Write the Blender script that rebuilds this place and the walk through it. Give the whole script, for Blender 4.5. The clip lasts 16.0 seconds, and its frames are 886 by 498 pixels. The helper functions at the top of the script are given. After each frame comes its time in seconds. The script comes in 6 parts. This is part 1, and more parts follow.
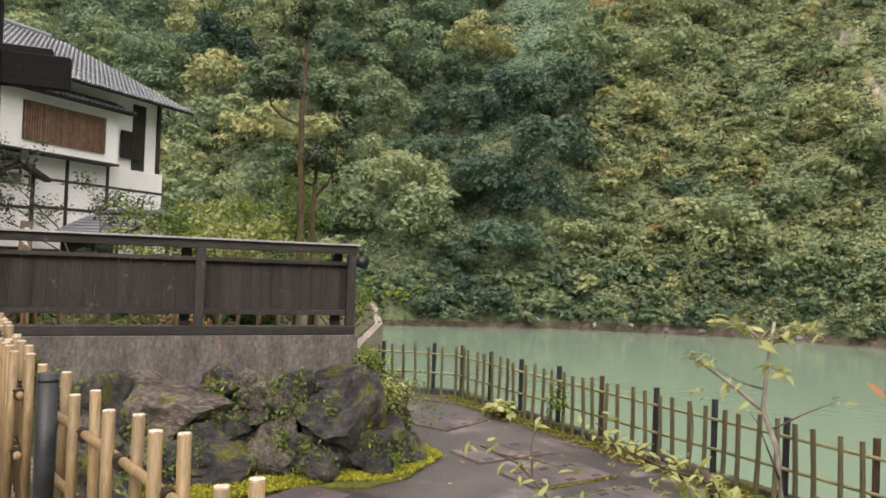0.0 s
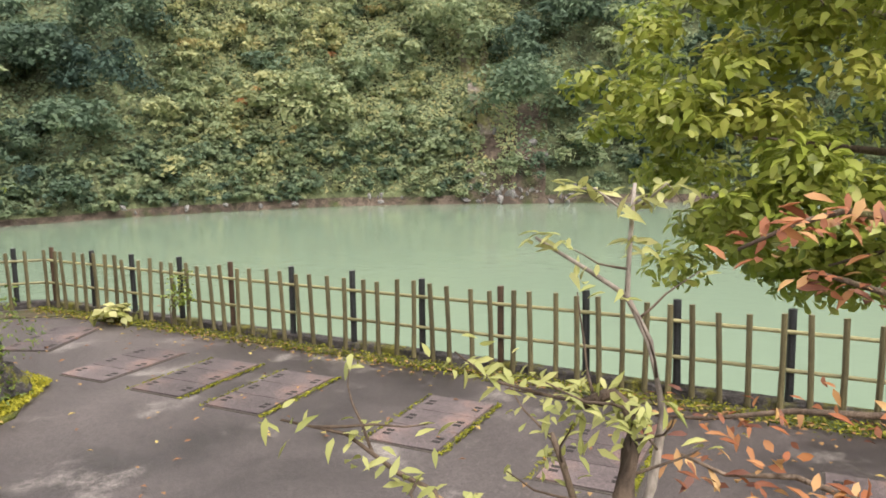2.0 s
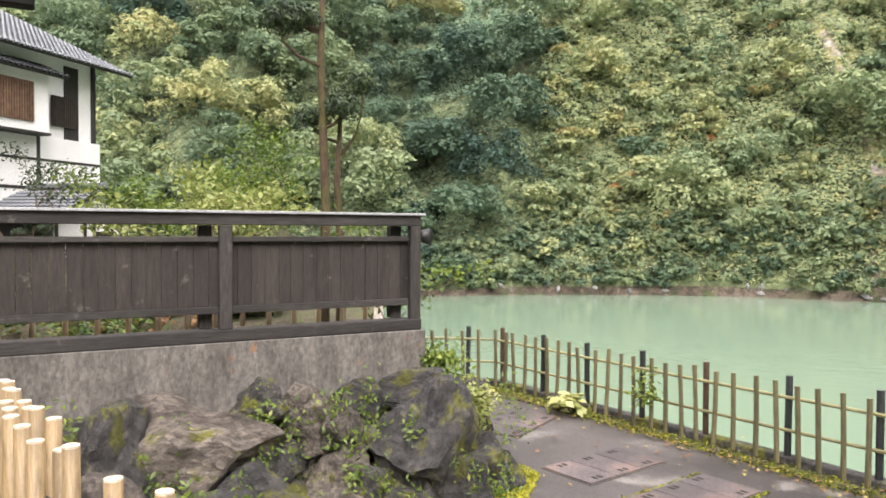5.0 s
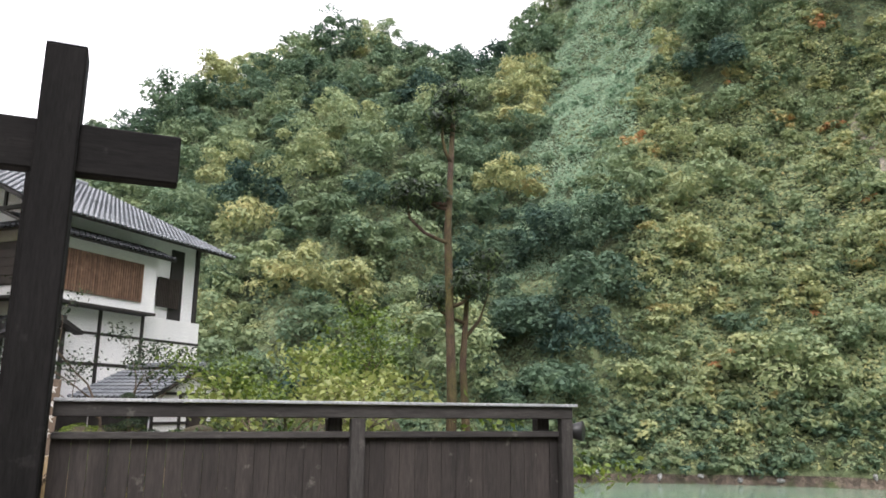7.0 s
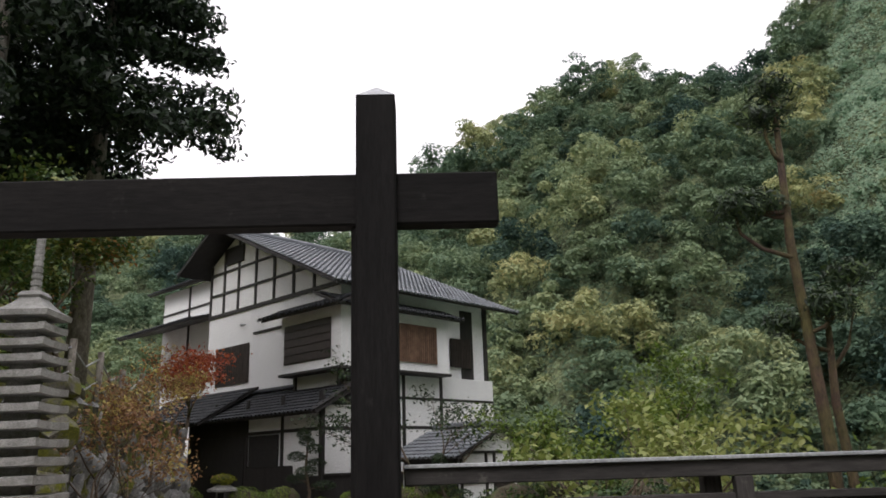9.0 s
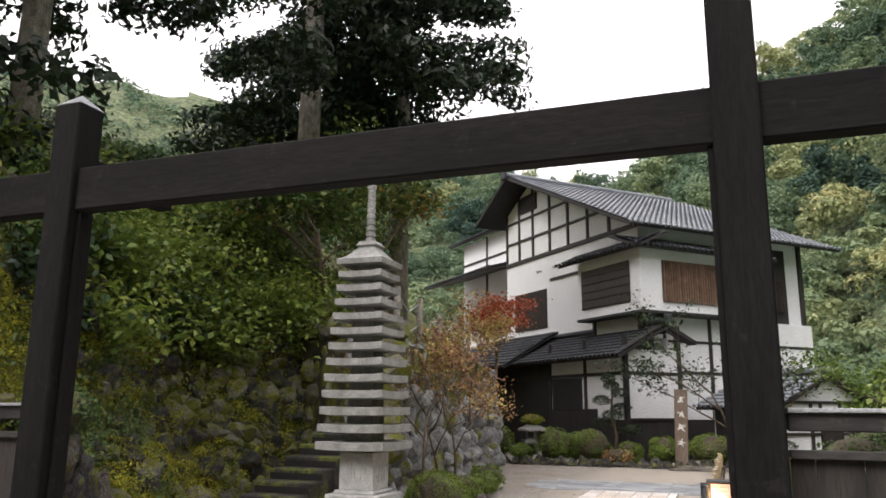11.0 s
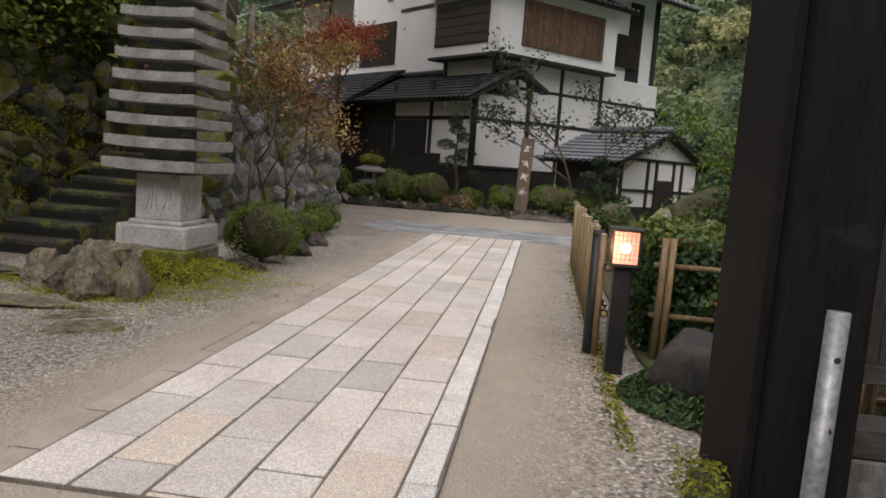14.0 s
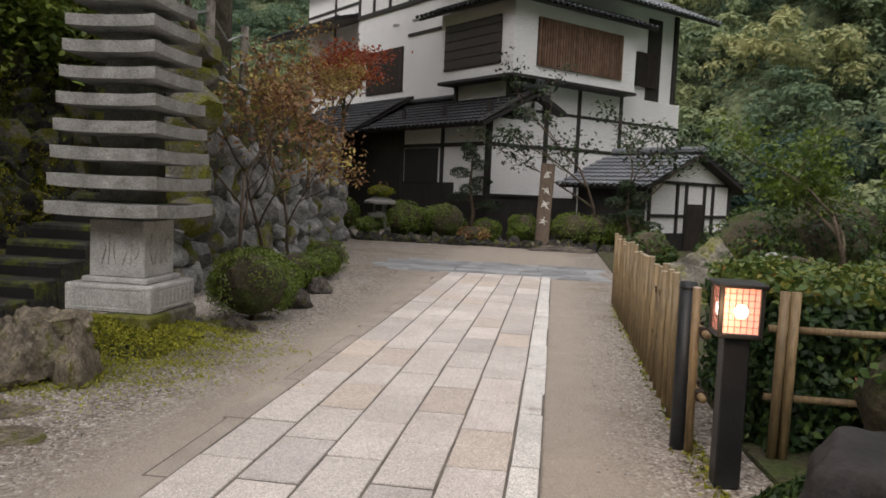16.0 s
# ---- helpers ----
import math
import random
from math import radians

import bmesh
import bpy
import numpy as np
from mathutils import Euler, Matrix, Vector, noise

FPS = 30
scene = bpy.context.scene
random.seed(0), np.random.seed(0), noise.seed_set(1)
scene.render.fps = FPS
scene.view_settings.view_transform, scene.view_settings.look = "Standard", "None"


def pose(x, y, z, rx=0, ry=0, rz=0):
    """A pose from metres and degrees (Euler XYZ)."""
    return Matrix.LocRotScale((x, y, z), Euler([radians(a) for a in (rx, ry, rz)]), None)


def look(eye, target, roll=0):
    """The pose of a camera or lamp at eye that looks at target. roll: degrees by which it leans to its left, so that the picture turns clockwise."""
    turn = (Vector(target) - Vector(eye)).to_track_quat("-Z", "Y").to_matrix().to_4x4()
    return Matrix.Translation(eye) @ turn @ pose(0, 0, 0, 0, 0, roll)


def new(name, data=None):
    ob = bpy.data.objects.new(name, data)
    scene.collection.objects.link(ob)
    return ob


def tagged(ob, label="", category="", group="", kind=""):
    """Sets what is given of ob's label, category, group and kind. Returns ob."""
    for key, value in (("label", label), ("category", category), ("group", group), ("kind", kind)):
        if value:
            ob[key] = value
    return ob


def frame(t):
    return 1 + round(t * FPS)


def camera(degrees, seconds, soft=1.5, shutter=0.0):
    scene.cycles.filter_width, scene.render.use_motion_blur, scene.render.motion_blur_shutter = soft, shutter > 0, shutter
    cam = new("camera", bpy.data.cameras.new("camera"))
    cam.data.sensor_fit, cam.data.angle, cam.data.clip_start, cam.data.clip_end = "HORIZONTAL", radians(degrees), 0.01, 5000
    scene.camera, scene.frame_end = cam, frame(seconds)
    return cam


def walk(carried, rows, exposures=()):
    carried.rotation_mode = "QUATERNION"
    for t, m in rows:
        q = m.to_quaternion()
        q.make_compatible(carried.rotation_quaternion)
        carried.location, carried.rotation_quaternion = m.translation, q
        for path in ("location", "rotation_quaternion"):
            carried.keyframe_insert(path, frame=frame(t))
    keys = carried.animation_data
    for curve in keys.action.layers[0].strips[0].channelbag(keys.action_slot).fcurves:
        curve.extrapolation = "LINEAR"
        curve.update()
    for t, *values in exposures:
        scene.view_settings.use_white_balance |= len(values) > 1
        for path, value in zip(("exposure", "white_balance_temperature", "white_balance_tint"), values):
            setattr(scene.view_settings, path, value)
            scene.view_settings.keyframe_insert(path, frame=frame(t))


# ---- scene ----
# ---- the camera and its walk ----
cam = camera(60.6, 16.0, soft=1.7)
walk(cam, [
    (0, look((2.498, -9.304, 1.567), (3.294, -7.469, 1.597), 2.25)),
    (0.5, look((2.528, -9.003, 1.539), (3.454, -7.231, 1.498), 2.74)),
    (1, look((2.595, -8.777, 1.516), (3.795, -7.184, 1.366), 1.39)),
    (1.5, look((2.577, -8.611, 1.512), (4.060, -7.291, 1.274), 0.59)),
    (2, look((2.600, -8.424, 1.528), (4.203, -7.260, 1.250), -0.89)),
    (2.5, look((2.521, -8.170, 1.503), (4.177, -7.095, 1.186), -0.70)),
    (3, look((2.408, -7.833, 1.511), (3.993, -6.668, 1.149), -2.05)),
    (3.5, look((2.376, -7.547, 1.511), (3.766, -6.148, 1.176), -4.60)),
    (4, look((2.269, -7.314, 1.537), (3.471, -5.740, 1.254), -4.55)),
    (4.5, look((2.126, -7.042, 1.546), (3.233, -5.389, 1.348), -1.72)),
    (5, look((1.990, -6.788, 1.582), (2.937, -5.027, 1.527), 0.31)),
    (5.2, look((1.965, -6.689, 1.601), (2.820, -4.882, 1.623), 0.58)),
    (7.3, look((1.720, -5.672, 1.698), (2.448, -3.858, 2.123), 0.89)),
    (7.5, look((1.659, -5.553, 1.689), (2.383, -3.740, 2.123), 1.14)),
    (8, look((1.596, -5.353, 1.714), (2.316, -3.545, 2.171), -0.15)),
    (8.5, look((1.605, -5.151, 1.730), (2.030, -3.260, 2.224), -1.83)),
    (9, look((1.501, -4.995, 1.737), (1.555, -3.070, 2.276), -1.79)),
    (9.2, look((1.448, -4.910, 1.769), (1.353, -2.990, 2.320), -1.76)),
    (11.3, look((1.001, -4.714, 1.661), (0.221, -2.899, 1.975), 3.00)),
    (11.5, look((0.960, -4.569, 1.619), (0.149, -2.749, 1.791), 4.56)),
    (12, look((0.789, -4.226, 1.533), (0.034, -2.375, 1.455), 3.55)),
    (12.5, look((0.651, -3.913, 1.472), (-0.019, -2.039, 1.276), 2.91)),
    (13, look((0.541, -3.552, 1.472), (-0.009, -1.640, 1.268), 4.25)),
    (13.5, look((0.439, -3.156, 1.444), (0.087, -1.201, 1.213), 5.17)),
    (14, look((0.338, -2.780, 1.455), (0.089, -0.808, 1.229), 4.32)),
    (14.5, look((0.283, -2.344, 1.483), (0.048, -0.366, 1.300), 4.42)),
    (15, look((0.171, -1.961, 1.481), (-0.051, 0.020, 1.308), 3.97)),
    (15.5, look((0.102, -1.572, 1.474), (-0.121, 0.409, 1.316), 3.05)),
    (16, look((-0.005, -1.218, 1.488), (-0.290, 0.755, 1.334), 2.53)),
], [(0, 1.0, 6700, 13), (0.5, 1.33, 6700, 13), (1.0, 1.42, 6700, 13), (2, 1.4, 6700, 14), (4.2, 1.4, 6600, 14), (5.0, 1.74, 6450, 13), (5.8, 1.4, 6300, 12), (7.4, 1.2, 6100, 12), (8.2, 1.0, 6100, 12), (9, 0.3, 6150, 12), (11.4, 0.95, 6250, 12), (12.2, 0.5, 6250, 12), (13.2, 0.28, 6300, 12), (16, 0.22, 6350, 12)])

# ---- daylight: bright overcast sky, one wide weak sun ----
SUN_HEIGHT, SUN_TURN = radians(44), radians(200)
world = bpy.data.worlds.new("sky")
scene.world = world
world.use_nodes = True
wn, wl = world.node_tree.nodes, world.node_tree.links
wn.clear()
sky = wn.new("ShaderNodeTexSky")
sky.sky_type = "NISHITA"
sky.sun_disc = False
sky.sun_elevation, sky.sun_rotation = SUN_HEIGHT, SUN_TURN
sky.dust_density = 6.0
dim = wn.new("ShaderNodeMix")
dim.data_type = "RGBA"
dim.blend_type = "MULTIPLY"
dim.inputs[0].default_value = 1.0
dim.inputs[7].default_value = (0.08, 0.08, 0.08, 1)
cloud = wn.new("ShaderNodeMix")
cloud.data_type = "RGBA"
cloud.inputs[0].default_value = 0.86
cloud.inputs[7].default_value = (1.31, 1.23, 1.2, 1)
back = wn.new("ShaderNodeBackground")
back.inputs[1].default_value = 1.0
wo = wn.new("ShaderNodeOutputWorld")
wl.new(sky.outputs[0], dim.inputs[6])
wl.new(dim.outputs[2], cloud.inputs[6])
wl.new(cloud.outputs[2], back.inputs[0])
wl.new(back.outputs[0], wo.inputs[0])
sun_data = bpy.data.lights.new("sun", "SUN")
sun_data.energy, sun_data.angle, sun_data.color = 1.1, radians(25), (1.0, 0.95, 0.88)
sun = new("sun", sun_data)
sun.matrix_world = look((0, 0, 60), (-math.sin(SUN_TURN) * math.cos(SUN_HEIGHT) * 10, -math.cos(SUN_TURN) * math.cos(SUN_HEIGHT) * 10, 60 - math.sin(SUN_HEIGHT) * 10))


# ---- materials ----
def nodes_of(name):
    m = bpy.data.materials.new(name)
    m.use_nodes = True
    nt = m.node_tree
    return m, nt.nodes, nt.links, nt.nodes["Principled BSDF"]


def ramp(n, l, fac, stops):
    r = n.new("ShaderNodeValToRGB")
    e = r.color_ramp.elements
    while len(e) < len(stops):
        e.new(0.5)
    for k, (p, c) in enumerate(stops):
        e[k].position = p
        e[k].color = (*c, 1)
    if fac is not None:
        l.new(fac, r.inputs[0])
    return r


def mixed(n, l, fac, a, b, blend="MIX"):
    x = n.new("ShaderNodeMix")
    x.data_type = "RGBA"
    x.blend_type = blend
    if isinstance(fac, float):
        x.inputs[0].default_value = fac
    else:
        l.new(fac, x.inputs[0])
    for k, v in ((6, a), (7, b)):
        if isinstance(v, tuple):
            x.inputs[k].default_value = (*v, 1)
        else:
            l.new(v, x.inputs[k])
    return x.outputs[2]


def noise_tex(n, l, co, scale, detail=6.0, rough=0.6, stretch=None):
    t = n.new("ShaderNodeTexNoise")
    t.inputs["Scale"].default_value = scale
    t.inputs["Detail"].default_value = detail
    t.inputs["Roughness"].default_value = rough
    if stretch:
        mp = n.new("ShaderNodeMapping")
        mp.inputs["Scale"].default_value = stretch
        l.new(co, mp.inputs[0])
        co = mp.outputs[0]
    l.new(co, t.inputs[0])
    return t.outputs[0]


def surface(name, a, b, scale=2.0, fine=40.0, rough=0.8, bump=0.3, stretch=None, vary=0.0, third=None, third_at=(0.55, 0.7), third_scale=0.8,
            metallic=0.0, depth=0.01, rough_var=0.0, speck=0.0, speck_by=0.5, gloss=0.5):
    """Two colours mixed by broad noise, darkened and relieved by fine grain, an optional third colour in patches."""
    m, n, l, p = nodes_of(name)
    co = n.new("ShaderNodeTexCoord").outputs["Object"]
    broad = noise_tex(n, l, co, scale, 5, 0.6, stretch)
    grain = noise_tex(n, l, co, fine, 6, 0.7, stretch)
    col = mixed(n, l, ramp(n, l, broad, [(0.32, (0, 0, 0)), (0.68, (1, 1, 1))]).outputs[0], a, b)
    if third:
        patch = noise_tex(n, l, co, third_scale, 7, 0.65)
        col = mixed(n, l, ramp(n, l, patch, [(third_at[0], (0, 0, 0)), (third_at[1], (1, 1, 1))]).outputs[0], col, third)
    col = mixed(n, l, 0.75, col, ramp(n, l, grain, [(0.33, (0.42, 0.42, 0.42)), (0.67, (1.5, 1.5, 1.5))]).outputs[0], "MULTIPLY")
    if speck:
        cells = n.new("ShaderNodeTexVoronoi")
        cells.inputs["Scale"].default_value = speck
        l.new(co, cells.inputs["Vector"])
        grey = n.new("ShaderNodeRGBToBW")
        l.new(cells.outputs["Color"], grey.inputs[0])
        col = mixed(n, l, speck_by, col, ramp(n, l, grey.outputs[0], [(0.15, (0.3, 0.3, 0.3)), (0.85, (1.9, 1.88, 1.84))]).outputs[0], "MULTIPLY")
    if vary:
        info = n.new("ShaderNodeObjectInfo")
        k = 1 + vary
        col = mixed(n, l, 1.0, col, ramp(n, l, info.outputs["Random"], [(0, (1 - vary,) * 3), (1, (k, k, k * 0.98))]).outputs[0], "MULTIPLY")
    l.new(col, p.inputs["Base Color"])
    p.inputs["Roughness"].default_value = rough
    if rough_var:
        rr = n.new("ShaderNodeMapRange")
        rr.inputs[3].default_value, rr.inputs[4].default_value = rough - rough_var, rough + rough_var
        l.new(broad, rr.inputs[0])
        l.new(rr.outputs[0], p.inputs["Roughness"])
    p.inputs["Metallic"].default_value = metallic
    p.inputs["Specular IOR Level"].default_value = gloss
    if bump:
        bp = n.new("ShaderNodeBump")
        bp.inputs["Strength"].default_value = bump
        bp.inputs["Distance"].default_value = depth
        l.new(grain, bp.inputs["Height"])
        l.new(bp.outputs[0], p.inputs["Normal"])
    return m


def leafy(name, stops, rough=0.55, through_light=0.25):
    """Leaves: colour from each leaf's own tint, thin and slightly translucent."""
    m, n, l, p = nodes_of(name)
    at = n.new("ShaderNodeAttribute")
    at.attribute_name = "tint"
    col = ramp(n, l, at.outputs["Fac"], stops).outputs[0]
    l.new(col, p.inputs["Base Color"])
    p.inputs["Roughness"].default_value = rough
    tr = n.new("ShaderNodeBsdfTranslucent")
    l.new(col, tr.inputs[0])
    ms = n.new("ShaderNodeMixShader")
    ms.inputs[0].default_value = through_light
    l.new(p.outputs[0], ms.inputs[1])
    l.new(tr.outputs[0], ms.inputs[2])
    l.new(ms.outputs[0], n["Material Output"].inputs[0])
    return m


M = {}
M["timber"] = surface("dark_timber", (0.005, 0.0045, 0.0045), (0.012, 0.011, 0.0108), 3, 60, 0.8, 0.5, (1, 1, 0.12), third=(0.034, 0.032, 0.031), third_at=(0.6, 0.85), third_scale=5, depth=0.004, gloss=0.15)
M["rail_grey"] = surface("silvered_rail", (0.022, 0.02, 0.0195), (0.06, 0.055, 0.052), 4, 60, 0.8, 0.5, (0.12, 1, 1), third=(0.13, 0.12, 0.11), third_at=(0.6, 0.8), third_scale=6, depth=0.004, gloss=0.3)
M["post_grey"] = surface("silvered_post", (0.02, 0.018, 0.0175), (0.055, 0.05, 0.047), 4, 60, 0.8, 0.5, (1, 1, 0.12), third=(0.12, 0.11, 0.1), third_at=(0.6, 0.8), third_scale=6, depth=0.004, gloss=0.3)
M["timber_x"] = surface("dark_beam", (0.006, 0.0055, 0.0055), (0.015, 0.0135, 0.013), 3, 60, 0.8, 0.5, (0.12, 1, 1), third=(0.04, 0.038, 0.036), third_at=(0.6, 0.85), third_scale=5, depth=0.004, gloss=0.15)
M["board"] = surface("weathered_board", (0.016, 0.0125, 0.0115), (0.042, 0.034, 0.031), 6, 70, 0.8, 0.6, (1, 1, 0.1), vary=0.14, third=(0.17, 0.155, 0.14), third_at=(0.62, 0.78), third_scale=6, depth=0.004)
M["cap"] = surface("grey_metal_cap", (0.33, 0.34, 0.36), (0.46, 0.47, 0.49), 3, 50, 0.42, 0.1, metallic=0.3)
M["concrete"] = surface("stained_concrete", (0.085, 0.078, 0.072), (0.16, 0.148, 0.138), 3.0, 30, 0.85, 0.3, (1, 1, 0.4), third=(0.2, 0.085, 0.035), third_at=(0.59, 0.69), third_scale=2.3, speck=30, speck_by=0.2)
M["asphalt"] = surface("wet_worn_concrete", (0.03, 0.027, 0.029), (0.085, 0.075, 0.074), 0.7, 75, 0.42, 0.3, third=(0.25, 0.235, 0.22), third_at=(0.57, 0.72), third_scale=1.1, rough_var=0.25, speck=45, speck_by=0.3)
M["hatch"] = surface("rusty_steel_cover", (0.06, 0.05, 0.053), (0.115, 0.095, 0.098), 2, 70, 0.55, 0.4, vary=0.25, third=(0.2, 0.13, 0.11), third_at=(0.52, 0.7), third_scale=1.5, speck=60, speck_by=0.3)
# near-black that paints the shade inside openings which are not cut
M["hole_shade"] = surface("painted_recess_shade", (0.012, 0.011, 0.01), (0.02, 0.018, 0.017), 5, 50, 0.8, 0.1)
M["sand"] = surface("trodden_sand", (0.32, 0.275, 0.228), (0.46, 0.4, 0.34), 1.6, 70, 0.9, 0.9, depth=0.03, speck=60, speck_by=0.65)
M["sand_fine"] = surface("fine_trodden_sand", (0.3, 0.262, 0.22), (0.42, 0.37, 0.315), 2.2, 160, 0.95, 0.25, depth=0.01)
M["pebble"] = surface("pebbles", (0.16, 0.14, 0.12), (0.52, 0.49, 0.45), 30, 60, 0.8, 0.2)
M["moss"] = surface("moss", (0.06, 0.085, 0.008), (0.2, 0.2, 0.02), 4, 130, 0.95, 1.0, third=(0.14, 0.085, 0.025), third_at=(0.58, 0.75), third_scale=2.2, depth=0.03, speck=60, speck_by=0.5)
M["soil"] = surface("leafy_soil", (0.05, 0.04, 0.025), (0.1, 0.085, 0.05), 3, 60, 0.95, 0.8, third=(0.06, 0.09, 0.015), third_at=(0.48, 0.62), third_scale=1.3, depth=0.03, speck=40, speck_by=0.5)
# mossy soil darkened to paint the shade in gaps between stones
M["soil_dark"] = surface("gap_shade_soil", (0.018, 0.016, 0.01), (0.045, 0.04, 0.02), 3, 60, 0.95, 0.8, third=(0.13, 0.135, 0.015), third_at=(0.42, 0.56), third_scale=1.6, depth=0.03, speck=40, speck_by=0.5)
M["rock"] = surface("dark_rock", (0.02, 0.019, 0.02), (0.1, 0.094, 0.094), 3.2, 22, 0.75, 1.0, vary=0.3, third=(0.115, 0.115, 0.015), third_at=(0.5, 0.6), third_scale=3.0, depth=0.05, speck=16, speck_by=0.45)
M["rock_brown"] = surface("brown_rock", (0.055, 0.045, 0.038), (0.21, 0.18, 0.16), 3.2, 22, 0.8, 1.0, vary=0.2, third=(0.11, 0.11, 0.02), third_at=(0.57, 0.66), third_scale=3.0, depth=0.05, speck=16, speck_by=0.45)
M["rock_tan"] = surface("tan_garden_rock", (0.12, 0.1, 0.075), (0.32, 0.275, 0.21), 3, 26, 0.85, 0.9, vary=0.15, third=(0.13, 0.13, 0.02), third_at=(0.54, 0.64), third_scale=2.6, depth=0.03, speck=20, speck_by=0.35)
M["rock_mossy"] = surface("mossy_rock", (0.1, 0.095, 0.08), (0.24, 0.22, 0.195), 2.2, 28, 0.9, 0.8, vary=0.3, third=(0.12, 0.125, 0.012), third_at=(0.44, 0.56), third_scale=1.8, depth=0.02, speck=22, speck_by=0.4)
# mossy step stone, darkened in colour for the tree shade over it
M["step_stone"] = surface("shade_dark_step_stone", (0.022, 0.02, 0.018), (0.055, 0.05, 0.045), 3, 30, 0.75, 0.7, third=(0.11, 0.13, 0.015), third_at=(0.5, 0.62), third_scale=2.5, depth=0.02, speck=20, speck_by=0.4)
M["wallstone"] = surface("grey_wall_stone", (0.11, 0.11, 0.112), (0.3, 0.3, 0.3), 3, 30, 0.85, 0.7, vary=0.35, third=(0.12, 0.12, 0.05), third_at=(0.62, 0.72), third_scale=2.0, depth=0.02, speck=20, speck_by=0.35)
M["granite"] = surface("granite", (0.2, 0.196, 0.186), (0.36, 0.355, 0.345), 4, 150, 0.8, 0.35, third=(0.13, 0.13, 0.11), third_at=(0.54, 0.74), third_scale=5, speck=110, speck_by=0.35)
M["granite_pale"] = surface("pale_granite", (0.34, 0.335, 0.325), (0.5, 0.495, 0.485), 4, 150, 0.8, 0.35, third=(0.24, 0.235, 0.22), third_at=(0.56, 0.76), third_scale=5, speck=110, speck_by=0.3)
M["slab"] = surface("granite_slab", (0.5, 0.455, 0.425), (0.62, 0.58, 0.55), 1.3, 190, 0.72, 0.3, vary=0.16, third=(0.58, 0.48, 0.39), third_at=(0.62, 0.78), third_scale=0.9, speck=120, speck_by=0.3)
M["slab_tan"] = surface("tan_granite_slab", (0.5, 0.43, 0.375), (0.58, 0.515, 0.455), 1.3, 190, 0.72, 0.3, vary=0.1, speck=120, speck_by=0.3)
M["slab_edge"] = surface("pale_edge_slab", (0.56, 0.545, 0.52), (0.68, 0.665, 0.64), 2.5, 150, 0.75, 0.3, vary=0.08, third=(0.4, 0.37, 0.33), third_at=(0.58, 0.7), third_scale=4, speck=120, speck_by=0.3)
M["slate"] = surface("blue_grey_slate", (0.18, 0.19, 0.205), (0.33, 0.34, 0.35), 2, 60, 0.6, 0.4, vary=0.3, speck=60, speck_by=0.25)
M["mortar"] = surface("dark_joint", (0.05, 0.044, 0.038), (0.09, 0.08, 0.068), 3, 80, 0.9, 0.5)
# gravel forecourt, trodden to sand along both sides of the path
gm, n, l, p = nodes_of("gravel_and_sand")
co = n.new("ShaderNodeTexCoord").outputs["Object"]
axes = n.new("ShaderNodeSeparateXYZ")
l.new(co, axes.inputs[0])
off = n.new("ShaderNodeMath")
off.operation = "ADD"
off.inputs[1].default_value = 0.92
l.new(axes.outputs[0], off.inputs[0])
far_off = n.new("ShaderNodeMath")
far_off.operation = "ABSOLUTE"
l.new(off.outputs[0], far_off.inputs[0])
wander = n.new("ShaderNodeMath")
wander.operation = "MULTIPLY_ADD"
wander.inputs[1].default_value = 0.75
l.new(noise_tex(n, l, co, 1.4, 6, 0.65), wander.inputs[0])
l.new(far_off.outputs[0], wander.inputs[2])
sandy = ramp(n, l, None, [(0.0, (1, 1, 1)), (1.0, (0, 0, 0))])
span = n.new("ShaderNodeMapRange")
span.inputs[1].default_value, span.inputs[2].default_value = 1.55, 2.15
l.new(wander.outputs[0], span.inputs[0])
l.new(span.outputs[0], sandy.inputs[0])
stones_ = n.new("ShaderNodeTexVoronoi")
stones_.inputs["Scale"].default_value = 48
l.new(co, stones_.inputs["Vector"])
grey_ = n.new("ShaderNodeRGBToBW")
l.new(stones_.outputs["Color"], grey_.inputs[0])
g_col = ramp(n, l, grey_.outputs[0], [(0.1, (0.08, 0.068, 0.056)), (0.45, (0.25, 0.215, 0.18)), (0.75, (0.37, 0.33, 0.285)), (0.95, (0.62, 0.59, 0.54))]).outputs[0]
g_col = mixed(n, l, ramp(n, l, noise_tex(n, l, co, 0.7, 6, 0.65), [(0.5, (0, 0, 0)), (0.72, (0.75, 0.75, 0.75))]).outputs[0], g_col, (0.17, 0.13, 0.085))
s_col = mixed(n, l, noise_tex(n, l, co, 2.6, 6, 0.7), (0.3, 0.255, 0.205), (0.44, 0.39, 0.33))
s_col = mixed(n, l, 0.6, s_col, ramp(n, l, noise_tex(n, l, co, 130, 3, 0.7), [(0.35, (0.6, 0.6, 0.6)), (0.65, (1.35, 1.35, 1.35))]).outputs[0], "MULTIPLY")
l.new(mixed(n, l, sandy.outputs[0], g_col, s_col), p.inputs["Base Color"])
p.inputs["Roughness"].default_value = 0.92
bp = n.new("ShaderNodeBump")
bp.inputs["Strength"].default_value, bp.inputs["Distance"].default_value = 0.7, 0.02
l.new(stones_.outputs["Distance"], bp.inputs["Height"])
bp.invert = True
l.new(bp.outputs[0], p.inputs["Normal"])
M["forecourt"] = gm
M["grout"] = surface("sandy_joint", (0.1, 0.088, 0.074), (0.2, 0.175, 0.15), 3, 80, 0.9, 0.4)
M["plaster"] = surface("white_plaster", (0.74, 0.74, 0.75), (0.82, 0.82, 0.82), 0.8, 60, 0.85, 0.08, (1, 1, 0.3))
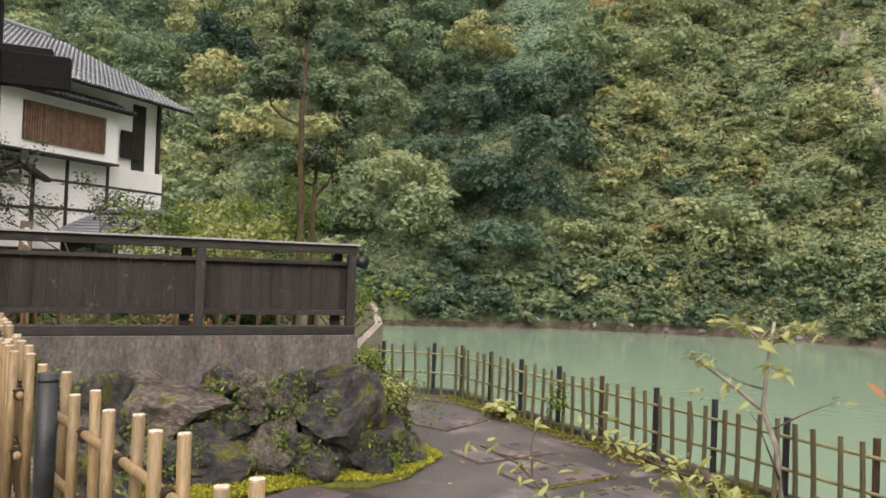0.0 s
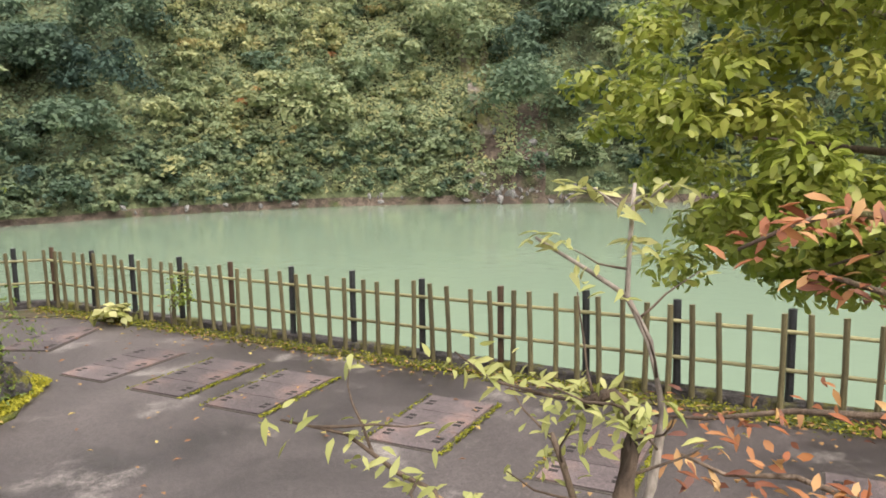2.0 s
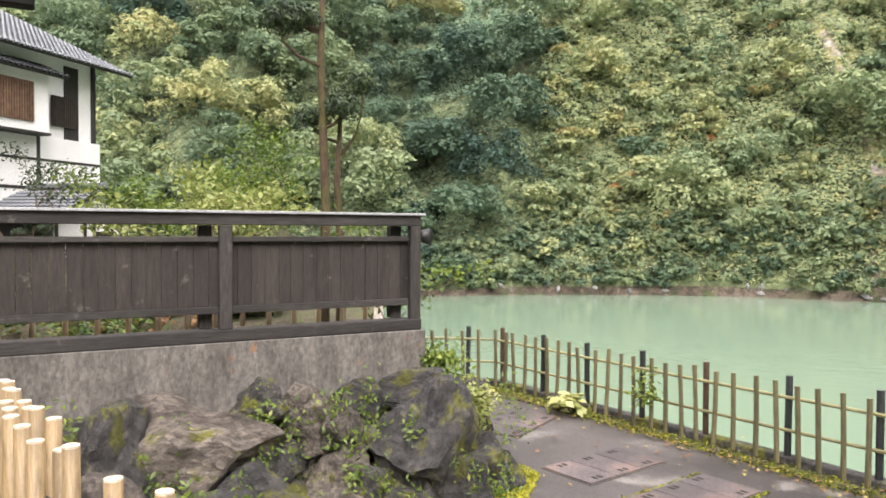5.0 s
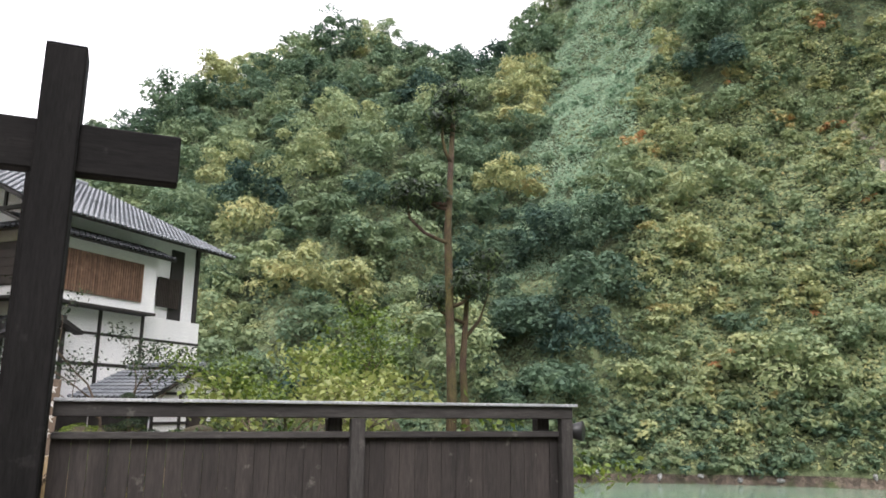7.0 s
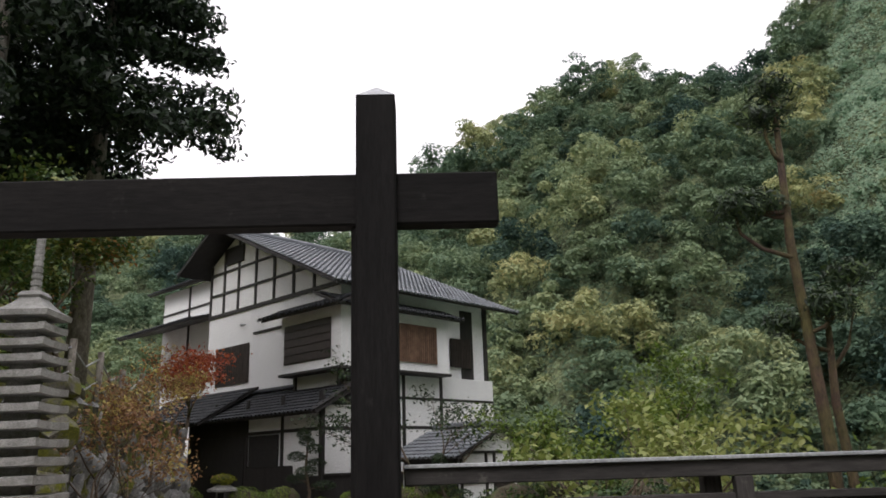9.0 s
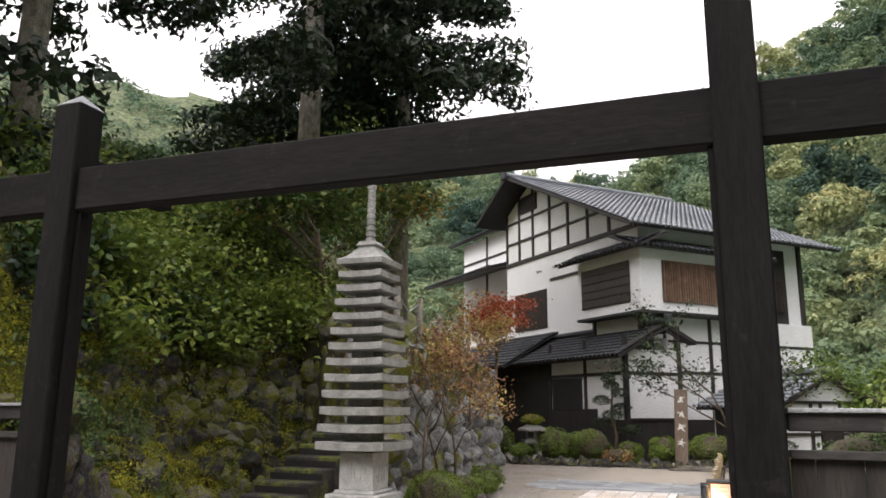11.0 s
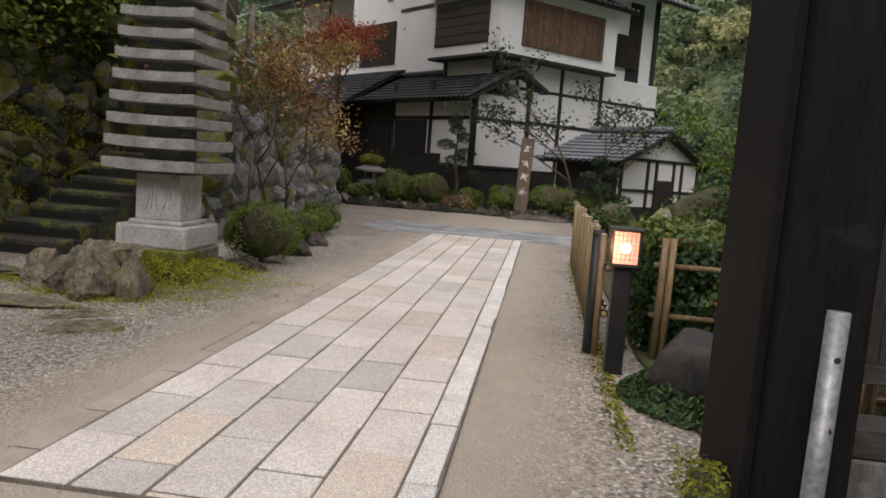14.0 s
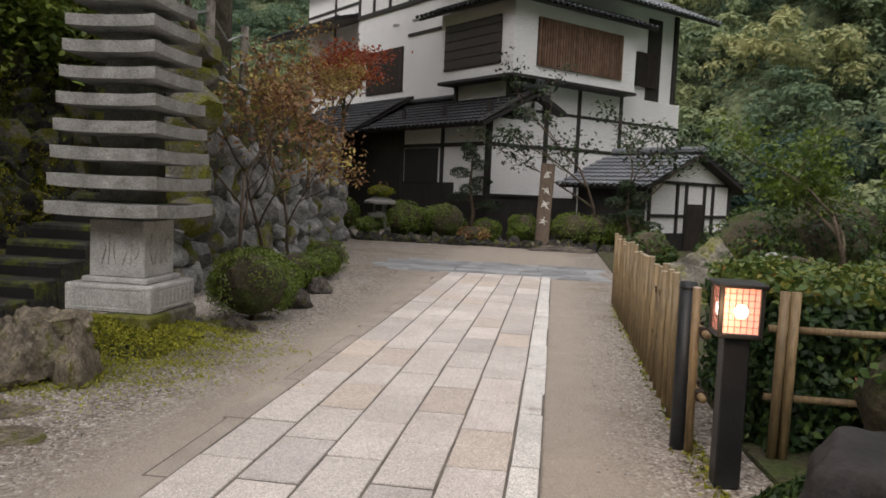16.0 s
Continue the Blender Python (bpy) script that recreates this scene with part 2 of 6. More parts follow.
# the white plaster greyed, painting the shade below the projecting bay
M["plaster_shaded"] = surface("shade_greyed_plaster", (0.52, 0.53, 0.51), (0.62, 0.63, 0.61), 0.8, 60, 0.85, 0.08)
M["housewood"] = surface("house_timber", (0.014, 0.012, 0.012), (0.03, 0.026, 0.025), 3, 40, 0.65, 0.3, (1, 1, 0.2))
M["lattice"] = surface("brown_lattice", (0.1, 0.055, 0.035), (0.2, 0.12, 0.08), 4, 40, 0.7, 0.2, vary=0.25)
M["lattice_dark"] = surface("dark_brown_shutter", (0.022, 0.016, 0.014), (0.045, 0.034, 0.03), 4, 40, 0.6, 0.2, vary=0.2)
M["tile"] = surface("glazed_roof_tile", (0.13, 0.14, 0.16), (0.24, 0.255, 0.285), 1.5, 30, 0.38, 0.15, vary=0.1)
M["tile_dark"] = surface("dark_roof_tile", (0.028, 0.03, 0.034), (0.065, 0.068, 0.076), 1.5, 30, 0.6, 0.15, gloss=0.25)
M["bamboo"] = surface("dry_bamboo", (0.17, 0.115, 0.055), (0.3, 0.215, 0.112), 3, 60, 0.5, 0.15, (1, 1, 0.15), vary=0.2)
M["bamboo_green"] = surface("greenish_bamboo_rail", (0.17, 0.165, 0.075), (0.31, 0.295, 0.15), 3, 60, 0.5, 0.15, (0.15, 1, 1), vary=0.15)
M["bamboo_cut"] = surface("cut_bamboo_end", (0.46, 0.39, 0.29), (0.58, 0.5, 0.39), 10, 60, 0.7, 0.2)
M["bamboo_old"] = surface("old_grey_green_bamboo", (0.055, 0.05, 0.026), (0.16, 0.14, 0.07), 4, 60, 0.6, 0.25, (1, 1, 0.15), vary=0.25)
M["post_dark"] = surface("dark_fence_post", (0.012, 0.014, 0.016), (0.03, 0.034, 0.038), 4, 50, 0.5, 0.2, vary=0.2)
M["post_brown"] = surface("dark_brown_fence_post", (0.035, 0.02, 0.012), (0.075, 0.045, 0.028), 4, 50, 0.6, 0.2, vary=0.2)
M["rope"] = surface("black_hemp_cord", (0.02, 0.013, 0.01), (0.045, 0.03, 0.022), 20, 120, 0.9, 0.4)
M["steel"] = surface("galvanised_steel", (0.2, 0.205, 0.21), (0.27, 0.275, 0.28), 6, 30, 0.45, 0.05, metallic=0.4)
M["black"] = surface("black_metal", (0.008, 0.008, 0.009), (0.016, 0.016, 0.017), 6, 60, 0.45, 0.1)
M["bark"] = surface("bark", (0.07, 0.05, 0.035), (0.17, 0.13, 0.095), 5, 40, 0.9, 0.9, (1, 1, 0.3), third=(0.1, 0.11, 0.03), third_at=(0.55, 0.7), third_scale=2, depth=0.02)
M["bark_red"] = surface("reddish_pine_bark", (0.035, 0.023, 0.016), (0.09, 0.055, 0.037), 5, 40, 0.9, 0.9, (1, 1, 0.3), third=(0.085, 0.075, 0.024), third_at=(0.45, 0.6), third_scale=1.2, depth=0.02)
M["bark_pale"] = surface("pale_lichened_bark", (0.13, 0.11, 0.09), (0.36, 0.33, 0.29), 9, 40, 0.9, 0.7, (1, 1, 0.4), depth=0.01)
M["hillsoil"] = surface("hill_undergrowth", (0.06, 0.08, 0.038), (0.14, 0.165, 0.085), 0.25, 2.0, 1.0, 0.8, depth=0.6, speck=1.2, speck_by=0.6)
M["bank"] = surface("eroded_bank", (0.06, 0.045, 0.035), (0.15, 0.12, 0.095), 0.4, 5, 0.95, 0.9, third=(0.05, 0.07, 0.02), third_at=(0.5, 0.62), third_scale=0.35, depth=0.3, speck=2.5, speck_by=0.5)
M["scree"] = surface("pale_scree", (0.19, 0.165, 0.14), (0.31, 0.275, 0.245), 0.5, 3, 0.95, 0.8, third=(0.17, 0.17, 0.07), third_at=(0.42, 0.55), third_scale=0.6, depth=0.2, speck=2.5, speck_by=0.4)
M["rock_wet"] = surface("black_wet_rock", (0.012, 0.011, 0.012), (0.035, 0.033, 0.034), 2.5, 25, 0.6, 0.8, depth=0.03, speck=14, speck_by=0.3)
M["ink"] = surface("white_painted_strokes", (0.75, 0.74, 0.7), (0.8, 0.79, 0.75), 8, 60, 0.7, 0.0)
M["signwood"] = surface("weathered_sign_board", (0.13, 0.095, 0.07), (0.22, 0.165, 0.125), 4, 50, 0.8, 0.3, (1, 1, 0.12))
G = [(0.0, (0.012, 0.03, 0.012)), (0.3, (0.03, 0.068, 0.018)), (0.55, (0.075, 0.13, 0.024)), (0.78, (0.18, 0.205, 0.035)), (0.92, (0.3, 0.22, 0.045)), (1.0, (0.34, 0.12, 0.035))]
# far leaves paled and greyed: valley haze put into their colour
M["forest"] = leafy("haze_paled_forest_leaves", [(0.0, (0.05, 0.095, 0.075)), (0.3, (0.125, 0.19, 0.115)), (0.55, (0.255, 0.32, 0.175)), (0.78, (0.42, 0.425, 0.2)), (0.92, (0.44, 0.34, 0.15)), (1.0, (0.46, 0.2, 0.1))], 0.85, 0.36)
# pale blue-green creeper colour, brightened further with painted haze
M["hazy_vine"] = leafy("haze_paled_vine_leaves", [(0.0, (0.11, 0.2, 0.13)), (0.5, (0.22, 0.33, 0.22)), (1.0, (0.36, 0.44, 0.29))], 0.85, 0.36)
M["leaf"] = leafy("green_leaves", G)
M["leaf_bright"] = leafy("yellow_green_leaves", [(0.0, (0.06, 0.11, 0.016)), (0.5, (0.17, 0.24, 0.035)), (1.0, (0.38, 0.4, 0.09))], 0.45, 0.35)
M["leaf_river"] = leafy("sunlit_yellow_green_leaves", [(0.0, (0.13, 0.19, 0.03)), (0.5, (0.3, 0.36, 0.06)), (1.0, (0.55, 0.55, 0.15))], 0.4, 0.4)
M["leaf_pale"] = leafy("pale_young_leaves", [(0.0, (0.2, 0.25, 0.06)), (0.6, (0.42, 0.44, 0.16)), (1.0, (0.6, 0.58, 0.3))], 0.45, 0.35)
M["leaf_red"] = leafy("autumn_red_leaves", [(0.0, (0.2, 0.03, 0.015)), (0.5, (0.4, 0.09, 0.035)), (1.0, (0.55, 0.22, 0.06))], 0.5, 0.3)
M["leaf_rust"] = leafy("rust_leaves", [(0.0, (0.13, 0.045, 0.025)), (0.5, (0.34, 0.12, 0.045)), (1.0, (0.5, 0.32, 0.13))], 0.5, 0.3)
M["leaf_brown"] = leafy("autumn_brown_leaves", [(0.0, (0.12, 0.06, 0.035)), (0.5, (0.26, 0.13, 0.06)), (0.8, (0.4, 0.26, 0.1)), (1.0, (0.5, 0.42, 0.12))], 0.6, 0.25)
M["leaf_dark"] = leafy("dark_evergreen_leaves", [(0.0, (0.006, 0.014, 0.007)), (0.6, (0.022, 0.045, 0.016)), (1.0, (0.07, 0.11, 0.025))], 0.55, 0.15)
M["mosstuft"] = leafy("moss_tufts", [(0.0, (0.06, 0.08, 0.006)), (0.6, (0.29, 0.295, 0.022)), (1.0, (0.5, 0.46, 0.05))], 0.9, 0.2)

# river water: opaque jade green with a clear surface
wm, n, l, p = nodes_of("jade_river_water")
co = n.new("ShaderNodeTexCoord").outputs["Object"]
l.new(mixed(n, l, noise_tex(n, l, co, 0.05, 3, 0.5), (0.165, 0.235, 0.172), (0.205, 0.28, 0.202)), p.inputs["Base Color"])
p.inputs["Roughness"].default_value = 0.12
p.inputs["IOR"].default_value = 1.33
bp = n.new("ShaderNodeBump")
bp.inputs["Strength"].default_value, bp.inputs["Distance"].default_value = 0.12, 0.1
l.new(noise_tex(n, l, co, 1.6, 4, 0.6, (1, 1, 1)), bp.inputs["Height"])
l.new(bp.outputs[0], p.inputs["Normal"])
M["water"] = wm

lm, n, l, p = nodes_of("lit_paper")
p.inputs["Base Color"].default_value = (0.75, 0.45, 0.38, 1)
p.inputs["Roughness"].default_value = 0.6
p.inputs["Emission Color"].default_value = (1.0, 0.3, 0.2, 1)
p.inputs["Emission Strength"].default_value = 0.6
M["paper"] = lm
lm, n, l, p = nodes_of("glowing_bulb")
p.inputs["Emission Color"].default_value = (1.0, 0.78, 0.68, 1)
p.inputs["Emission Strength"].default_value = 3.0
M["bulb"] = lm


# ---- building helpers ----
rng = np.random.default_rng(7)


def thing(name, label="", category="", group="", kind=""):
    return tagged(new(name), label, category, group, kind)


def mesh_of(bm, name="mesh", smooth=False):
    me = bpy.data.meshes.new(name)
    bm.to_mesh(me)
    bm.free()
    if smooth:
        me.shade_smooth()
    return me


def part(name, bm, material, parent=None, label="", smooth=False):
    me = bm if isinstance(bm, bpy.types.Mesh) else mesh_of(bm, name, smooth)
    if material and not me.materials:
        me.materials.append(M[material])
    ob = new(name, me)
    if parent:
        ob.parent = parent
    return tagged(ob, label)


def solo(name, bm, material, label, category, group="", kind="", smooth=False):
    return tagged(part(name, bm, material, None, "", smooth), label, category, group, kind)


def place(ob, m):
    ob.matrix_basis = m
    return ob


def boxes(*specs, bevel=0.006):
    """One mesh of bevelled boxes, each (x0, y0, z0, x1, y1, z1)."""
    bm = bmesh.new()
    for x0, y0, z0, x1, y1, z1 in specs:
        bmesh.ops.create_cube(bm, size=1, matrix=Matrix.Translation(((x0 + x1) / 2, (y0 + y1) / 2, (z0 + z1) / 2)) @ Matrix.Diagonal((abs(x1 - x0), abs(y1 - y0), abs(z1 - z0), 1)))
    if bevel:
        bmesh.ops.bevel(bm, geom=bm.edges[:], offset=bevel, segments=1, affect="EDGES")
    return bm


def prism(points, z0, z1, bevel=0.0):
    """An upright prism over a plan polygon."""
    bm = bmesh.new()
    f = bm.faces.new([bm.verts.new((x, y, z0)) for x, y in points])
    ext = bmesh.ops.extrude_face_region(bm, geom=[f])
    bmesh.ops.translate(bm, vec=(0, 0, z1 - z0), verts=[v for v in ext["geom"] if isinstance(v, bmesh.types.BMVert)])
    bmesh.ops.recalc_face_normals(bm, faces=bm.faces[:])
    if bevel:
        bmesh.ops.bevel(bm, geom=[e for e in bm.edges], offset=bevel, segments=1, affect="EDGES")
    return bm


def tube(points, radii, sides=8, cap=True):
    """A round limb along points."""
    bm = bmesh.new()
    pts = [Vector(q) for q in points]
    rings = []
    for k, q in enumerate(pts):
        way = (pts[min(k + 1, len(pts) - 1)] - pts[max(k - 1, 0)]).normalized()
        side = way.cross(Vector((0.31, 0.2, 0.93)))
        if side.length < 0.05:
            side = way.cross(Vector((1, 0, 0)))
        side.normalize()
        other = way.cross(side)
        r = radii[k] if isinstance(radii, (list, tuple)) else radii
        rings.append([bm.verts.new(q + (side * math.cos(a) + other * math.sin(a)) * r) for a in [2 * math.pi * j / sides for j in range(sides)]])
    for a, b in zip(rings, rings[1:]):
        for j in range(sides):
            bm.faces.new((a[j], a[(j + 1) % sides], b[(j + 1) % sides], b[j]))
    if cap:
        bm.faces.new(rings[0][::-1])
        bm.faces.new(rings[-1])
    bmesh.ops.recalc_face_normals(bm, faces=bm.faces[:])
    return bm


def join(*bms):
    """Several bmeshes as one."""
    out = bmesh.new()
    for b in bms:
        me = bpy.data.meshes.new("tmp")
        b.to_mesh(me)
        b.free()
        out.from_mesh(me)
        bpy.data.meshes.remove(me)
    return out


def stone(seed, detail=2, rough=0.28, facets=7):
    """A broken stone of about unit size: a ball cut by random planes and roughened."""
    r = random.Random(seed)
    bm = bmesh.new()
    bmesh.ops.create_icosphere(bm, subdivisions=detail, radius=0.62)
    cuts = []
    for _ in range(facets):
        d = Vector((r.uniform(-1, 1), r.uniform(-1, 1), r.uniform(-1, 1))).normalized()
        cuts.append((d, r.uniform(0.3, 0.46)))
    for v in bm.verts:
        for d, h in cuts:
            over = v.co.dot(d) - h
            if over > 0:
                v.co -= d * over * 0.92
        v.co += v.normal * (noise.fractal(v.co * 2.6 + Vector((seed, 0, 0)), 1.0, 2.0, 3) * rough * 0.3 + (noise.fractal(v.co * 9 + Vector((seed, 3, 0)), 0.9, 2.0, 4) * 0.045 if detail > 2 else 0))
    return bm


STONES = [mesh_of(stone(k, 2), "stone") for k in range(8)]
BOULDERS = [mesh_of(stone(20 + k, 4, 0.4, 9), "boulder") for k in range(6)]
MOSSY, GREY, DARKS, BROWNS = [], [], [], []
for src, lst, mat_name in ((STONES, MOSSY, "rock_mossy"), (STONES, GREY, "wallstone"), (BOULDERS, DARKS, "rock"), (BOULDERS, BROWNS, "rock_brown")):
    for me in src:
        c = me.copy()
        c.materials.append(M[mat_name])
        lst.append(c)
WETS = []
for me in STONES:
    c = me.copy()
    c.materials.append(M["rock"])
    WETS.append(c)
PALES = []
for me in BOULDERS:
    c = me.copy()
    c.materials.append(M["rock_tan"])
    PALES.append(c)
LIGHTS = []
for me in BOULDERS:
    c = me.copy()
    c.materials.append(M["rock_mossy"])
    LIGHTS.append(c)


def leaves_mesh(name, pts, normals, size, tint, material, aspect=0.55, jitter=0.6, fold=0.15, corners=4):
    """Many small pointed leaves, one folded diamond each (or one triangle far off)."""
    n = len(pts)
    nn = normals + rng.normal(0, jitter, (n, 3))
    nn /= np.linalg.norm(nn, axis=1)[:, None] + 1e-9
    t = np.cross(nn, rng.normal(0, 1, (n, 3)))
    t /= np.linalg.norm(t, axis=1)[:, None] + 1e-9
    b = np.cross(nn, t)
    size = np.broadcast_to(size, (n,))[:, None] * rng.uniform(0.7, 1.3, (n, 1))
    v = np.empty((n, 4, 3), np.float32)
    v[:, 0] = pts - t * size * 0.5
    v[:, 1] = pts + b * size * aspect * 0.5 + nn * size * fold
    v[:, 2] = pts + t * size * 0.5
    v[:, 3] = pts - b * size * aspect * 0.5 + nn * size * fold
    if corners == 3:
        v = np.ascontiguousarray(v[:, 1:])
    if corners == 6:
        w = np.empty((n, 6, 3), np.float32)
        half, lift = b * size * aspect * 0.5, nn * size * fold
        w[:, 0] = pts - t * size * 0.5
        w[:, 1] = pts - t * size * 0.2 + half * 0.92 + lift
        w[:, 2] = pts + t * size * 0.18 + half * 0.72 + lift
        w[:, 3] = pts + t * size * 0.6 - nn * size * fold
        w[:, 4] = pts + t * size * 0.18 - half * 0.72 + lift
        w[:, 5] = pts - t * size * 0.2 - half * 0.92 + lift
        v = w
    me = bpy.data.meshes.new(name)
    me.vertices.add(n * corners)
    me.vertices.foreach_set("co", v.ravel())
    me.loops.add(n * corners)
    me.loops.foreach_set("vertex_index", np.arange(n * corners, dtype=np.int32))
    me.polygons.add(n)
    me.polygons.foreach_set("loop_start", np.arange(0, n * corners, corners, dtype=np.int32))
    at = me.attributes.new("tint", "FLOAT", "POINT")
    at.data.foreach_set("value", np.repeat(np.clip(tint, 0, 1), corners).astype(np.float32))
    me.update(calc_edges=True)
    me.materials.append(M[material])
    return me


def ball_points(n, centre, radii, inner=0.6, up=0.15):
    """Points in the outer shell of an ellipsoid, with outward normals."""
    d = rng.normal(0, 1, (n, 3))
    d[:, 2] += up
    d /= np.linalg.norm(d, axis=1)[:, None]
    r = rng.uniform(inner, 1, (n, 1))
    nrm = d / np.array(radii)
    nrm /= np.linalg.norm(nrm, axis=1)[:, None]
    return np.array(centre) + d * r * np.array(radii), nrm


# ---- the large structure ----
PARK = -0.85
WATER = -3.0
# upper terrace edge, from far behind the walker to the gate, then round the garden to the river
EDGE = [(3.4, -40), (3.3, -10), (3.05, -8), (2.75, -6.3), (2.25, -4.2), (1.9, -2.4), (1.75, -0.75), (5.35, -0.35), (6.4, 3.2), (8.5, 8), (11, 16), (11, 30), (6, 44), (-60, 60), (-60, -40)]
solo("ground_upper", prism(EDGE, -4.5, -0.005), "forecourt", "gravel and sand forecourt of the inn", "ground", kind="structure")
solo("ground_garden", prism([(1.5, 0.1), (5.2, 0.1), (6.3, 3.4), (8.3, 8), (10.8, 16), (10.8, 30), (5.8, 43), (1.2, 43), (1.2, 3.4)], -0.2, 0.03), "soil", "leaf-strewn garden soil behind the fence", "ground", kind="structure")
solo("parking_floor", prism([(1.9, -40), (9.9, -40), (9.62, -9), (8.35, 3.15), (6.2, 4.6), (4.6, 1.2), (1.9, 0.0)], -4.5, PARK), "asphalt", "worn wet concrete yard beside the river", "floor", kind="structure")
solo("water", boxes((-30, -120, WATER - 0.4, 160, 60, WATER), bevel=0), "water", "still jade-green river", "water", kind="structure")

# path: slabs of granite on a dark bed, slate crazy paving at both ends
solo("path_bed", boxes((-1.96, 0.0, -0.06, 0.0, 12.4, 0.0145), bevel=0), "grout", "sandy joints under the granite path", "path", kind="structure")
# hill across the river: an uneven slope from the shore to the ridge
def shore_at(az):
    return float(np.interp(az, [-40, -12, 0, 10, 22, 35, 50, 62, 75, 95, 130], [75, 62, 50, 47.5, 48.5, 52, 55, 55, 57, 60, 60]))


def ridge_at(az):
    return float(np.interp(az, [-40, -20, -8, 0, 5, 10, 14, 18, 22, 25, 28, 32, 38, 50, 70, 100, 130], [22, 18, 15.2, 19.2, 22.6, 25.4, 26.8, 26.2, 25.2, 24.8, 27, 30.5, 34.5, 37.5, 36.5, 34, 30]))


HX, HY = 2.0, -6.0


def hill_point(az, k):
    """k from 0 at the shore to 1 at the ridge."""
    r0, e = shore_at(az), math.tan(radians(ridge_at(az)))
    reach = 62.0 if az > -2 else 62 + (-2 - az) * 3
    top = (r0 + reach) * e + 1.5
    r = r0 + reach * k
    z = WATER + (top - WATER) * (0.022 * min(k / 0.02, 1) + 0.978 * max(0.0, (k - 0.012) / 0.988) ** 0.95)
    wob = noise.fractal(Vector((az * 0.09, k * 4.0, 3.0)), 1.0, 2.0, 4)
    r += wob * 5.0 * min(1, k * 6)
    z += noise.fractal(Vector((az * 0.16, k * 7.0, 9.0)), 1.0, 2.0, 3) * 2.2 * min(1, k * 8) * (1 - k * 0.6)
    a = radians(az)
    return Vector((HX + math.sin(a) * r, HY + math.cos(a) * r, z))


def on_scree(az, k, wide=1.0):
    """A thin bare slip running up the open slope."""
    return 0.02 < k < 0.34 and abs(az - (61 - 32 * k) - 0.8 * noise.noise(Vector((k * 14, 1, 5)))) < wide * (0.85 - 1.5 * k)


def hill_sheet():
    bm = bmesh.new()
    azs = [-40 + 0.75 * j for j in range(228)]
    ks = [-0.06] + [0.0, 0.006] + [0.02 * j for j in range(1, 52)] + [1.3, 2.0]
    grid = []
    for az in azs:
        row = []
        for k in ks:
            if k < 0:
                q = hill_point(az, 0.0)
                q = Vector((HX + (q.x - HX) * 0.96, HY + (q.y - HY) * 0.96, WATER - 2))
            elif k > 1.02:
                q = hill_point(az, 1.0)
                q = Vector((HX + (q.x - HX) * k, HY + (q.y - HY) * k, q.z - (k - 1) * 30))
            else:
                q = hill_point(az, k)
            row.append(bm.verts.new(q))
        grid.append(row)
    for i, (a, b) in enumerate(zip(grid, grid[1:])):
        for j in range(len(ks) - 1):
            f = bm.faces.new((a[j], a[j + 1], b[j + 1], b[j]))
            f.smooth = True
            f.material_index = 2 if on_scree(azs[i], ks[j], 1.5) else 1 if j < 2 or (j < 5 and 58 < azs[i] < 64) else 0
    bmesh.ops.recalc_face_normals(bm, faces=bm.faces[:])
    return bm


hill = solo("ground_hill", hill_sheet(), "hillsoil", "steep wooded hillside above the far bank", "hillside", kind="structure")
hill.data.materials.append(M["bank"])
hill.data.materials.append(M["scree"])

# far misty ridge behind the house
bm = bmesh.new()
prev = None
for j in range(60):
    az = -75 + j * 1.6
    a = radians(az)
    h = float(np.interp(az, [-75, -40, -22, -12, -4, 4, 20], [90, 96, 88, 66, 60, 75, 70])) + noise.noise(Vector((az * 0.3, 1, 1))) * 5
    col = [bm.verts.new((HX + math.sin(a) * r, HY + math.cos(a) * r, z)) for r, z in ((120, -4), (165, h * 0.45), (205, h * 0.8), (235, h))]
    if prev:
        for k in range(3):
            bm.faces.new((prev[k], prev[k + 1], col[k + 1], col[k]))
    prev = col
solo("ground_far_ridge", bm, "hillsoil", "distant forested mountain ridge", "mountain", kind="structure", smooth=True)


# bare ridge added out of view behind the walker to block low sky light
bm = bmesh.new()
prev = None
for j in range(48):
    az = 118 + j * 3.6
    a = radians(az)
    h = 46 + 8 * noise.noise(Vector((az * 0.06, 2, 7)))
    col = [bm.verts.new((HX + math.sin(a) * r, HY + math.cos(a) * r, z)) for r, z in ((58, -5), (75, h * 0.5), (100, h))]
    if prev:
        for k in range(2):
            bm.faces.new((prev[k], prev[k + 1], col[k + 1], col[k]))
    prev = col
solo("ground_unseen_ridge", bm, "hillsoil", "added unseen ridge that blocks the low sky", "mountain", kind="structure", smooth=True)


def forest(name, spots, leaf, dense, label, material="forest", lobes=22):
    """A wood of many uneven crowns as one mass: spots are (place, radius, tint)."""
    P, N, T, S = [], [], [], []
    for q, r, tint in spots:
        nl = max(5, int(lobes * min(1.0, r / 3.0)))
        tall = rng.uniform(0.7, 1.35)
        m = max(12, int(dense * r * r / nl))
        for _ in range(nl):
            d = rng.normal(0, 1, 3)
            d[2] = abs(d[2]) * 1.1 - 0.25
            d /= np.linalg.norm(d)
            c = np.array(q) + d * r * np.array([0.72, 0.72, 0.72 * tall]) * rng.uniform(0.62, 1.15)
            lr = r * rng.uniform(0.16, 0.4)
            pp, nn = ball_points(m, c, (lr, lr, lr * 0.6), 0.6, 0.7)
            P.append(pp)
            N.append(nn + np.array([0, 0, 0.6]))
            T.append(np.clip(tint + rng.normal(0, 0.05) + rng.normal(0, 0.04, m), 0, 0.99))
            S.append(np.full(m, leaf * (0.8 + r * 0.06)))
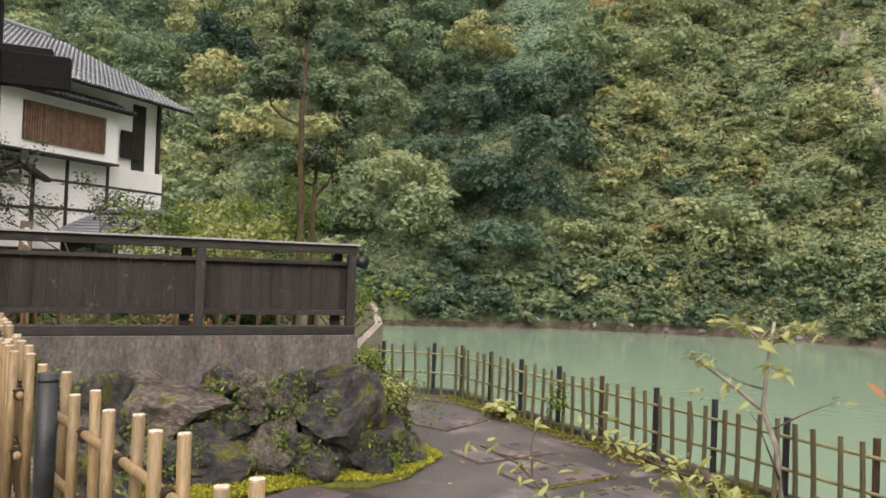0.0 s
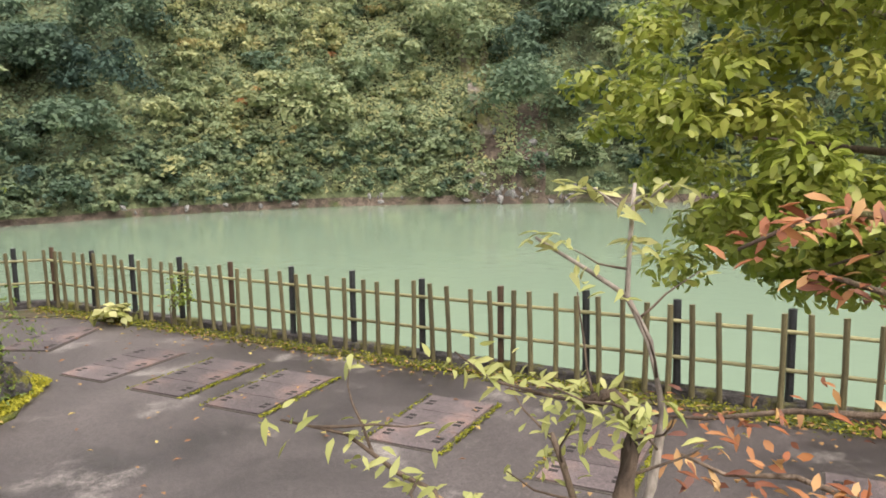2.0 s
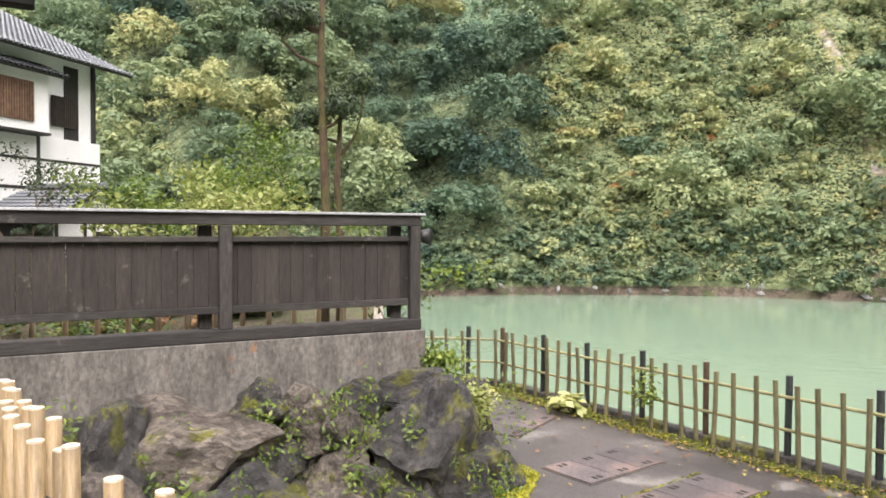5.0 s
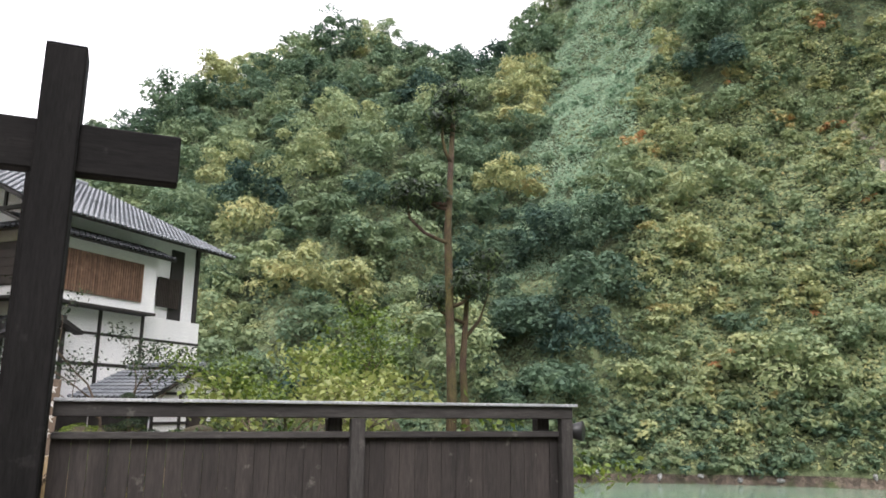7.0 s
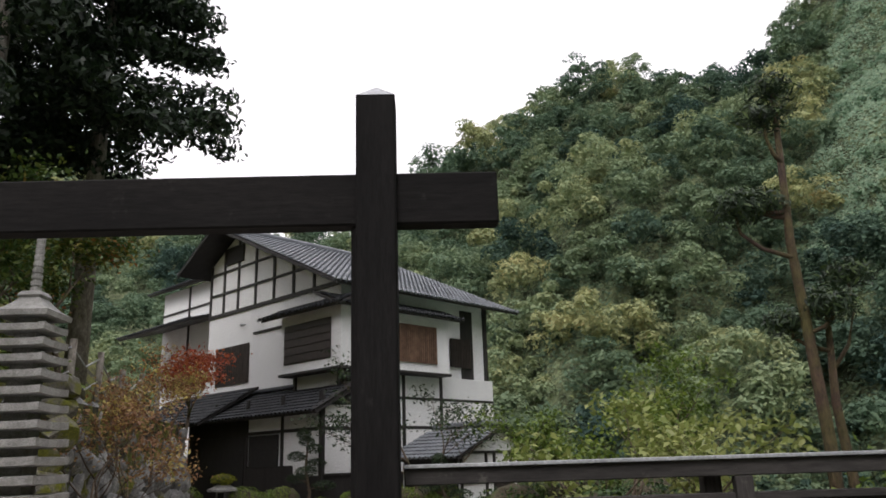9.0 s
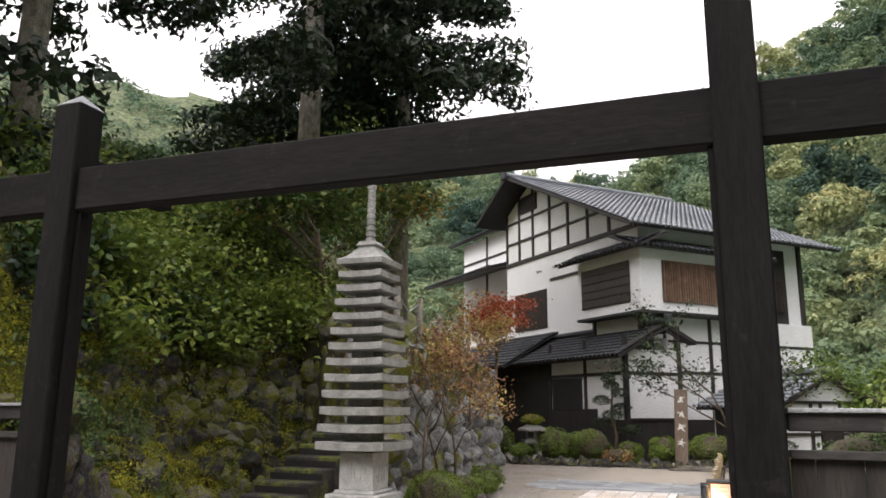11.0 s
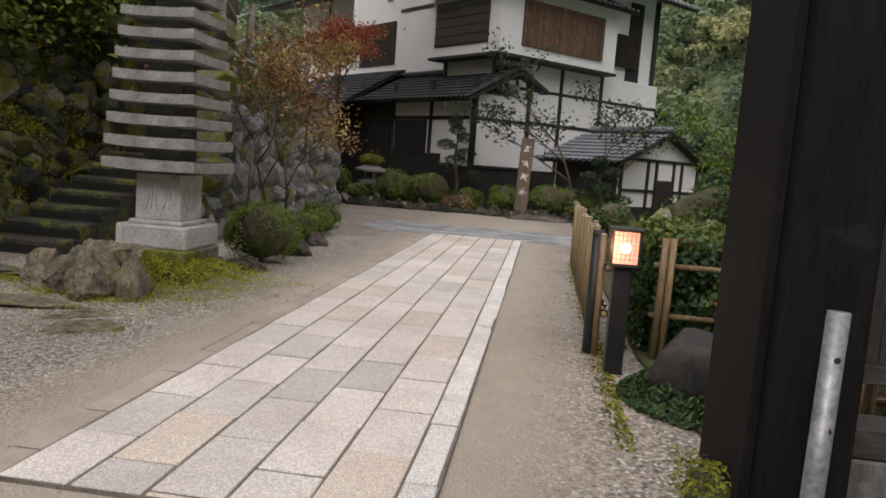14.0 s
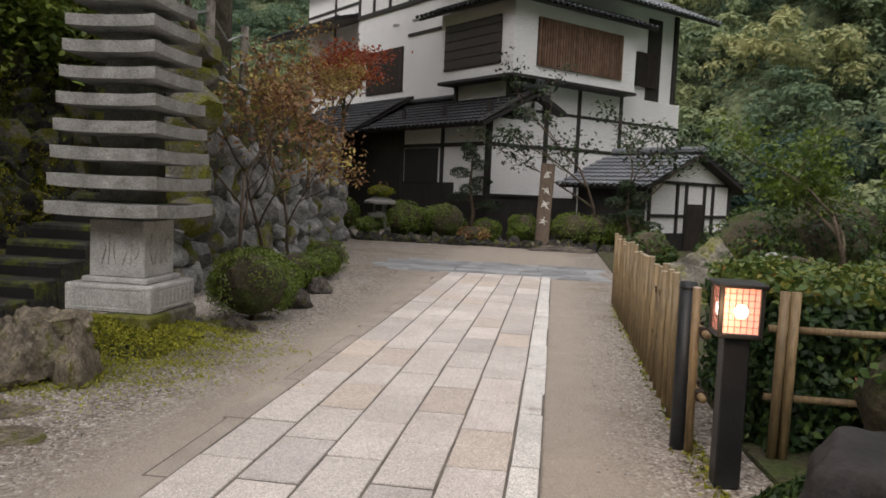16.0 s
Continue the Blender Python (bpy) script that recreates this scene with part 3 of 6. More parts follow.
    me = leaves_mesh(name, np.concatenate(P), np.concatenate(N), np.concatenate(S), np.concatenate(T), material, 1.1, 0.5, 0.1, 3)
    ob = new(name, me)
    return tagged(ob, label, "forest", kind="stuff")


r_ = random.Random(5)
near, far, vines = [], [], []


def in_creepers(az, k):
    return k > 0.22 and abs(az - 29 - 9 * k + 2.5 * noise.noise(Vector((k * 6, 2, 2)))) < 4.6


def open_slope(az, k):
    return 36 < az < 62 and k < 0.46 - 0.25 * noise.noise(Vector((az * 0.2, 4, 4)))


def wood_tint(az, k):
    """Kind of tree by its place on the hill: dark at the foot, olive on the open slope, russet here and there."""
    t = 0.37 + 0.26 * noise.noise(Vector((az * 0.12, k * 5, 0))) + r_.gauss(0, 0.16)
    if 22 < az < 33 and k < 0.27:
        t = 0.14 + r_.gauss(0, 0.09)
    if open_slope(az, k):
        t = 0.58 + 0.2 * noise.noise(Vector((az * 0.35, k * 14, 3))) + r_.gauss(0, 0.12)
    if az > 62 or (az > 46 and k > 0.6):
        t -= 0.12
    if r_.random() < 0.035:
        t = r_.uniform(0.7, 0.84)
    return 0.96 if r_.random() < 0.004 else max(0.0, min(t, 0.84))


# crowns keep a distance from one another that suits their size
taken = {}


def free_spot(q, r, touch):
    cx, cy, cz = int(q.x // 6), int(q.y // 6), int(q.z // 6)
    for ix in (cx - 1, cx, cx + 1):
        for iy in (cy - 1, cy, cy + 1):
            for iz in (cz - 1, cz, cz + 1):
                for p0, r0 in taken.get((ix, iy, iz), ()):
                    if (p0 - q).length < (r + r0) * touch:
                        return False
    taken.setdefault((cx, cy, cz), []).append((q, r))
    return True


for size_lo, size_hi, tries in ((3.4, 4.8, 2200), (2.3, 3.4, 4000), (1.3, 2.2, 7000)):
    for _ in range(tries):
        az, k = r_.uniform(-30, 92), r_.uniform(0.012, 1.0)
        r = r_.uniform(size_lo, size_hi)
        if on_scree(az, k, 2.6) or in_creepers(az, k) and r > 1.6:
            continue
        if az < -14 and (r < 2.3 or r_.random() < 0.4):
            continue
        if open_slope(az, k) and r > 2.3 and r_.random() < 0.93:
            continue
        if r > 3.4 and (k < 0.03 or k > 0.9):
            continue
        q = hill_point(az, k)
        if not free_spot(q, r, 0.6):
            continue
        if in_creepers(az, k):
            vines.append(((q.x, q.y, q.z + 0.1), r, 0.55 + r_.gauss(0, 0.15)))
        else:
            (near if k < 0.5 else far).append(((q.x, q.y, q.z + r * (0.5 if r > 2.3 else 0.3)), r, wood_tint(az, k) if r < 2.2 else min(0.72, wood_tint(az, k))))
for _ in range(900):
    az, k = r_.uniform(34, 64), r_.uniform(0.02, 0.6)
    if on_scree(az, k, 1.3) or not open_slope(az, k):
        continue
    q = hill_point(az, k)
    near.append(((q.x, q.y, q.z + 0.2), r_.uniform(0.6, 1.5), wood_tint(az, k)))
for _ in range(420):
    az = r_.uniform(0, 90)
    q = hill_point(az, r_.uniform(0.006, 0.04))
    if 59 < az < 66:
        continue
    near.append(((q.x, q.y, q.z + 0.1), r_.uniform(0.7, 1.4), r_.uniform(0.2, 0.6)))
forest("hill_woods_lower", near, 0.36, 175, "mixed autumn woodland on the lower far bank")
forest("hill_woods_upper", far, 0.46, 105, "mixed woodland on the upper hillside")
forest("hill_vines", vines, 0.36, 130, "pale bluish-green creepers covering a gully", "hazy_vine")
P, T, PV, TV = [], [], [], []
while len(P) + len(PV) < 250000:
    az, k = r_.uniform(-12, 90), r_.uniform(0.008, 0.98)
    if on_scree(az, k, 0.5 + 0.6 * r_.random()):
        continue
    q = hill_point(az, k) + Vector((0, 0, r_.uniform(0.0, 0.35)))
    if in_creepers(az, k):
        PV.append(q)
        TV.append(0.6 + r_.gauss(0, 0.2))
    elif open_slope(az, k) or r_.random() < 0.25:
        P.append(q)
        T.append((0.6 if open_slope(az, k) else 0.36) + r_.gauss(0, 0.11))
for nm_, pv_, tv_, mt_, lb_ in (("hill_undergrowth", P, T, "forest", "grass and low scrub covering the hillside"), ("hill_creepers", PV, TV, "hazy_vine", "creepers spread over the gully floor")):
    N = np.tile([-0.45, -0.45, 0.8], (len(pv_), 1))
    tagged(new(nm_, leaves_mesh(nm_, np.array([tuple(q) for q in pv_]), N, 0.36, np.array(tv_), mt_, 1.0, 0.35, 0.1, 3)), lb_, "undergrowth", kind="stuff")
ridge_spots = []
for _ in range(330):
    a = radians(r_.uniform(-60, 6))
    k = r_.uniform(0, 1)
    az = math.degrees(a)
    h = float(np.interp(az, [-75, -40, -22, -12, -4, 4, 20], [90, 96, 88, 66, 60, 75, 70]))
    rr = 120 + 115 * k
    ridge_spots.append(((HX + math.sin(a) * rr, HY + math.cos(a) * rr, h * (k * 1.0) ** 0.9 - 1), r_.uniform(5, 9), 0.22 + r_.gauss(0, 0.08)))
forest("far_ridge_woods", ridge_spots, 0.9, 5.5, "distant dark woodland on the ridge")

# rocks along the far shore
shore = thing("shore_rocks", "grey boulders along the muddy far shore", "rocks")
for k in range(60):
    az = r_.uniform(30, 80) if k < 30 else r_.uniform(58, 66)
    q = hill_point(az, r_.uniform(0.0, 0.012) if k < 45 else r_.uniform(0, 0.04))
    s = r_.uniform(0.15, 0.55)
    place(part("rock", GREY[k % 8], None, shore), pose(q.x, q.y, q.z + 0.1, r_.uniform(0, 90), r_.uniform(0, 90), r_.uniform(0, 360)) @ Matrix.Diagonal((s * 1.3, s, s * 0.7, 1)))

# ---- the timber gate ----
gate = thing("timber_gate", "dark-stained timber gate with two posts and a crossbeam", "gate")


def gate_post(x, y, z0):
    w = 0.13
    bm = boxes((x - w, y - w, z0, x + w, y + w, 4.1), bevel=0.012)
    top = bmesh.new()
    q = [top.verts.new(v) for v in ((x - w, y - w, 4.1), (x + w, y - w, 4.1), (x + w, y + w, 4.1), (x - w, y + w, 4.1), (x, y, 4.22))]
    for j in range(4):
        top.faces.new((q[j], q[(j + 1) % 4], q[4]))
    part("post_cap", top, "cap", part("post", bm, "timber", gate))
    part("inner_batten", boxes((x - w - 0.035 if x > 0 else x + w, y - 0.04, z0, x - w if x > 0 else x + w + 0.035, y + 0.05, 3.2), bevel=0.004), "timber", gate)


GY = -0.28
gate_post(1.21, GY, 0.32)
gate_post(-3.8, GY, 0.3)
part("crossbeam", boxes((-4.6, GY - 0.075, 3.21, 2.0, GY + 0.075, 3.56), bevel=0.012), "timber_x", gate)
for jx0, jx1 in ((1.085, 1.27),):
    part("jamb", boxes((jx0, GY + 0.132, 0.3, jx1, 0.44, 3.2), bevel=0.008), "timber", gate)
for px_ in (1.21, -3.8):
    part("tie_beam", boxes((px_ - 0.08, GY + 0.14, 3.5, px_ + 0.08, GY + 1.1, 3.7), bevel=0.01), "timber", gate)
part("purlin", boxes((-4.4, GY + 0.9, 3.702, 1.75, GY + 1.05, 3.85), bevel=0.01), "timber_x", gate)

# ---- timber fence on a concrete plinth ----
FY = -0.15


def panel_fence(x0, x1, posts, label):
    f = thing("timber_fence", label, "fence")
    part("cap_board", boxes((x0, FY - 0.11, 1.7, x1 + 0.03, FY + 0.11, 1.722), bevel=0.003), "cap", f, "grey metal cap strip")
    part("top_rail", boxes((x0, FY - 0.075, 1.6, x1, FY + 0.075, 1.698), bevel=0.006), "rail_grey", f)
    part("middle_rail", boxes((x0, FY - 0.05, 1.455, x1 - 0.12, FY + 0.05, 1.5), bevel=0.004), "rail_grey", f)
    part("lower_rail", boxes((x0, FY - 0.05, 0.84, x1 - 0.12, FY + 0.05, 0.9), bevel=0.004), "rail_grey", f)
    part("sill", boxes((x0, FY - 0.095, 0.6, x1, FY + 0.085, 0.705), bevel=0.008), "rail_grey", f)
    for px in posts:
        part("fence_post", boxes((px - 0.055, FY - 0.08, 0.706, px + 0.055, FY - 0.012, 1.598), bevel=0.005), "post_grey", f)
        part("back_post", boxes((px - 0.2, FY + 0.06, 0.706, px - 0.09, FY + 0.16, 1.598), bevel=0.005), "post_grey", f)
    x = x0
    while x < x1 - 0.16:
        w = r_.uniform(0.105, 0.135)
        off = r_.uniform(-0.003, 0.003)
        part("board", boxes((x, FY + 0.004 + off, 0.901, x + w - 0.0025, FY + 0.024 + off, 1.453), bevel=0.0015), "board", f)
        x += w
    return f


panel_fence(1.36, 5.28, [3.42, 5.22], "weathered dark timber panel fence on a concrete plinth")
panel_fence(-9.0, -3.95, [-4.6, -6.6], "dark timber panel fence beyond the gate")
place(solo("outdoor_speaker", tube([(0, 0, 0), (0.05, 0, 0), (0.16, 0, 0)], [0.05, 0.055, 0.085], 16), "black", "small black horn loudspeaker on the fence corner", "speaker", smooth=True), pose(5.3, FY + 0.1, 1.5, 0, 0, -50))
solo("wall_plinth", boxes((1.36, FY - 0.1, -0.3, 5.32, FY + 0.12, 0.598), bevel=0.008), "concrete", "rust-streaked concrete plinth under the fence", "wall", kind="structure")
solo("wall_plinth_far", boxes((-9.0, FY - 0.1, -0.3, -3.95, FY + 0.12, 0.598), bevel=0.008), "concrete", "concrete plinth under the fence", "wall", kind="structure")

# ---- boulder wall below the fence ----
bould = thing("boulder_wall", "mossy wall of large dark boulders below the plinth", "stone wall")
BW = [  # x, y, z, size x, y, z, turn, which
    (4.98, -0.85, -0.4, 0.92, 0.75, 1.15, 20, 0, "d"), (4.38, -0.62, -0.12, 0.5, 0.45, 0.5, 70, 2, "b"), (4.42, -0.95, -0.66, 0.55, 0.5, 0.5, 10, 5, "d"), (3.62, -0.5, 0.06, 0.5, 0.4, 0.4, 140, 3, "d"), (5.5, -0.75, -0.55, 0.6, 0.65, 0.8, 130, 2, "d"), (5.25, -0.42, 0.0, 1.05, 0.55, 0.42, 10, 3, "d"), (4.5, -0.42, 0.0, 0.5, 0.5, 0.45, 40, 4, "d"),
    (4.0, -0.45, -0.1, 0.75, 0.5, 0.62, 5, 5, "b"), (3.1, -0.58, -0.2, 1.25, 0.65, 0.8, 172, 0, "b"), (3.75, -0.6, -0.35, 0.55, 0.5, 0.55, 60, 1, "d"), (3.45, -0.92, -0.62, 1.15, 0.75, 0.68, 15, 2, "d"),
    (2.45, -0.68, -0.3, 0.9, 0.7, 0.9, 90, 3, "d"), (2.6, -1.15, -0.68, 0.85, 0.7, 0.65, 33, 4, "b"), (4.25, -0.8, -0.58, 0.65, 0.6, 0.65, 120, 5, "b"), (2.0, -0.7, -0.1, 0.7, 0.5, 0.55, 32, 4, "d"),
    (2.15, -1.5, -0.5, 0.8, 0.9, 0.8, 50, 0, "b"), (2.3, -2.3, -0.55, 0.7, 0.9, 0.8, 99, 1, "d"), (5.7, -0.25, -0.4, 0.65, 0.8, 0.85, 75, 5, "d"), (5.3, -1.15, -0.7, 0.55, 0.5, 0.5, 20, 3, "d"),
    (2.45, -3.2, -0.6, 0.8, 0.9, 0.7, 10, 2, "d"), (2.75, -4.1, -0.6, 0.8, 0.9, 0.7, 64, 3, "b"), (3.1, -5.1, -0.6, 0.8, 0.9, 0.7, 32, 4, "d"), (4.6, -1.2, -0.72, 0.5, 0.45, 0.4, 77, 4, "d"), (5.75, -0.9, -0.72, 0.4, 0.4, 0.4, 17, 1, "d")]
for x, y, z, a, b, c, turn, k, kind in BW:
    place(part("boulder", (DARKS if kind == "d" else BROWNS)[k], None, bould), pose(x, y, z, 0, 0, turn) @ Matrix.Diagonal((a, b, c, 1)))
# moss fringe and bank below the bamboo
solo("moss_apron", prism([(2.6, -1.2), (3.6, -1.7), (4.4, -1.55), (5.0, -1.75), (5.6, -1.5), (6.0, -0.95), (6.15, -0.2), (6.5, 1.0), (5.0, 0.5), (2.6, -0.3)], -1.2, PARK + 0.03, 0.012), "moss", "bright green moss along the foot of the boulders", "moss", kind="structure")
bm = bmesh.new()
rowsv = []
for (x, y) in [(1.72, -0.72), (1.86, -2.4), (2.2, -4.2), (2.7, -6.3), (3.0, -8), (3.25, -10), (3.35, -16)]:
    rowsv.append([bm.verts.new((x + dx + noise.noise(Vector((x * 3, y * 3, dx))) * 0.08, y, z)) for dx, z in ((-0.1, 0.0), (0.15, -0.02), (0.5, -0.4), (0.85, -0.72), (1.15, PARK - 0.02))])
for a, b in zip(rowsv, rowsv[1:]):
    for j in range(4):
        bm.faces.new((a[j], a[j + 1], b[j + 1], b[j]))
bmesh.ops.recalc_face_normals(bm, faces=bm.faces[:])
solo("ground_bank", bm, "soil", "mossy earth bank between forecourt and yard", "ground", kind="structure", smooth=True)

# ---- covers in the yard ----
def cover(x, y, turn, rows_n, label, tone="hatch"):
    c = place(thing("drain_cover", label, "drain cover", "covers in the yard"), pose(x, y, PARK, 0, 0, turn))
    part("frame", boxes((-0.6, -0.33, -0.02, 0.6, 0.33, 0.006), bevel=0.002), "moss" if tone == "moss" else "mortar", c)
    for k in range(rows_n):
        x0 = -0.58 + k * 1.16 / rows_n
        pl = part("plate", boxes((x0, -0.31, 0.007, x0 + 1.16 / rows_n - 0.012, 0.31, 0.022), bevel=0.003), "hatch", c)
        for s in (-0.23, 0.23):
            part("lifting_slot", boxes((x0 + 0.13, s - 0.035, 0.0225, x0 + 0.17, s + 0.035, 0.0245), (x0 + 0.2, s - 0.035, 0.0225, x0 + 0.24, s + 0.035, 0.0245), bevel=0), "hole_shade", pl)
    return c


for x, y in ((7.13, -0.78), (7.27, -1.86), (7.38, -2.88), (7.6, -4.68), (7.72, -6.15)):
    cover(x, y, 9.5, 3, "three-plate rusty steel drain cover set in the yard")
cover(7.25, 1.05, 30, 3, "grey steel drain cover near the fence corner")
cover(7.8, -8.0, 9.5, 3, "three-plate rusty steel drain cover set in the yard")
gr = place(thing("drain_cover", "plain rusty steel drain cover beside the moss", "drain cover", "covers in the yard"), pose(4.25, -1.95, PARK, 0, 0, 35))
part("frame", boxes((-0.46, -0.32, -0.02, 0.46, 0.32, 0.008), bevel=0.003), "mortar", gr)
part("plate", boxes((-0.44, -0.3, 0.009, -0.004, 0.3, 0.024), bevel=0.003), "hatch", gr)
part("plate", boxes((0.004, -0.3, 0.009, 0.44, 0.3, 0.024), bevel=0.003), "hatch", gr)

# moss along the joints of the covers
for x, y in ((7.27, -1.86), (7.38, -2.88), (7.6, -4.68), (7.72, -6.15)):
    m_ = 420
    u_, w_ = rng.uniform(-0.62, 0.62, m_), np.where(rng.uniform(0, 1, m_) < 0.75, -0.355, 0.355) + rng.normal(0, 0.014, m_)
    ca, sa = math.cos(radians(9.5)), math.sin(radians(9.5))
    tagged(new("joint_moss", leaves_mesh("joint_moss", np.stack([x + u_ * ca - w_ * sa, y + u_ * sa + w_ * ca, np.full(m_, PARK + 0.012)], 1), np.tile([0, 0, 1.0], (m_, 1)), 0.035, 0.35 + rng.normal(0, 0.2, m_), "mosstuft", 0.4, 0.5)), "thin line of moss along a drain cover", "moss", kind="stuff")

# ---- river fence of bamboo and dark posts on a low kerb ----
FA, FB, FC = Vector((8.2, 3.05, 0)), Vector((9.85, -10.5, 0)), Vector((6.2, 4.45, 0))


def river_fence(a, b, label, n, heavy):
    way = (b - a).normalized()
    turn = math.degrees(math.atan2(way.y, way.x))
    f = place(thing("river_fence", label, "fence", "fences along the river"), pose(a.x, a.y, PARK, 0, 0, turn))
    ln = (b - a).length
    part("kerb", boxes((0, 0.0, -0.3, ln, 0.16, 0.1), bevel=0.012), "rock", f, "dark mossy low kerb")
    for z in (0.38, 0.72):
        part("rail", tube([(0, 0.02, z), (ln * 0.33, 0.025, z - 0.01), (ln * 0.66, 0.015, z + 0.01), (ln, 0.02, z)], 0.019, 8), "bamboo_green", f)
    canes = [mesh_of(tube([(0, 0, 0.02), (0.004, 0, 0.45), (0, 0, 0.88)], [0.028, 0.026, 0.026], 8), "cane") for _ in range(2)]
    for c in canes:
        c.materials.append(M["bamboo_old"])
    dk = mesh_of(tube([(0, 0, -0.1), (0, 0, 0.91)], 0.036, 10), "post")
    dk.materials.append(M["post_dark"])
    br = mesh_of(tube([(0, 0, -0.1), (0, 0, 0.9)], 0.034, 10), "post")
    br.materials.append(M["post_brown"])
    x, k = 0.05, 0
    while x < ln:
        place(part("cane", canes[k % 2], None, f), pose(x, -0.03 + (k % 2) * 0.02, r_.uniform(-0.03, 0.02), r_.uniform(-2, 2), r_.uniform(-2.2, 2.2), r_.uniform(0, 90)))
        if k % heavy == 0:
            place(part("post", dk if (k // heavy) % 4 else br, None, f), pose(x + 0.062, 0.06, r_.uniform(-0.01, 0.03), 0, r_.uniform(-1, 1), 0))
        x += 0.235 + r_.uniform(-0.03, 0.03)
        k += 1


river_fence(FA, FB, "old grey-green bamboo fence with dark posts along the yard", 60, 4)
river_fence(FC, FA, "short run of old bamboo fence meeting at the corner", 10, 4)
solo("moss_line", prism([(8.05, 2.9), (8.2, 2.95), (9.75, -10), (9.35, -10), (9.3, -8), (9.0, -6), (8.85, -4), (8.6, -2.2), (8.35, 0), (7.95, 2.2), (6.3, 4.0), (6.3, 4.3)], -1.2, PARK + 0.016), "soil", "strip of moss and leaf litter along the kerb", "moss", kind="structure")


# ---- bamboo fences ----
def bamboo_fence(a, b, label, gap=0.17, height=0.92, dark=(0.0,), z=0.0, paired=True, start=0.04):
    a, b = Vector((*a, 0)), Vector((*b, 0))
    way = b - a
    ln = way.length
    f = place(thing("bamboo_fence", label, "fence", "bamboo fences by the path"), pose(a.x, a.y, z, 0, 0, math.degrees(math.atan2(way.y, way.x))))
    for h in (height * 0.36, height * 0.74):
        part("rail", tube([(0, 0, h), (ln / 2, 0.005, h + 0.008), (ln, 0, h)], 0.022, 10), "bamboo", f, smooth=True)
    cane = mesh_of(tube([(0, 0, -0.03), (0, 0, height)], 0.026, 12), "cane", True)
    cane.materials.append(M["bamboo"])
    end = mesh_of(tube([(0, 0, height), (0, 0, height + 0.006)], 0.0255, 12), "cut_end")
    end.materials.append(M["bamboo_cut"])
    knot = mesh_of(join(tube([(-0.03, -0.035, -0.03), (0.03, 0.035, 0.03)], 0.008, 6), tube([(-0.03, 0.035, -0.03), (0.03, -0.035, 0.03)], 0.008, 6), tube([(-0.028, 0, 0), (0.028, 0, 0)], 0.036, 8)), "cord_knot")
    knot.materials.append(M["rope"])
    x, k = start, 0
    while x < ln:
        for side in ((-1, 1) if paired else (-1,)):
            m = pose(x + (0.06 if side > 0 else 0) + r_.uniform(-0.012, 0.012), side * 0.045, r_.uniform(-0.05, 0.03), r_.uniform(-1.2, 1.2), r_.uniform(-1.2, 1.2), r_.uniform(0, 360))
            c = place(part("cane", cane, None, f), m)
            place(part("cut_end", end, None, c), pose(0, 0, 0))
            if side < 0:
                for h in (height * 0.36, height * 0.74):
                    place(part("cord_knot", knot, None, f), pose(x, 0, h))
        x += gap * r_.uniform(0.93, 1.07)
        k += 1
    for d in dark:
        dp = part("dark_post", tube([(d * ln, -0.09, -0.2), (d * ln, -0.09, height + 0.03)], 0.05, 16), "post_dark", f, "dark plastic-sheathed post", smooth=True)
        part("ring", tube([(d * ln, -0.09, height - 0.01), (d * ln, -0.09, height)], 0.053, 16), "black", dp)
    return f


bamboo_fence((1.5, -1.2), (2.04, -4.3), "yellow bamboo fence with black cord knots along the forecourt edge", 0.16, 0.92, (0.22, 0.62))
bamboo_fence((2.14, -4.35), (2.96, -7.15), "yellow bamboo fence with black cord knots along the forecourt edge", 0.6, 0.88, (0.2,), start=0.27)
bamboo_fence((0.93, 9.7), (0.9, 3.25), "yellow bamboo fence with black cord knots beside the path", 0.25, 0.98, (0.97,), 0.0, False)
side = place(thing("bamboo_fence", "open bamboo rails in front of the clipped hedge", "fence", "bamboo fences by the path"), pose(1.25, 3.3, 0))
for x in (0.06, 0.12, 1.0, 1.06, 2.0):
    part("cane", tube([(x, 0, 0), (x + 0.01, 0, 1.0)], 0.028, 12), "bamboo", side, smooth=True)
for h in (0.38, 0.78):
    part("rail", tube([(0, 0.03, h), (2.6, 0.03, h)], 0.022, 10), "bamboo", side, smooth=True)

low = place(thing("bamboo_edging", "low row of yellow bamboo stakes behind the timber fence", "fence"), pose(1.7, FY + 0.55, 0.0))
for k in range(14):
    part("stake", tube([(k * 0.25, 0, -0.05), (k * 0.25 + 0.01, 0, 0.86 + 0.03 * (k % 3))], 0.027, 10), "bamboo", low, smooth=True)
for h in (0.35, 0.62):
    part("rail", tube([(-0.1, 0.04, h), (3.4, 0.04, h)], 0.018, 8), "bamboo", low, smooth=True)

# ---- steel pipe post by the gate ----
pipe = thing("steel_pipe_post", "grey galvanised steel pipe post with two holes", "post")
part("pipe", tube([(1.15, -0.62, 0.0), (1.17, -0.6, 1.13)], 0.031, 24), "steel", pipe, smooth=True)
for h in (1.0, 0.8):
    part("bolt_hole", tube([(1.17, -0.6335 - 0.012 * (1 - h), h), (1.17, -0.615, h)], 0.0095, 12), "hole_shade", pipe)

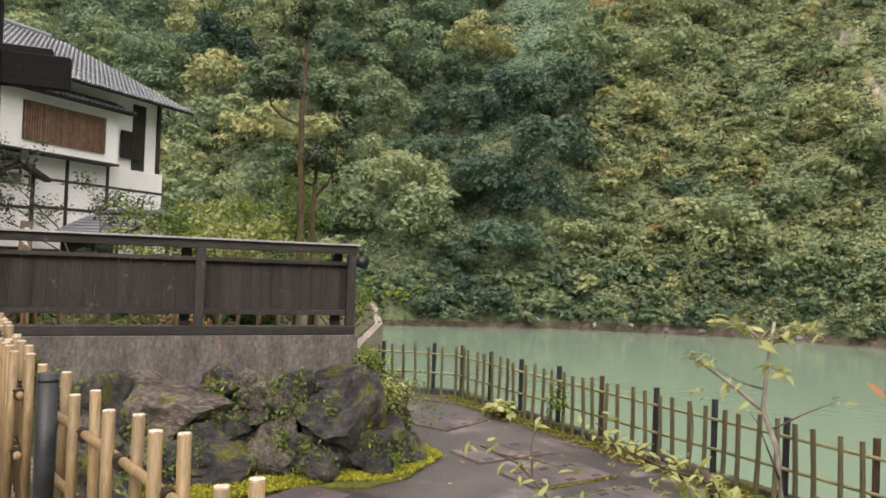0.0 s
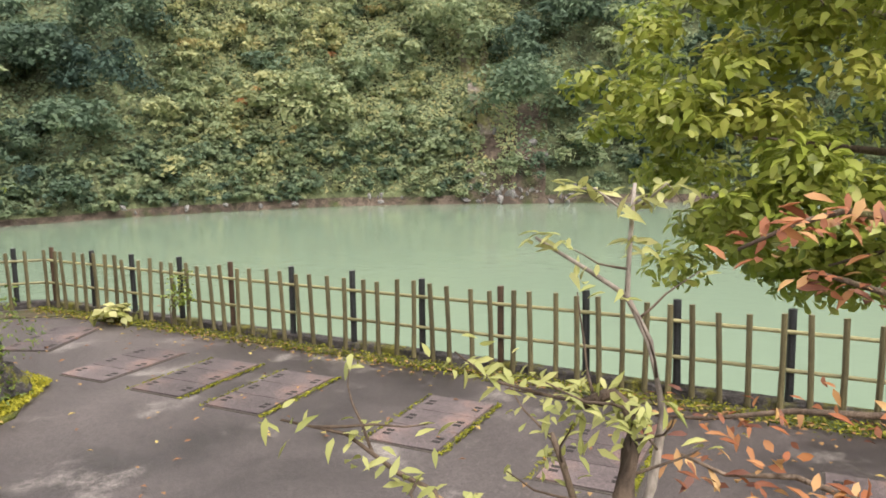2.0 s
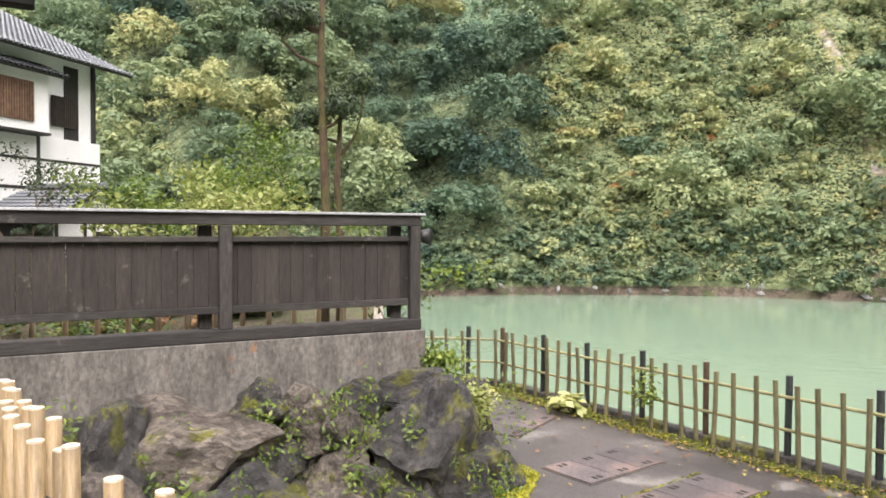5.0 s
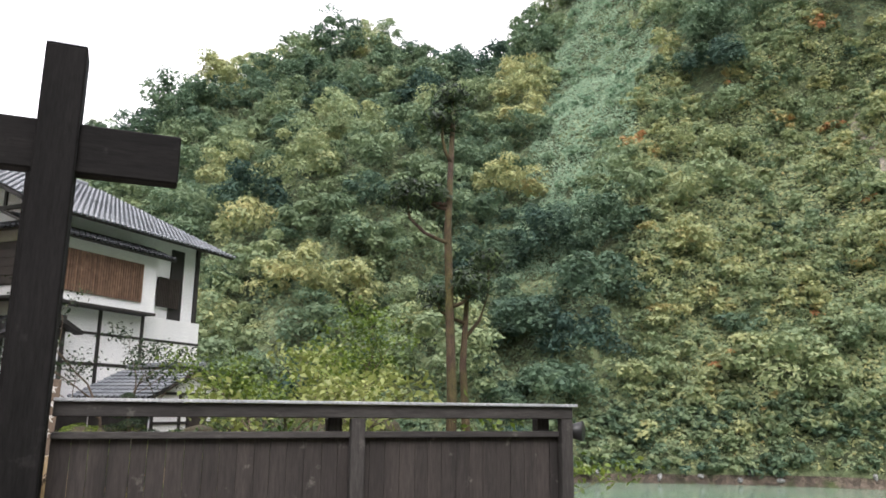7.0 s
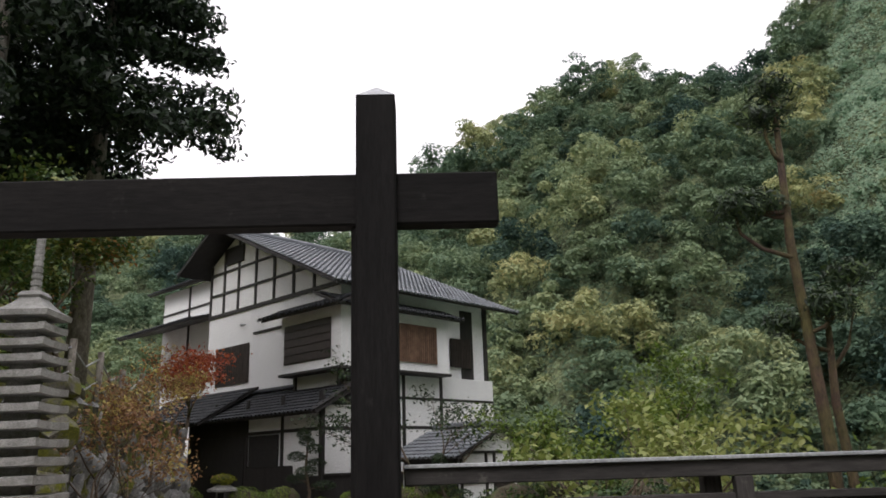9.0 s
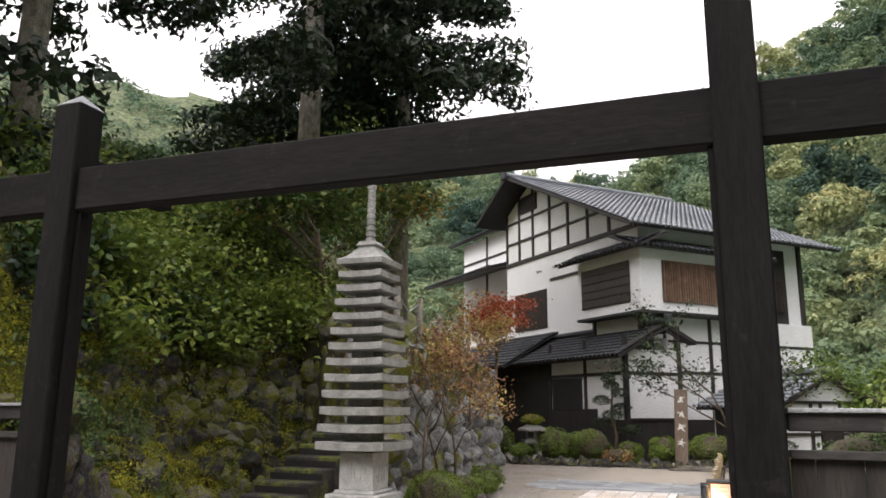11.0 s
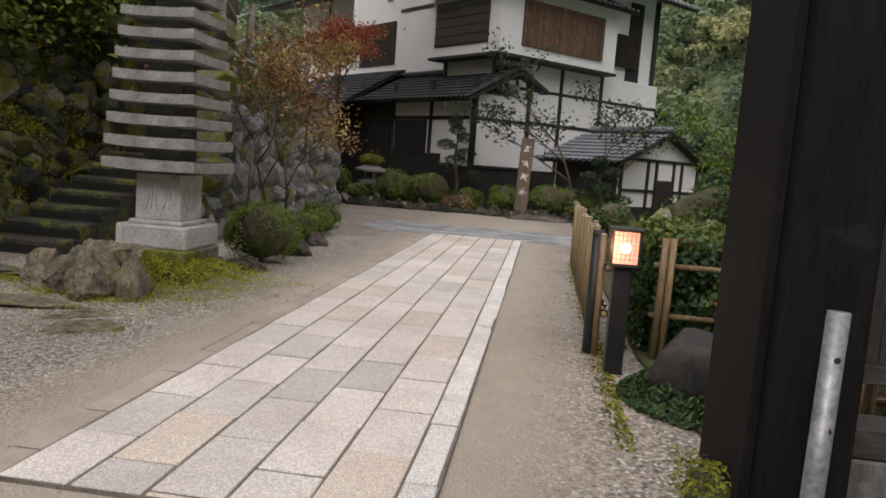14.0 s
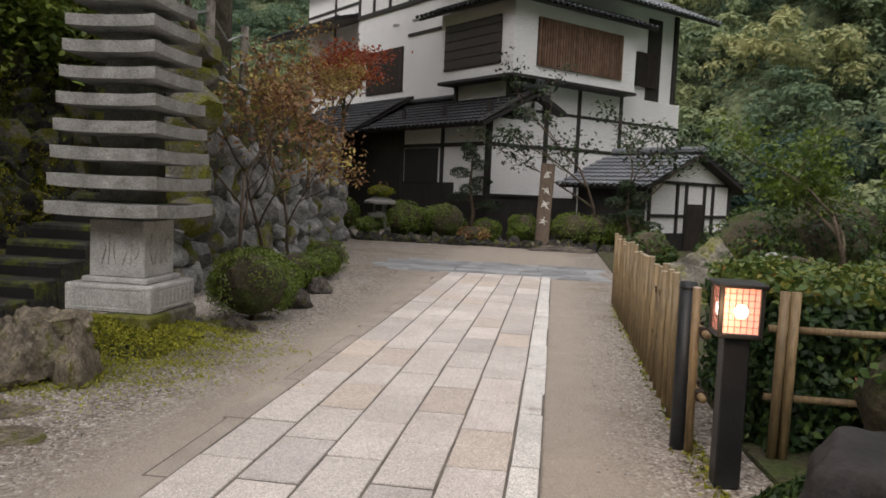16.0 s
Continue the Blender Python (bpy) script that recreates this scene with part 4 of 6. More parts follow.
# mossy stone bases of the gate posts
def mossy_base(x0, y0, x1, y1, h, label):
    b = thing("gate_base", label, "stone base", "bases of the gate")
    part("stone_block", boxes((x0, y0, -0.1, x1, y1, h), bevel=0.05), "rock", b)
    pts, nr, tt = [], [], []
    n = 5200
    px, py = rng.uniform(x0 - 0.05, x1 + 0.05, n), rng.uniform(y0 - 0.05, y1 + 0.05, n)
    lump = np.array([noise.noise(Vector((a * 5, c * 5, 1))) for a, c in zip(px, py)])
    edge = np.minimum.reduce([px - x0, x1 - px, py - y0, y1 - py])
    pz = h + 0.02 + lump * 0.05 - np.clip(0.05 - edge, 0, 1) * rng.uniform(0, 1.6, n)
    part("moss", leaves_mesh("moss", np.stack([px, py, pz], 1), np.tile([0, 0, 1.0], (n, 1)), 0.03, 0.3 + lump * 0.5 + rng.normal(0, 0.12, n), "mosstuft", 0.3, 0.9), None, b, "thick yellow-green moss")
    return b


mossy_base(0.98, -0.5, 1.8, 0.2, 0.38, "moss-covered stone base under the gate post")
mossy_base(-4.35, -0.62, -3.45, 0.05, 0.3, "moss-covered stone base under the gate post")

# ---- stone pagoda of thirteen roofs ----
PX, PY = -3.66, 4.98
pag = place(thing("stone_pagoda", "tall grey granite pagoda with thirteen stacked roofs", "pagoda"), pose(PX, PY, 0))
part("foundation", boxes((-0.5, -0.46, -0.1, 0.46, 0.5, 0.2), bevel=0.04), "rock", pag)
part("footing", boxes((0.05, -0.46, 0.1, 0.43, 0.36, 0.345), bevel=0.02), "rock_mossy", pag)
base_block = part("base", boxes((-0.39, -0.39, 0.346, 0.39, 0.39, 0.58), (-0.3, -0.3, 0.58, 0.3, 0.3, 0.63), bevel=0.012), "granite_pale", pag)
for turn in (0, 90, 180, 270):
    fr = boxes((-0.3, -0.396, 0.375, 0.3, -0.388, 0.387), (-0.3, -0.396, 0.545, 0.3, -0.388, 0.557), (-0.31, -0.396, 0.387, -0.298, -0.388, 0.545), (0.298, -0.396, 0.387, 0.31, -0.388, 0.545), *[(-0.27 + k * 0.07, -0.396, 0.405, -0.225 + k * 0.07, -0.384, 0.525) for k in range(8)], bevel=0.003)
    place(part("carved_panel", fr, "granite_pale", base_block), pose(0, 0, 0, 0, 0, turn))
pillar = part("pillar", boxes((-0.252, -0.252, 0.63, 0.252, 0.252, 1.12), bevel=0.01), "granite_pale", pag)
for turn in (0, 90, 180, 270):
    strokes = []
    rs = random.Random(turn)
    for k in range(5):
        x = -0.13 + k * 0.06
        strokes.append(tube([(x, -0.254, 1.03 - rs.uniform(0, 0.1)), (x + rs.uniform(-0.06, 0.06), -0.256, 0.88), (x + rs.uniform(-0.05, 0.05), -0.254, 0.74)], 0.009, 5))
    strokes.append(tube([(0.15 + 0.05 * math.cos(a), -0.255, 0.88 + 0.09 * math.sin(a)) for a in [j * 0.7 for j in range(10)]], 0.008, 5))
    place(part("carved_sign", join(*strokes), "granite_pale", pillar), pose(0, 0, 0, 0, 0, turn))


def pagoda_roof(w, th):
    """A square roof slab, hollow-curved below, its corners swept up."""
    bm = bmesh.new()
    n = 12
    top, bot = [], []
    ring = []
    for k in range(4 * n):
        side_k, t = divmod(k, n)
        u = -1 + 2 * t / n
        x, y = [(u, -1), (1, u), (-u, 1), (-1, -u)][side_k]
        ring.append((x * w, y * w, 0.014 * abs(u) ** 3))
    lo = [bm.verts.new((x, y, z)) for x, y, z in ring]
    hi = [bm.verts.new((x * 1.005, y * 1.005, z + th * 0.9)) for x, y, z in ring]
    mid = [bm.verts.new((x * 0.5, y * 0.5, th + 0.004)) for x, y, z in ring]
    und = [bm.verts.new((x * 0.62, y * 0.62, -0.012)) for x, y, z in ring]
    m = len(ring)
    for k in range(m):
        j = (k + 1) % m
        bm.faces.new((lo[k], lo[j], hi[j], hi[k]))
        bm.faces.new((hi[k], hi[j], mid[j], mid[k]))
        bm.faces.new((und[k], und[j], lo[j], lo[k]))
    bm.faces.new(mid)
    bm.faces.new(und[::-1])
    bmesh.ops.recalc_face_normals(bm, faces=bm.faces[:])
    return bm


z = 1.15
for k in range(12):
    w = 0.5 - 0.0155 * k
    th = 0.112 - 0.0015 * k
    rf = part("roof", pagoda_roof(w, th), "granite", pag)
    rf.location = (0, 0, z)
    if k < 12:
        part("core", boxes((-w * 0.4, -w * 0.4, z + th, w * 0.4, w * 0.4, z + 0.232 - 0.0035 * k), bevel=0.01), "granite", pag)
    z += 0.232 - 0.0035 * k
bm = bmesh.new()
rings = [(0.35, 0), (0.36, 0.07), (0.25, 0.13), (0.15, 0.24), (0.13, 0.27), (0.16, 0.3), (0.12, 0.36)]
vr = [[bm.verts.new((sx * r, sy * r, zz)) for sx, sy in ((-1, -1), (1, -1), (1, 1), (-1, 1))] for r, zz in rings]
for a, b in zip(vr, vr[1:]):
    for j in range(4):
        bm.faces.new((a[j], a[(j + 1) % 4], b[(j + 1) % 4], b[j]))
bm.faces.new(vr[0][::-1])
bm.faces.new(vr[-1])
part("top_roof", bm, "granite", pag).location = (0, 0, z)
prof, zz = [], z + 0.36
for k in range(9):
    prof += [((0, 0, zz), 0.07 - k * 0.002), ((0, 0, zz + 0.06), 0.072 - k * 0.002), ((0, 0, zz + 0.065), 0.052), ((0, 0, zz + 0.085), 0.052)]
    zz += 0.088
prof += [((0, 0, zz), 0.06), ((0, 0, zz + 0.05), 0.07), ((0, 0, zz + 0.1), 0.04), ((0, 0, zz + 0.13), 0.005)]
part("finial", tube([q for q, _ in prof], [q for _, q in prof], 16), "granite", pag, "ringed stone finial")

# ---- lamp by the path ----
lamp = place(thing("path_lamp", "black post lamp with a glowing latticed paper box", "lamp"), pose(0.96, 2.88, 0, 0, 0, 1))
part("post", boxes((-0.065, -0.065, 0, 0.065, 0.065, 0.8), bevel=0.006), "black", lamp)
part("cap", boxes((-0.125, -0.125, 1.06, 0.125, 0.125, 1.085), bevel=0.008), "black", lamp)
part("tray", boxes((-0.11, -0.11, 0.8, 0.11, 0.11, 0.825), bevel=0.005), "black", lamp)
for sx in (-1, 1):
    for sy in (-1, 1):
        part("corner_bar", boxes((sx * 0.1 - 0.011, sy * 0.1 - 0.011, 0.825, sx * 0.1 + 0.011, sy * 0.1 + 0.011, 1.06), bevel=0.002), "black", lamp)
for turn in (0, 90, 180, 270):
    sh = place(part("paper_pane", boxes((-0.09, -0.096, 0.826, 0.09, -0.092, 1.059), bevel=0), "paper", lamp, "glowing orange paper"), pose(0, 0, 0, 0, 0, turn))
    part("lattice", boxes(*[(-0.09, -0.1, 0.86 + k * 0.034, 0.09, -0.0965, 0.8615 + k * 0.034) for k in range(6)], *[(-0.062 + k * 0.031, -0.1, 0.826, -0.0605 + k * 0.031, -0.0965, 1.059) for k in range(5)], bevel=0), "black", sh)
    part("bright_spot", tube([(0.0, -0.0962, 0.94), (0.0, -0.0966, 0.94)], 0.036, 20), "bulb", sh, "bright bulb showing through the paper")
lp = bpy.data.lights.new("lamp_bulb", "POINT")
lp.energy, lp.color, lp.shadow_soft_size = 4.0, (1.0, 0.6, 0.3), 0.05
new("lamp_bulb", lp).location = (0.96 - 0.14, 2.88 - 0.22, 0.95)

# ---- flat dark boulder, stepping stones, rocks ----
bm = bmesh.new()
bmesh.ops.create_icosphere(bm, subdivisions=5, radius=0.62)
for v in bm.verts:
    v.co.z = min(v.co.z, 0.34 + 0.03 * noise.noise(v.co * 3))
    v.co += v.normal * (0.09 * noise.fractal(v.co * 2.0, 1.0, 2.0, 3) + 0.012 * noise.fractal(v.co * 9.0, 1.0, 2.0, 3))
place(solo("flat_boulder", bm, "rock_wet", "large flat-topped dark wet boulder beside the lamp", "boulder", smooth=True), pose(1.85, 2.3, 0.08, 0, 0, 15) @ Matrix.Diagonal((1.1, 0.85, 0.95, 1)))
for k, (x, y, a, b, c, turn) in enumerate([(-4.17, 3.05, 1.15, 0.4, 0.1, 8), (-3.05, 2.45, 0.5, 0.3, 0.12, 30), (-3.3, 2.9, 0.5, 0.25, 0.08, 60), (-5.0, 4.1, 1.3, 0.5, 0.2, 5), (-6.0, 4.0, 0.5, 0.35, 0.2, 40)]):
    place(solo("stepping_stone", PALES[k % 6] if k < 3 else LIGHTS[k % 6], None, "flat grey stepping stone in the gravel", "stone", "stepping stones"), pose(x, y, 0.0, 0, 0, turn) @ Matrix.Diagonal((a, b, c, 1)))
for k, (x, y, z, a, b, c, turn) in enumerate([(-3.98, 3.72, 0.12, 0.42, 0.36, 0.55, 10), (-3.68, 3.6, 0.12, 0.5, 0.4, 0.55, 70), (-3.32, 3.72, 0.1, 0.34, 0.3, 0.62, 130), (-4.25, 3.85, 0.1, 0.45, 0.35, 0.42, 40), (-3.75, 4.0, 0.25, 0.5, 0.4, 0.5, 0)]):
    place(solo("garden_rock", PALES[k % 6], None, "pale brown garden rock at the foot of the pagoda", "rock", "rocks before the pagoda"), pose(x, y, z, 0, 0, turn) @ Matrix.Diagonal((a, b, c, 1)))
for k, (x, y, z, a, b, c, turn) in enumerate([(-5.7, 2.2, 0.35, 0.6, 0.55, 1.1, 20), (-6.1, 2.1, 0.75, 0.55, 0.5, 1.3, 80), (-5.3, 1.6, 0.25, 0.55, 0.5, 0.8, 130), (-5.0, 0.9, 0.3, 0.5, 0.5, 0.9, 60), (-5.75, 1.5, 1.0, 0.6, 0.6, 0.8, 20), (-5.5, 1.8, 0.8, 0.4, 0.4, 0.7, 99)]):
    place(solo("garden_rock", (DARKS if k % 2 else BROWNS)[k % 6], None, "tall jagged garden rock beside the gate", "rock", "rocks beside the gate"), pose(x, y, z, 0, 0, turn) @ Matrix.Diagonal((a, b, c, 1)))

bush_later = (-5.75, 1.7, 1.35)
# ---- mossy slope with stone steps ----
def slope_x(y, h):
    foot = float(np.interp(y, [-8, 0, 2, 4, 5.4, 7, 9, 12, 20, 30], [-7.5, -6.6, -6.2, -6.5, -7.3, -7.2, -6.4, -6.3, -7.2, -9]))
    return foot - h * 0.42 - max(0, h - 4.5) * 0.9 + noise.noise(Vector((y * 0.9, h * 0.9, 2))) * 0.25


bm = bmesh.new()
grid = []
for j in range(64):
    y = -8 + j * 0.6
    grid.append([bm.verts.new((slope_x(y, h), y, h)) for h in [-0.2 + 0.35 * k for k in range(26)]] + [bm.verts.new((-40, y, 14))])
for a, b in zip(grid, grid[1:]):
    for j in range(26):
        bm.faces.new((a[j], b[j], b[j + 1], a[j + 1]))
bmesh.ops.recalc_face_normals(bm, faces=bm.faces[:])
solo("ground_slope", bm, "soil_dark", "steep mossy garden slope", "slope", kind="structure", smooth=True)
wall_m = thing("mossy_stone_wall", "old moss-grown wall of round stones on the slope", "stone wall")
for k in range(900):
    y = r_.uniform(0.6, 10.4)
    h = r_.uniform(0.1, 5.2)
    if r_.random() > 0.015 * y * y:
        continue
    s = r_.uniform(0.24, 0.5)
    place(part("stone", (MOSSY if r_.random() < 0.6 else WETS)[k % 8], None, wall_m), pose(slope_x(y, h) + 0.04, y, h, r_.uniform(0, 40), r_.uniform(0, 40), r_.uniform(0, 360)) @ Matrix.Diagonal((s, s * 1.15, s * 0.85, 1)))
steps = thing("stone_steps", "dark mossy stone steps climbing the slope", "steps")
for k in range(10):
    y = 5.5 + k * 0.36
    x = -5.82 + k * 0.05
    part("step", boxes((x - 0.5, y, -0.1, x + 0.5, y + 0.55, 0.18 * (k + 1)), bevel=0.025), "step_stone", steps)
    # dark strip painting the shade low on the step's front
    part("riser_shade", boxes((x - 0.49, y - 0.004, 0.18 * k + 0.005, x + 0.49, y + 0.05, 0.18 * k + 0.11), bevel=0), "hole_shade", steps)


def scatter_leaves(name, pts, nrm, size, tint, material, label, category="plants", kind="stuff", aspect=0.55):
    return tagged(new(name, leaves_mesh(name, pts, nrm, size, tint, material, aspect)), label, category, kind=kind)


def on_slope(n, y0, y1, h0, h1, clump, lift):
    """Clumped points on the slope's face."""
    cy, ch = rng.uniform(y0, y1, clump), rng.uniform(h0, h1, clump)
    k = rng.integers(0, clump, n)
    y, h = cy[k] + rng.normal(0, 0.22, n), np.clip(ch[k] + rng.normal(0, 0.2, n), 0.02, 12)
    x = np.array([slope_x(float(a), float(b)) for a, b in zip(y, h)])
    tone = rng.normal(0, 0.2, clump)[k]
    return np.stack([x + np.abs(rng.normal(0, lift, n)), y, h], 1), np.tile([0.8, -0.1, 0.6], (n, 1)), tone


def cushions(n, y0, y1, h0, h1, per):
    """Rounded moss cushions sitting on the slope's face."""
    P, N, T = [], [], []
    for _ in range(n):
        y, h = rng.uniform(y0, y1), h0 + (h1 - h0) * rng.uniform(0, 1) ** 1.4
        r = rng.uniform(0.12, 0.42)
        pp, nn = ball_points(int(per * (0.4 + r * 3)), (slope_x(float(y), float(h)) + 0.03, y, h), (r * 0.6, r * 1.2, r * 0.8), 0.86, 0.4)
        P.append(pp)
        N.append(nn)
        # lower tint near the gate paints the canopy shade on the moss
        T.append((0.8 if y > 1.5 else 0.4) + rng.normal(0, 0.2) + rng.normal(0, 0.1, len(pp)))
    return np.concatenate(P), np.concatenate(N), np.concatenate(T)


p_, n_, t_ = cushions(560, -3, 10, 0.05, 4.4, 190)
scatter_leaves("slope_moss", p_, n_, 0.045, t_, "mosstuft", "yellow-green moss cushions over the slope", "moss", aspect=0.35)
p_, n_, t_ = on_slope(26000, -5, 10, 0.1, 4.8, 190, 0.14)
# tint drops towards the gate: cedar shade put into the leaf colour
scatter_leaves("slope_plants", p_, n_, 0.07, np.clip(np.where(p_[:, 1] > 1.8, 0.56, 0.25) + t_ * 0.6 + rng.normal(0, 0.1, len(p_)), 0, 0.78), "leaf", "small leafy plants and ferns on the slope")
p_, n_, t_ = on_slope(40000, -8, 13, 3.0, 8.6, 260, 0.42)
# shrubs by the gate coloured darkest, standing in for canopy and beam shade
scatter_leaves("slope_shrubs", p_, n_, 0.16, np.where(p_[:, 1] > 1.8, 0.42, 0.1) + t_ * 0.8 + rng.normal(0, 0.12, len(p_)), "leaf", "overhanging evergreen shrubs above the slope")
p_, n_, t_ = on_slope(26000, 3.5, 11, 2.8, 6.2, 120, 0.75)
scatter_leaves("slope_maples", p_, n_ * np.array([0.2, 0.2, 1.6]), 0.14, 0.5 + t_ + rng.normal(0, 0.12, len(p_)), "leaf_bright", "yellow-green maple sprays hanging over the slope")


nm = 24000
mx, my = rng.normal(PX + 0.05, 0.5, nm), rng.normal(PY - 0.35, 0.62, nm)
mz = 0.33 * np.exp(-((mx - PX) ** 2 + (my - PY + 0.2) ** 2) / 0.5) + 0.0 + rng.uniform(0, 0.04, nm) + np.array([noise.noise(Vector((a * 4, b * 4, 0))) for a, b in zip(mx, my)]) * 0.05
inside = (np.abs(mx - PX) < 0.39) & (np.abs(my - PY) < 0.39)
keep_m = ~inside & (mz > 0.0)
scatter_leaves("pagoda_moss", np.stack([mx, my, mz], 1)[keep_m], np.tile([0, -0.3, 1.0], (int(keep_m.sum()), 1)), 0.03, 0.5 + rng.normal(0, 0.2, int(keep_m.sum())), "mosstuft", "mounds of moss round the pagoda's foot", "moss", aspect=0.35)
# grass and weeds at the edges of the path
ng = 1500
gx_, gy_ = 0.95 - np.abs(rng.normal(0, 0.07, ng)), rng.uniform(1.2, 9.5, ng)
scatter_leaves("edge_moss", np.stack([gx_, gy_, rng.uniform(-0.02, 0.02, ng)], 1), np.tile([0, 0, 1.0], (ng, 1)), 0.05, 0.35 + rng.normal(0, 0.2, ng), "mosstuft", "moss and weeds along the bamboo fence", "moss", aspect=0.35)


nf = 3600
fa = rng.uniform(2.2, 5.4, nf)
fr = rng.uniform(0.9, 1.2, nf)
scatter_leaves("boulder_ferns", np.stack([1.85 + np.cos(fa) * 0.75 * fr, 2.3 + np.sin(fa) * 0.62 * fr, rng.uniform(0, 0.16, nf) * (1.25 - fr) * 3 + 0.01], 1), np.stack([np.cos(fa), np.sin(fa), np.full(nf, 0.7)], 1), 0.06, 0.3 + rng.normal(0, 0.16, nf), "leaf", "low dark ferns round the flat boulder", aspect=0.3)
# ---- plants ----
def bush(x, y, z, rx, ry, rz, label, material="leaf", n=2600, leaf=0.045, tint=0.45, spread=0.1, name="round_bush", group="clipped bushes"):
    b = place(thing(name, label, "bush", group), pose(x, y, z))
    P, N, T = [], [], []
    for k in range(24):
        d = rng.normal(0, 1, 3)
        d[2] = rng.uniform(-1.1, 1.3)
        d /= np.linalg.norm(d)
        c = np.array([0, 0, rz * 0.82]) + d * np.array([rx, ry, rz]) * 0.62
        pp, nn = ball_points(n // 24, c, (rx * 0.45, ry * 0.45, rz * 0.45), 0.8, 0.3)
        P.append(pp)
        N.append(nn)
        T.append(tint + rng.normal(0, 0.05) + 0.0 * nn[:, 2] + rng.normal(0, spread, len(pp)))
    part("crown", leaves_mesh("crown", np.concatenate(P), np.concatenate(N), leaf, np.concatenate(T), material, 0.6, 0.5), None, b)
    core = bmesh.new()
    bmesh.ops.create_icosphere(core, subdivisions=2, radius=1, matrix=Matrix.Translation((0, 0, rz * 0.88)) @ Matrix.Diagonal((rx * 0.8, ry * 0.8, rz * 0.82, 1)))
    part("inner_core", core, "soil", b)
    part("stem", tube([(0, 0, -0.05), (0.02, 0, rz * 0.6)], [0.03, 0.02], 7), "bark", b)
    return b


def branching(base, height, spread, seed, levels=3, radius=0.06, lean=(0, 0), splits=3):
    """Limbs of a tree: a list of (points, radii) and the twig ends."""
    r = random.Random(seed)
    limbs, ends = [], []

    def grow(p, way, ln, rad, lev):
        pts, q, w = [p], Vector(p), Vector(way).normalized()
        for k in range(4):
            w = (w + Vector((r.uniform(-1, 1), r.uniform(-1, 1), r.uniform(-0.4, 0.7))) * 0.22).normalized()
            q = q + w * ln / 4
            pts.append(q.copy())
        limbs.append((pts, [rad * (1 - 0.13 * k) for k in range(5)]))
        if lev == 0:
            ends.extend(pts[2:])
            return
        for k in range(splits):
            a = r.uniform(0, 6.28)
            d = (w + Vector((math.cos(a), math.sin(a), r.uniform(-0.1, 0.5))) * spread).normalized()
            grow(pts[-1 - (k % 3)], d, ln * r.uniform(0.55, 0.8), rad * 0.52, lev - 1)

    grow(Vector(base), Vector((lean[0], lean[1], 1)), height * 0.42, radius, levels)
    return limbs, ends


def tree(name, base, height, label, seed, material, leaf, per_end, puff, tint, bark="bark", levels=3, spread=0.9, radius=0.06, lean=(0, 0), splits=3, category="tree", aspect=0.55, flat=0.5, tvar=0.12, fold=0.15):
    t = thing(name, label, category)
    limbs, ends = branching(base, height, spread, seed, levels, radius, lean, splits)
    part("trunk", join(*[tube(a, b, 7 if b[0] > 0.02 else 5) for a, b in limbs]), bark, t, smooth=True)
    e = np.array([tuple(q) for q in ends])
    idx = np.repeat(np.arange(len(e)), per_end)
    pp = e[idx] + rng.normal(0, puff, (len(idx), 3)) * np.array([1, 1, flat])
    tone = rng.normal(0, tvar, len(e))[idx]
    part("crown", leaves_mesh("crown", pp, np.tile([0, 0, 1.0], (len(pp), 1)), leaf, tint + tone + rng.normal(0, 0.08, len(pp)), material, aspect, 0.75, fold), None, t)
    return t


# round bushes along the path and before the house
bush(-3.2, 6.55, 0.02, 0.48, 0.48, 0.42, "dense round clipped bush beside the pagoda", "leaf_bright", n=14000, leaf=0.032, tint=0.5)
for k, (x, y, s) in enumerate([(-3.55, 8.2, 0.36), (-3.6, 9.2, 0.4), (-3.7, 10.4, 0.36), (-3.9, 11.6, 0.4), (-3.2, 7.6, 0.22)]):
    bush(x, y, 0, s, s * 1.2, s * 0.75, "low leafy bush at the foot of the stone wall", "leaf_bright", n=3600, leaf=0.045, tint=0.42)
for k, (x, y, s) in enumerate([(-3.3, 7.6, 0.3), (-3.45, 8.9, 0.28), (-3.3, 5.9, 0.22)]):
    place(solo("garden_rock", BROWNS[k], None, "pale rock edging the gravel", "rock", "edging rocks"), pose(x + 0.25, y, 0.05, 0, 0, 40 * k) @ Matrix.Diagonal((s, s * 1.4, s, 1)))
for x, y, s, h in [(-6.3, 20.6, 0.62, 0.62), (-4.3, 20.4, 0.72, 0.58), (-3.1, 20.6, 0.66, 0.6), (-3.7, 20.9, 0.6, 0.5), (-0.85, 20.2, 0.48, 0.48), (0.55, 20.4, 0.75, 0.52), (1.3, 20.6, 0.7, 0.5), (2.0, 20.2, 0.6, 0.55), (-1.9, 20.5, 0.45, 0.36), (-5.3, 20.0, 0.4, 0.3)]:
    bush(x, y, 0.1, s, s, h, "rounded clipped azalea bush before the inn", "leaf_bright", n=3600, leaf=0.065, tint=0.42)
bush(-2.2, 20.1, 0.05, 0.5, 0.35, 0.28, "small shrub with orange autumn leaves", "leaf_brown", 900, 0.08, 0.65, 0.15, "autumn_shrub", "")
for k in range(26):
    x = -6.5 + k * 0.36
    place(solo("garden_rock", DARKS[k % 6], None, "dark edging stone of the garden bed", "rock", "edging stones of the bed"), pose(x, 19.75 + r_.uniform(-0.15, 0.15), 0.05, 0, 0, k * 37) @ Matrix.Diagonal((0.42, 0.36, r_.uniform(0.25, 0.45), 1)))


def cloud_pine(x, y, z, h, label, seed):
    t = place(thing("cloud_pine", label, "tree", "trained pines"), pose(x, y, z))
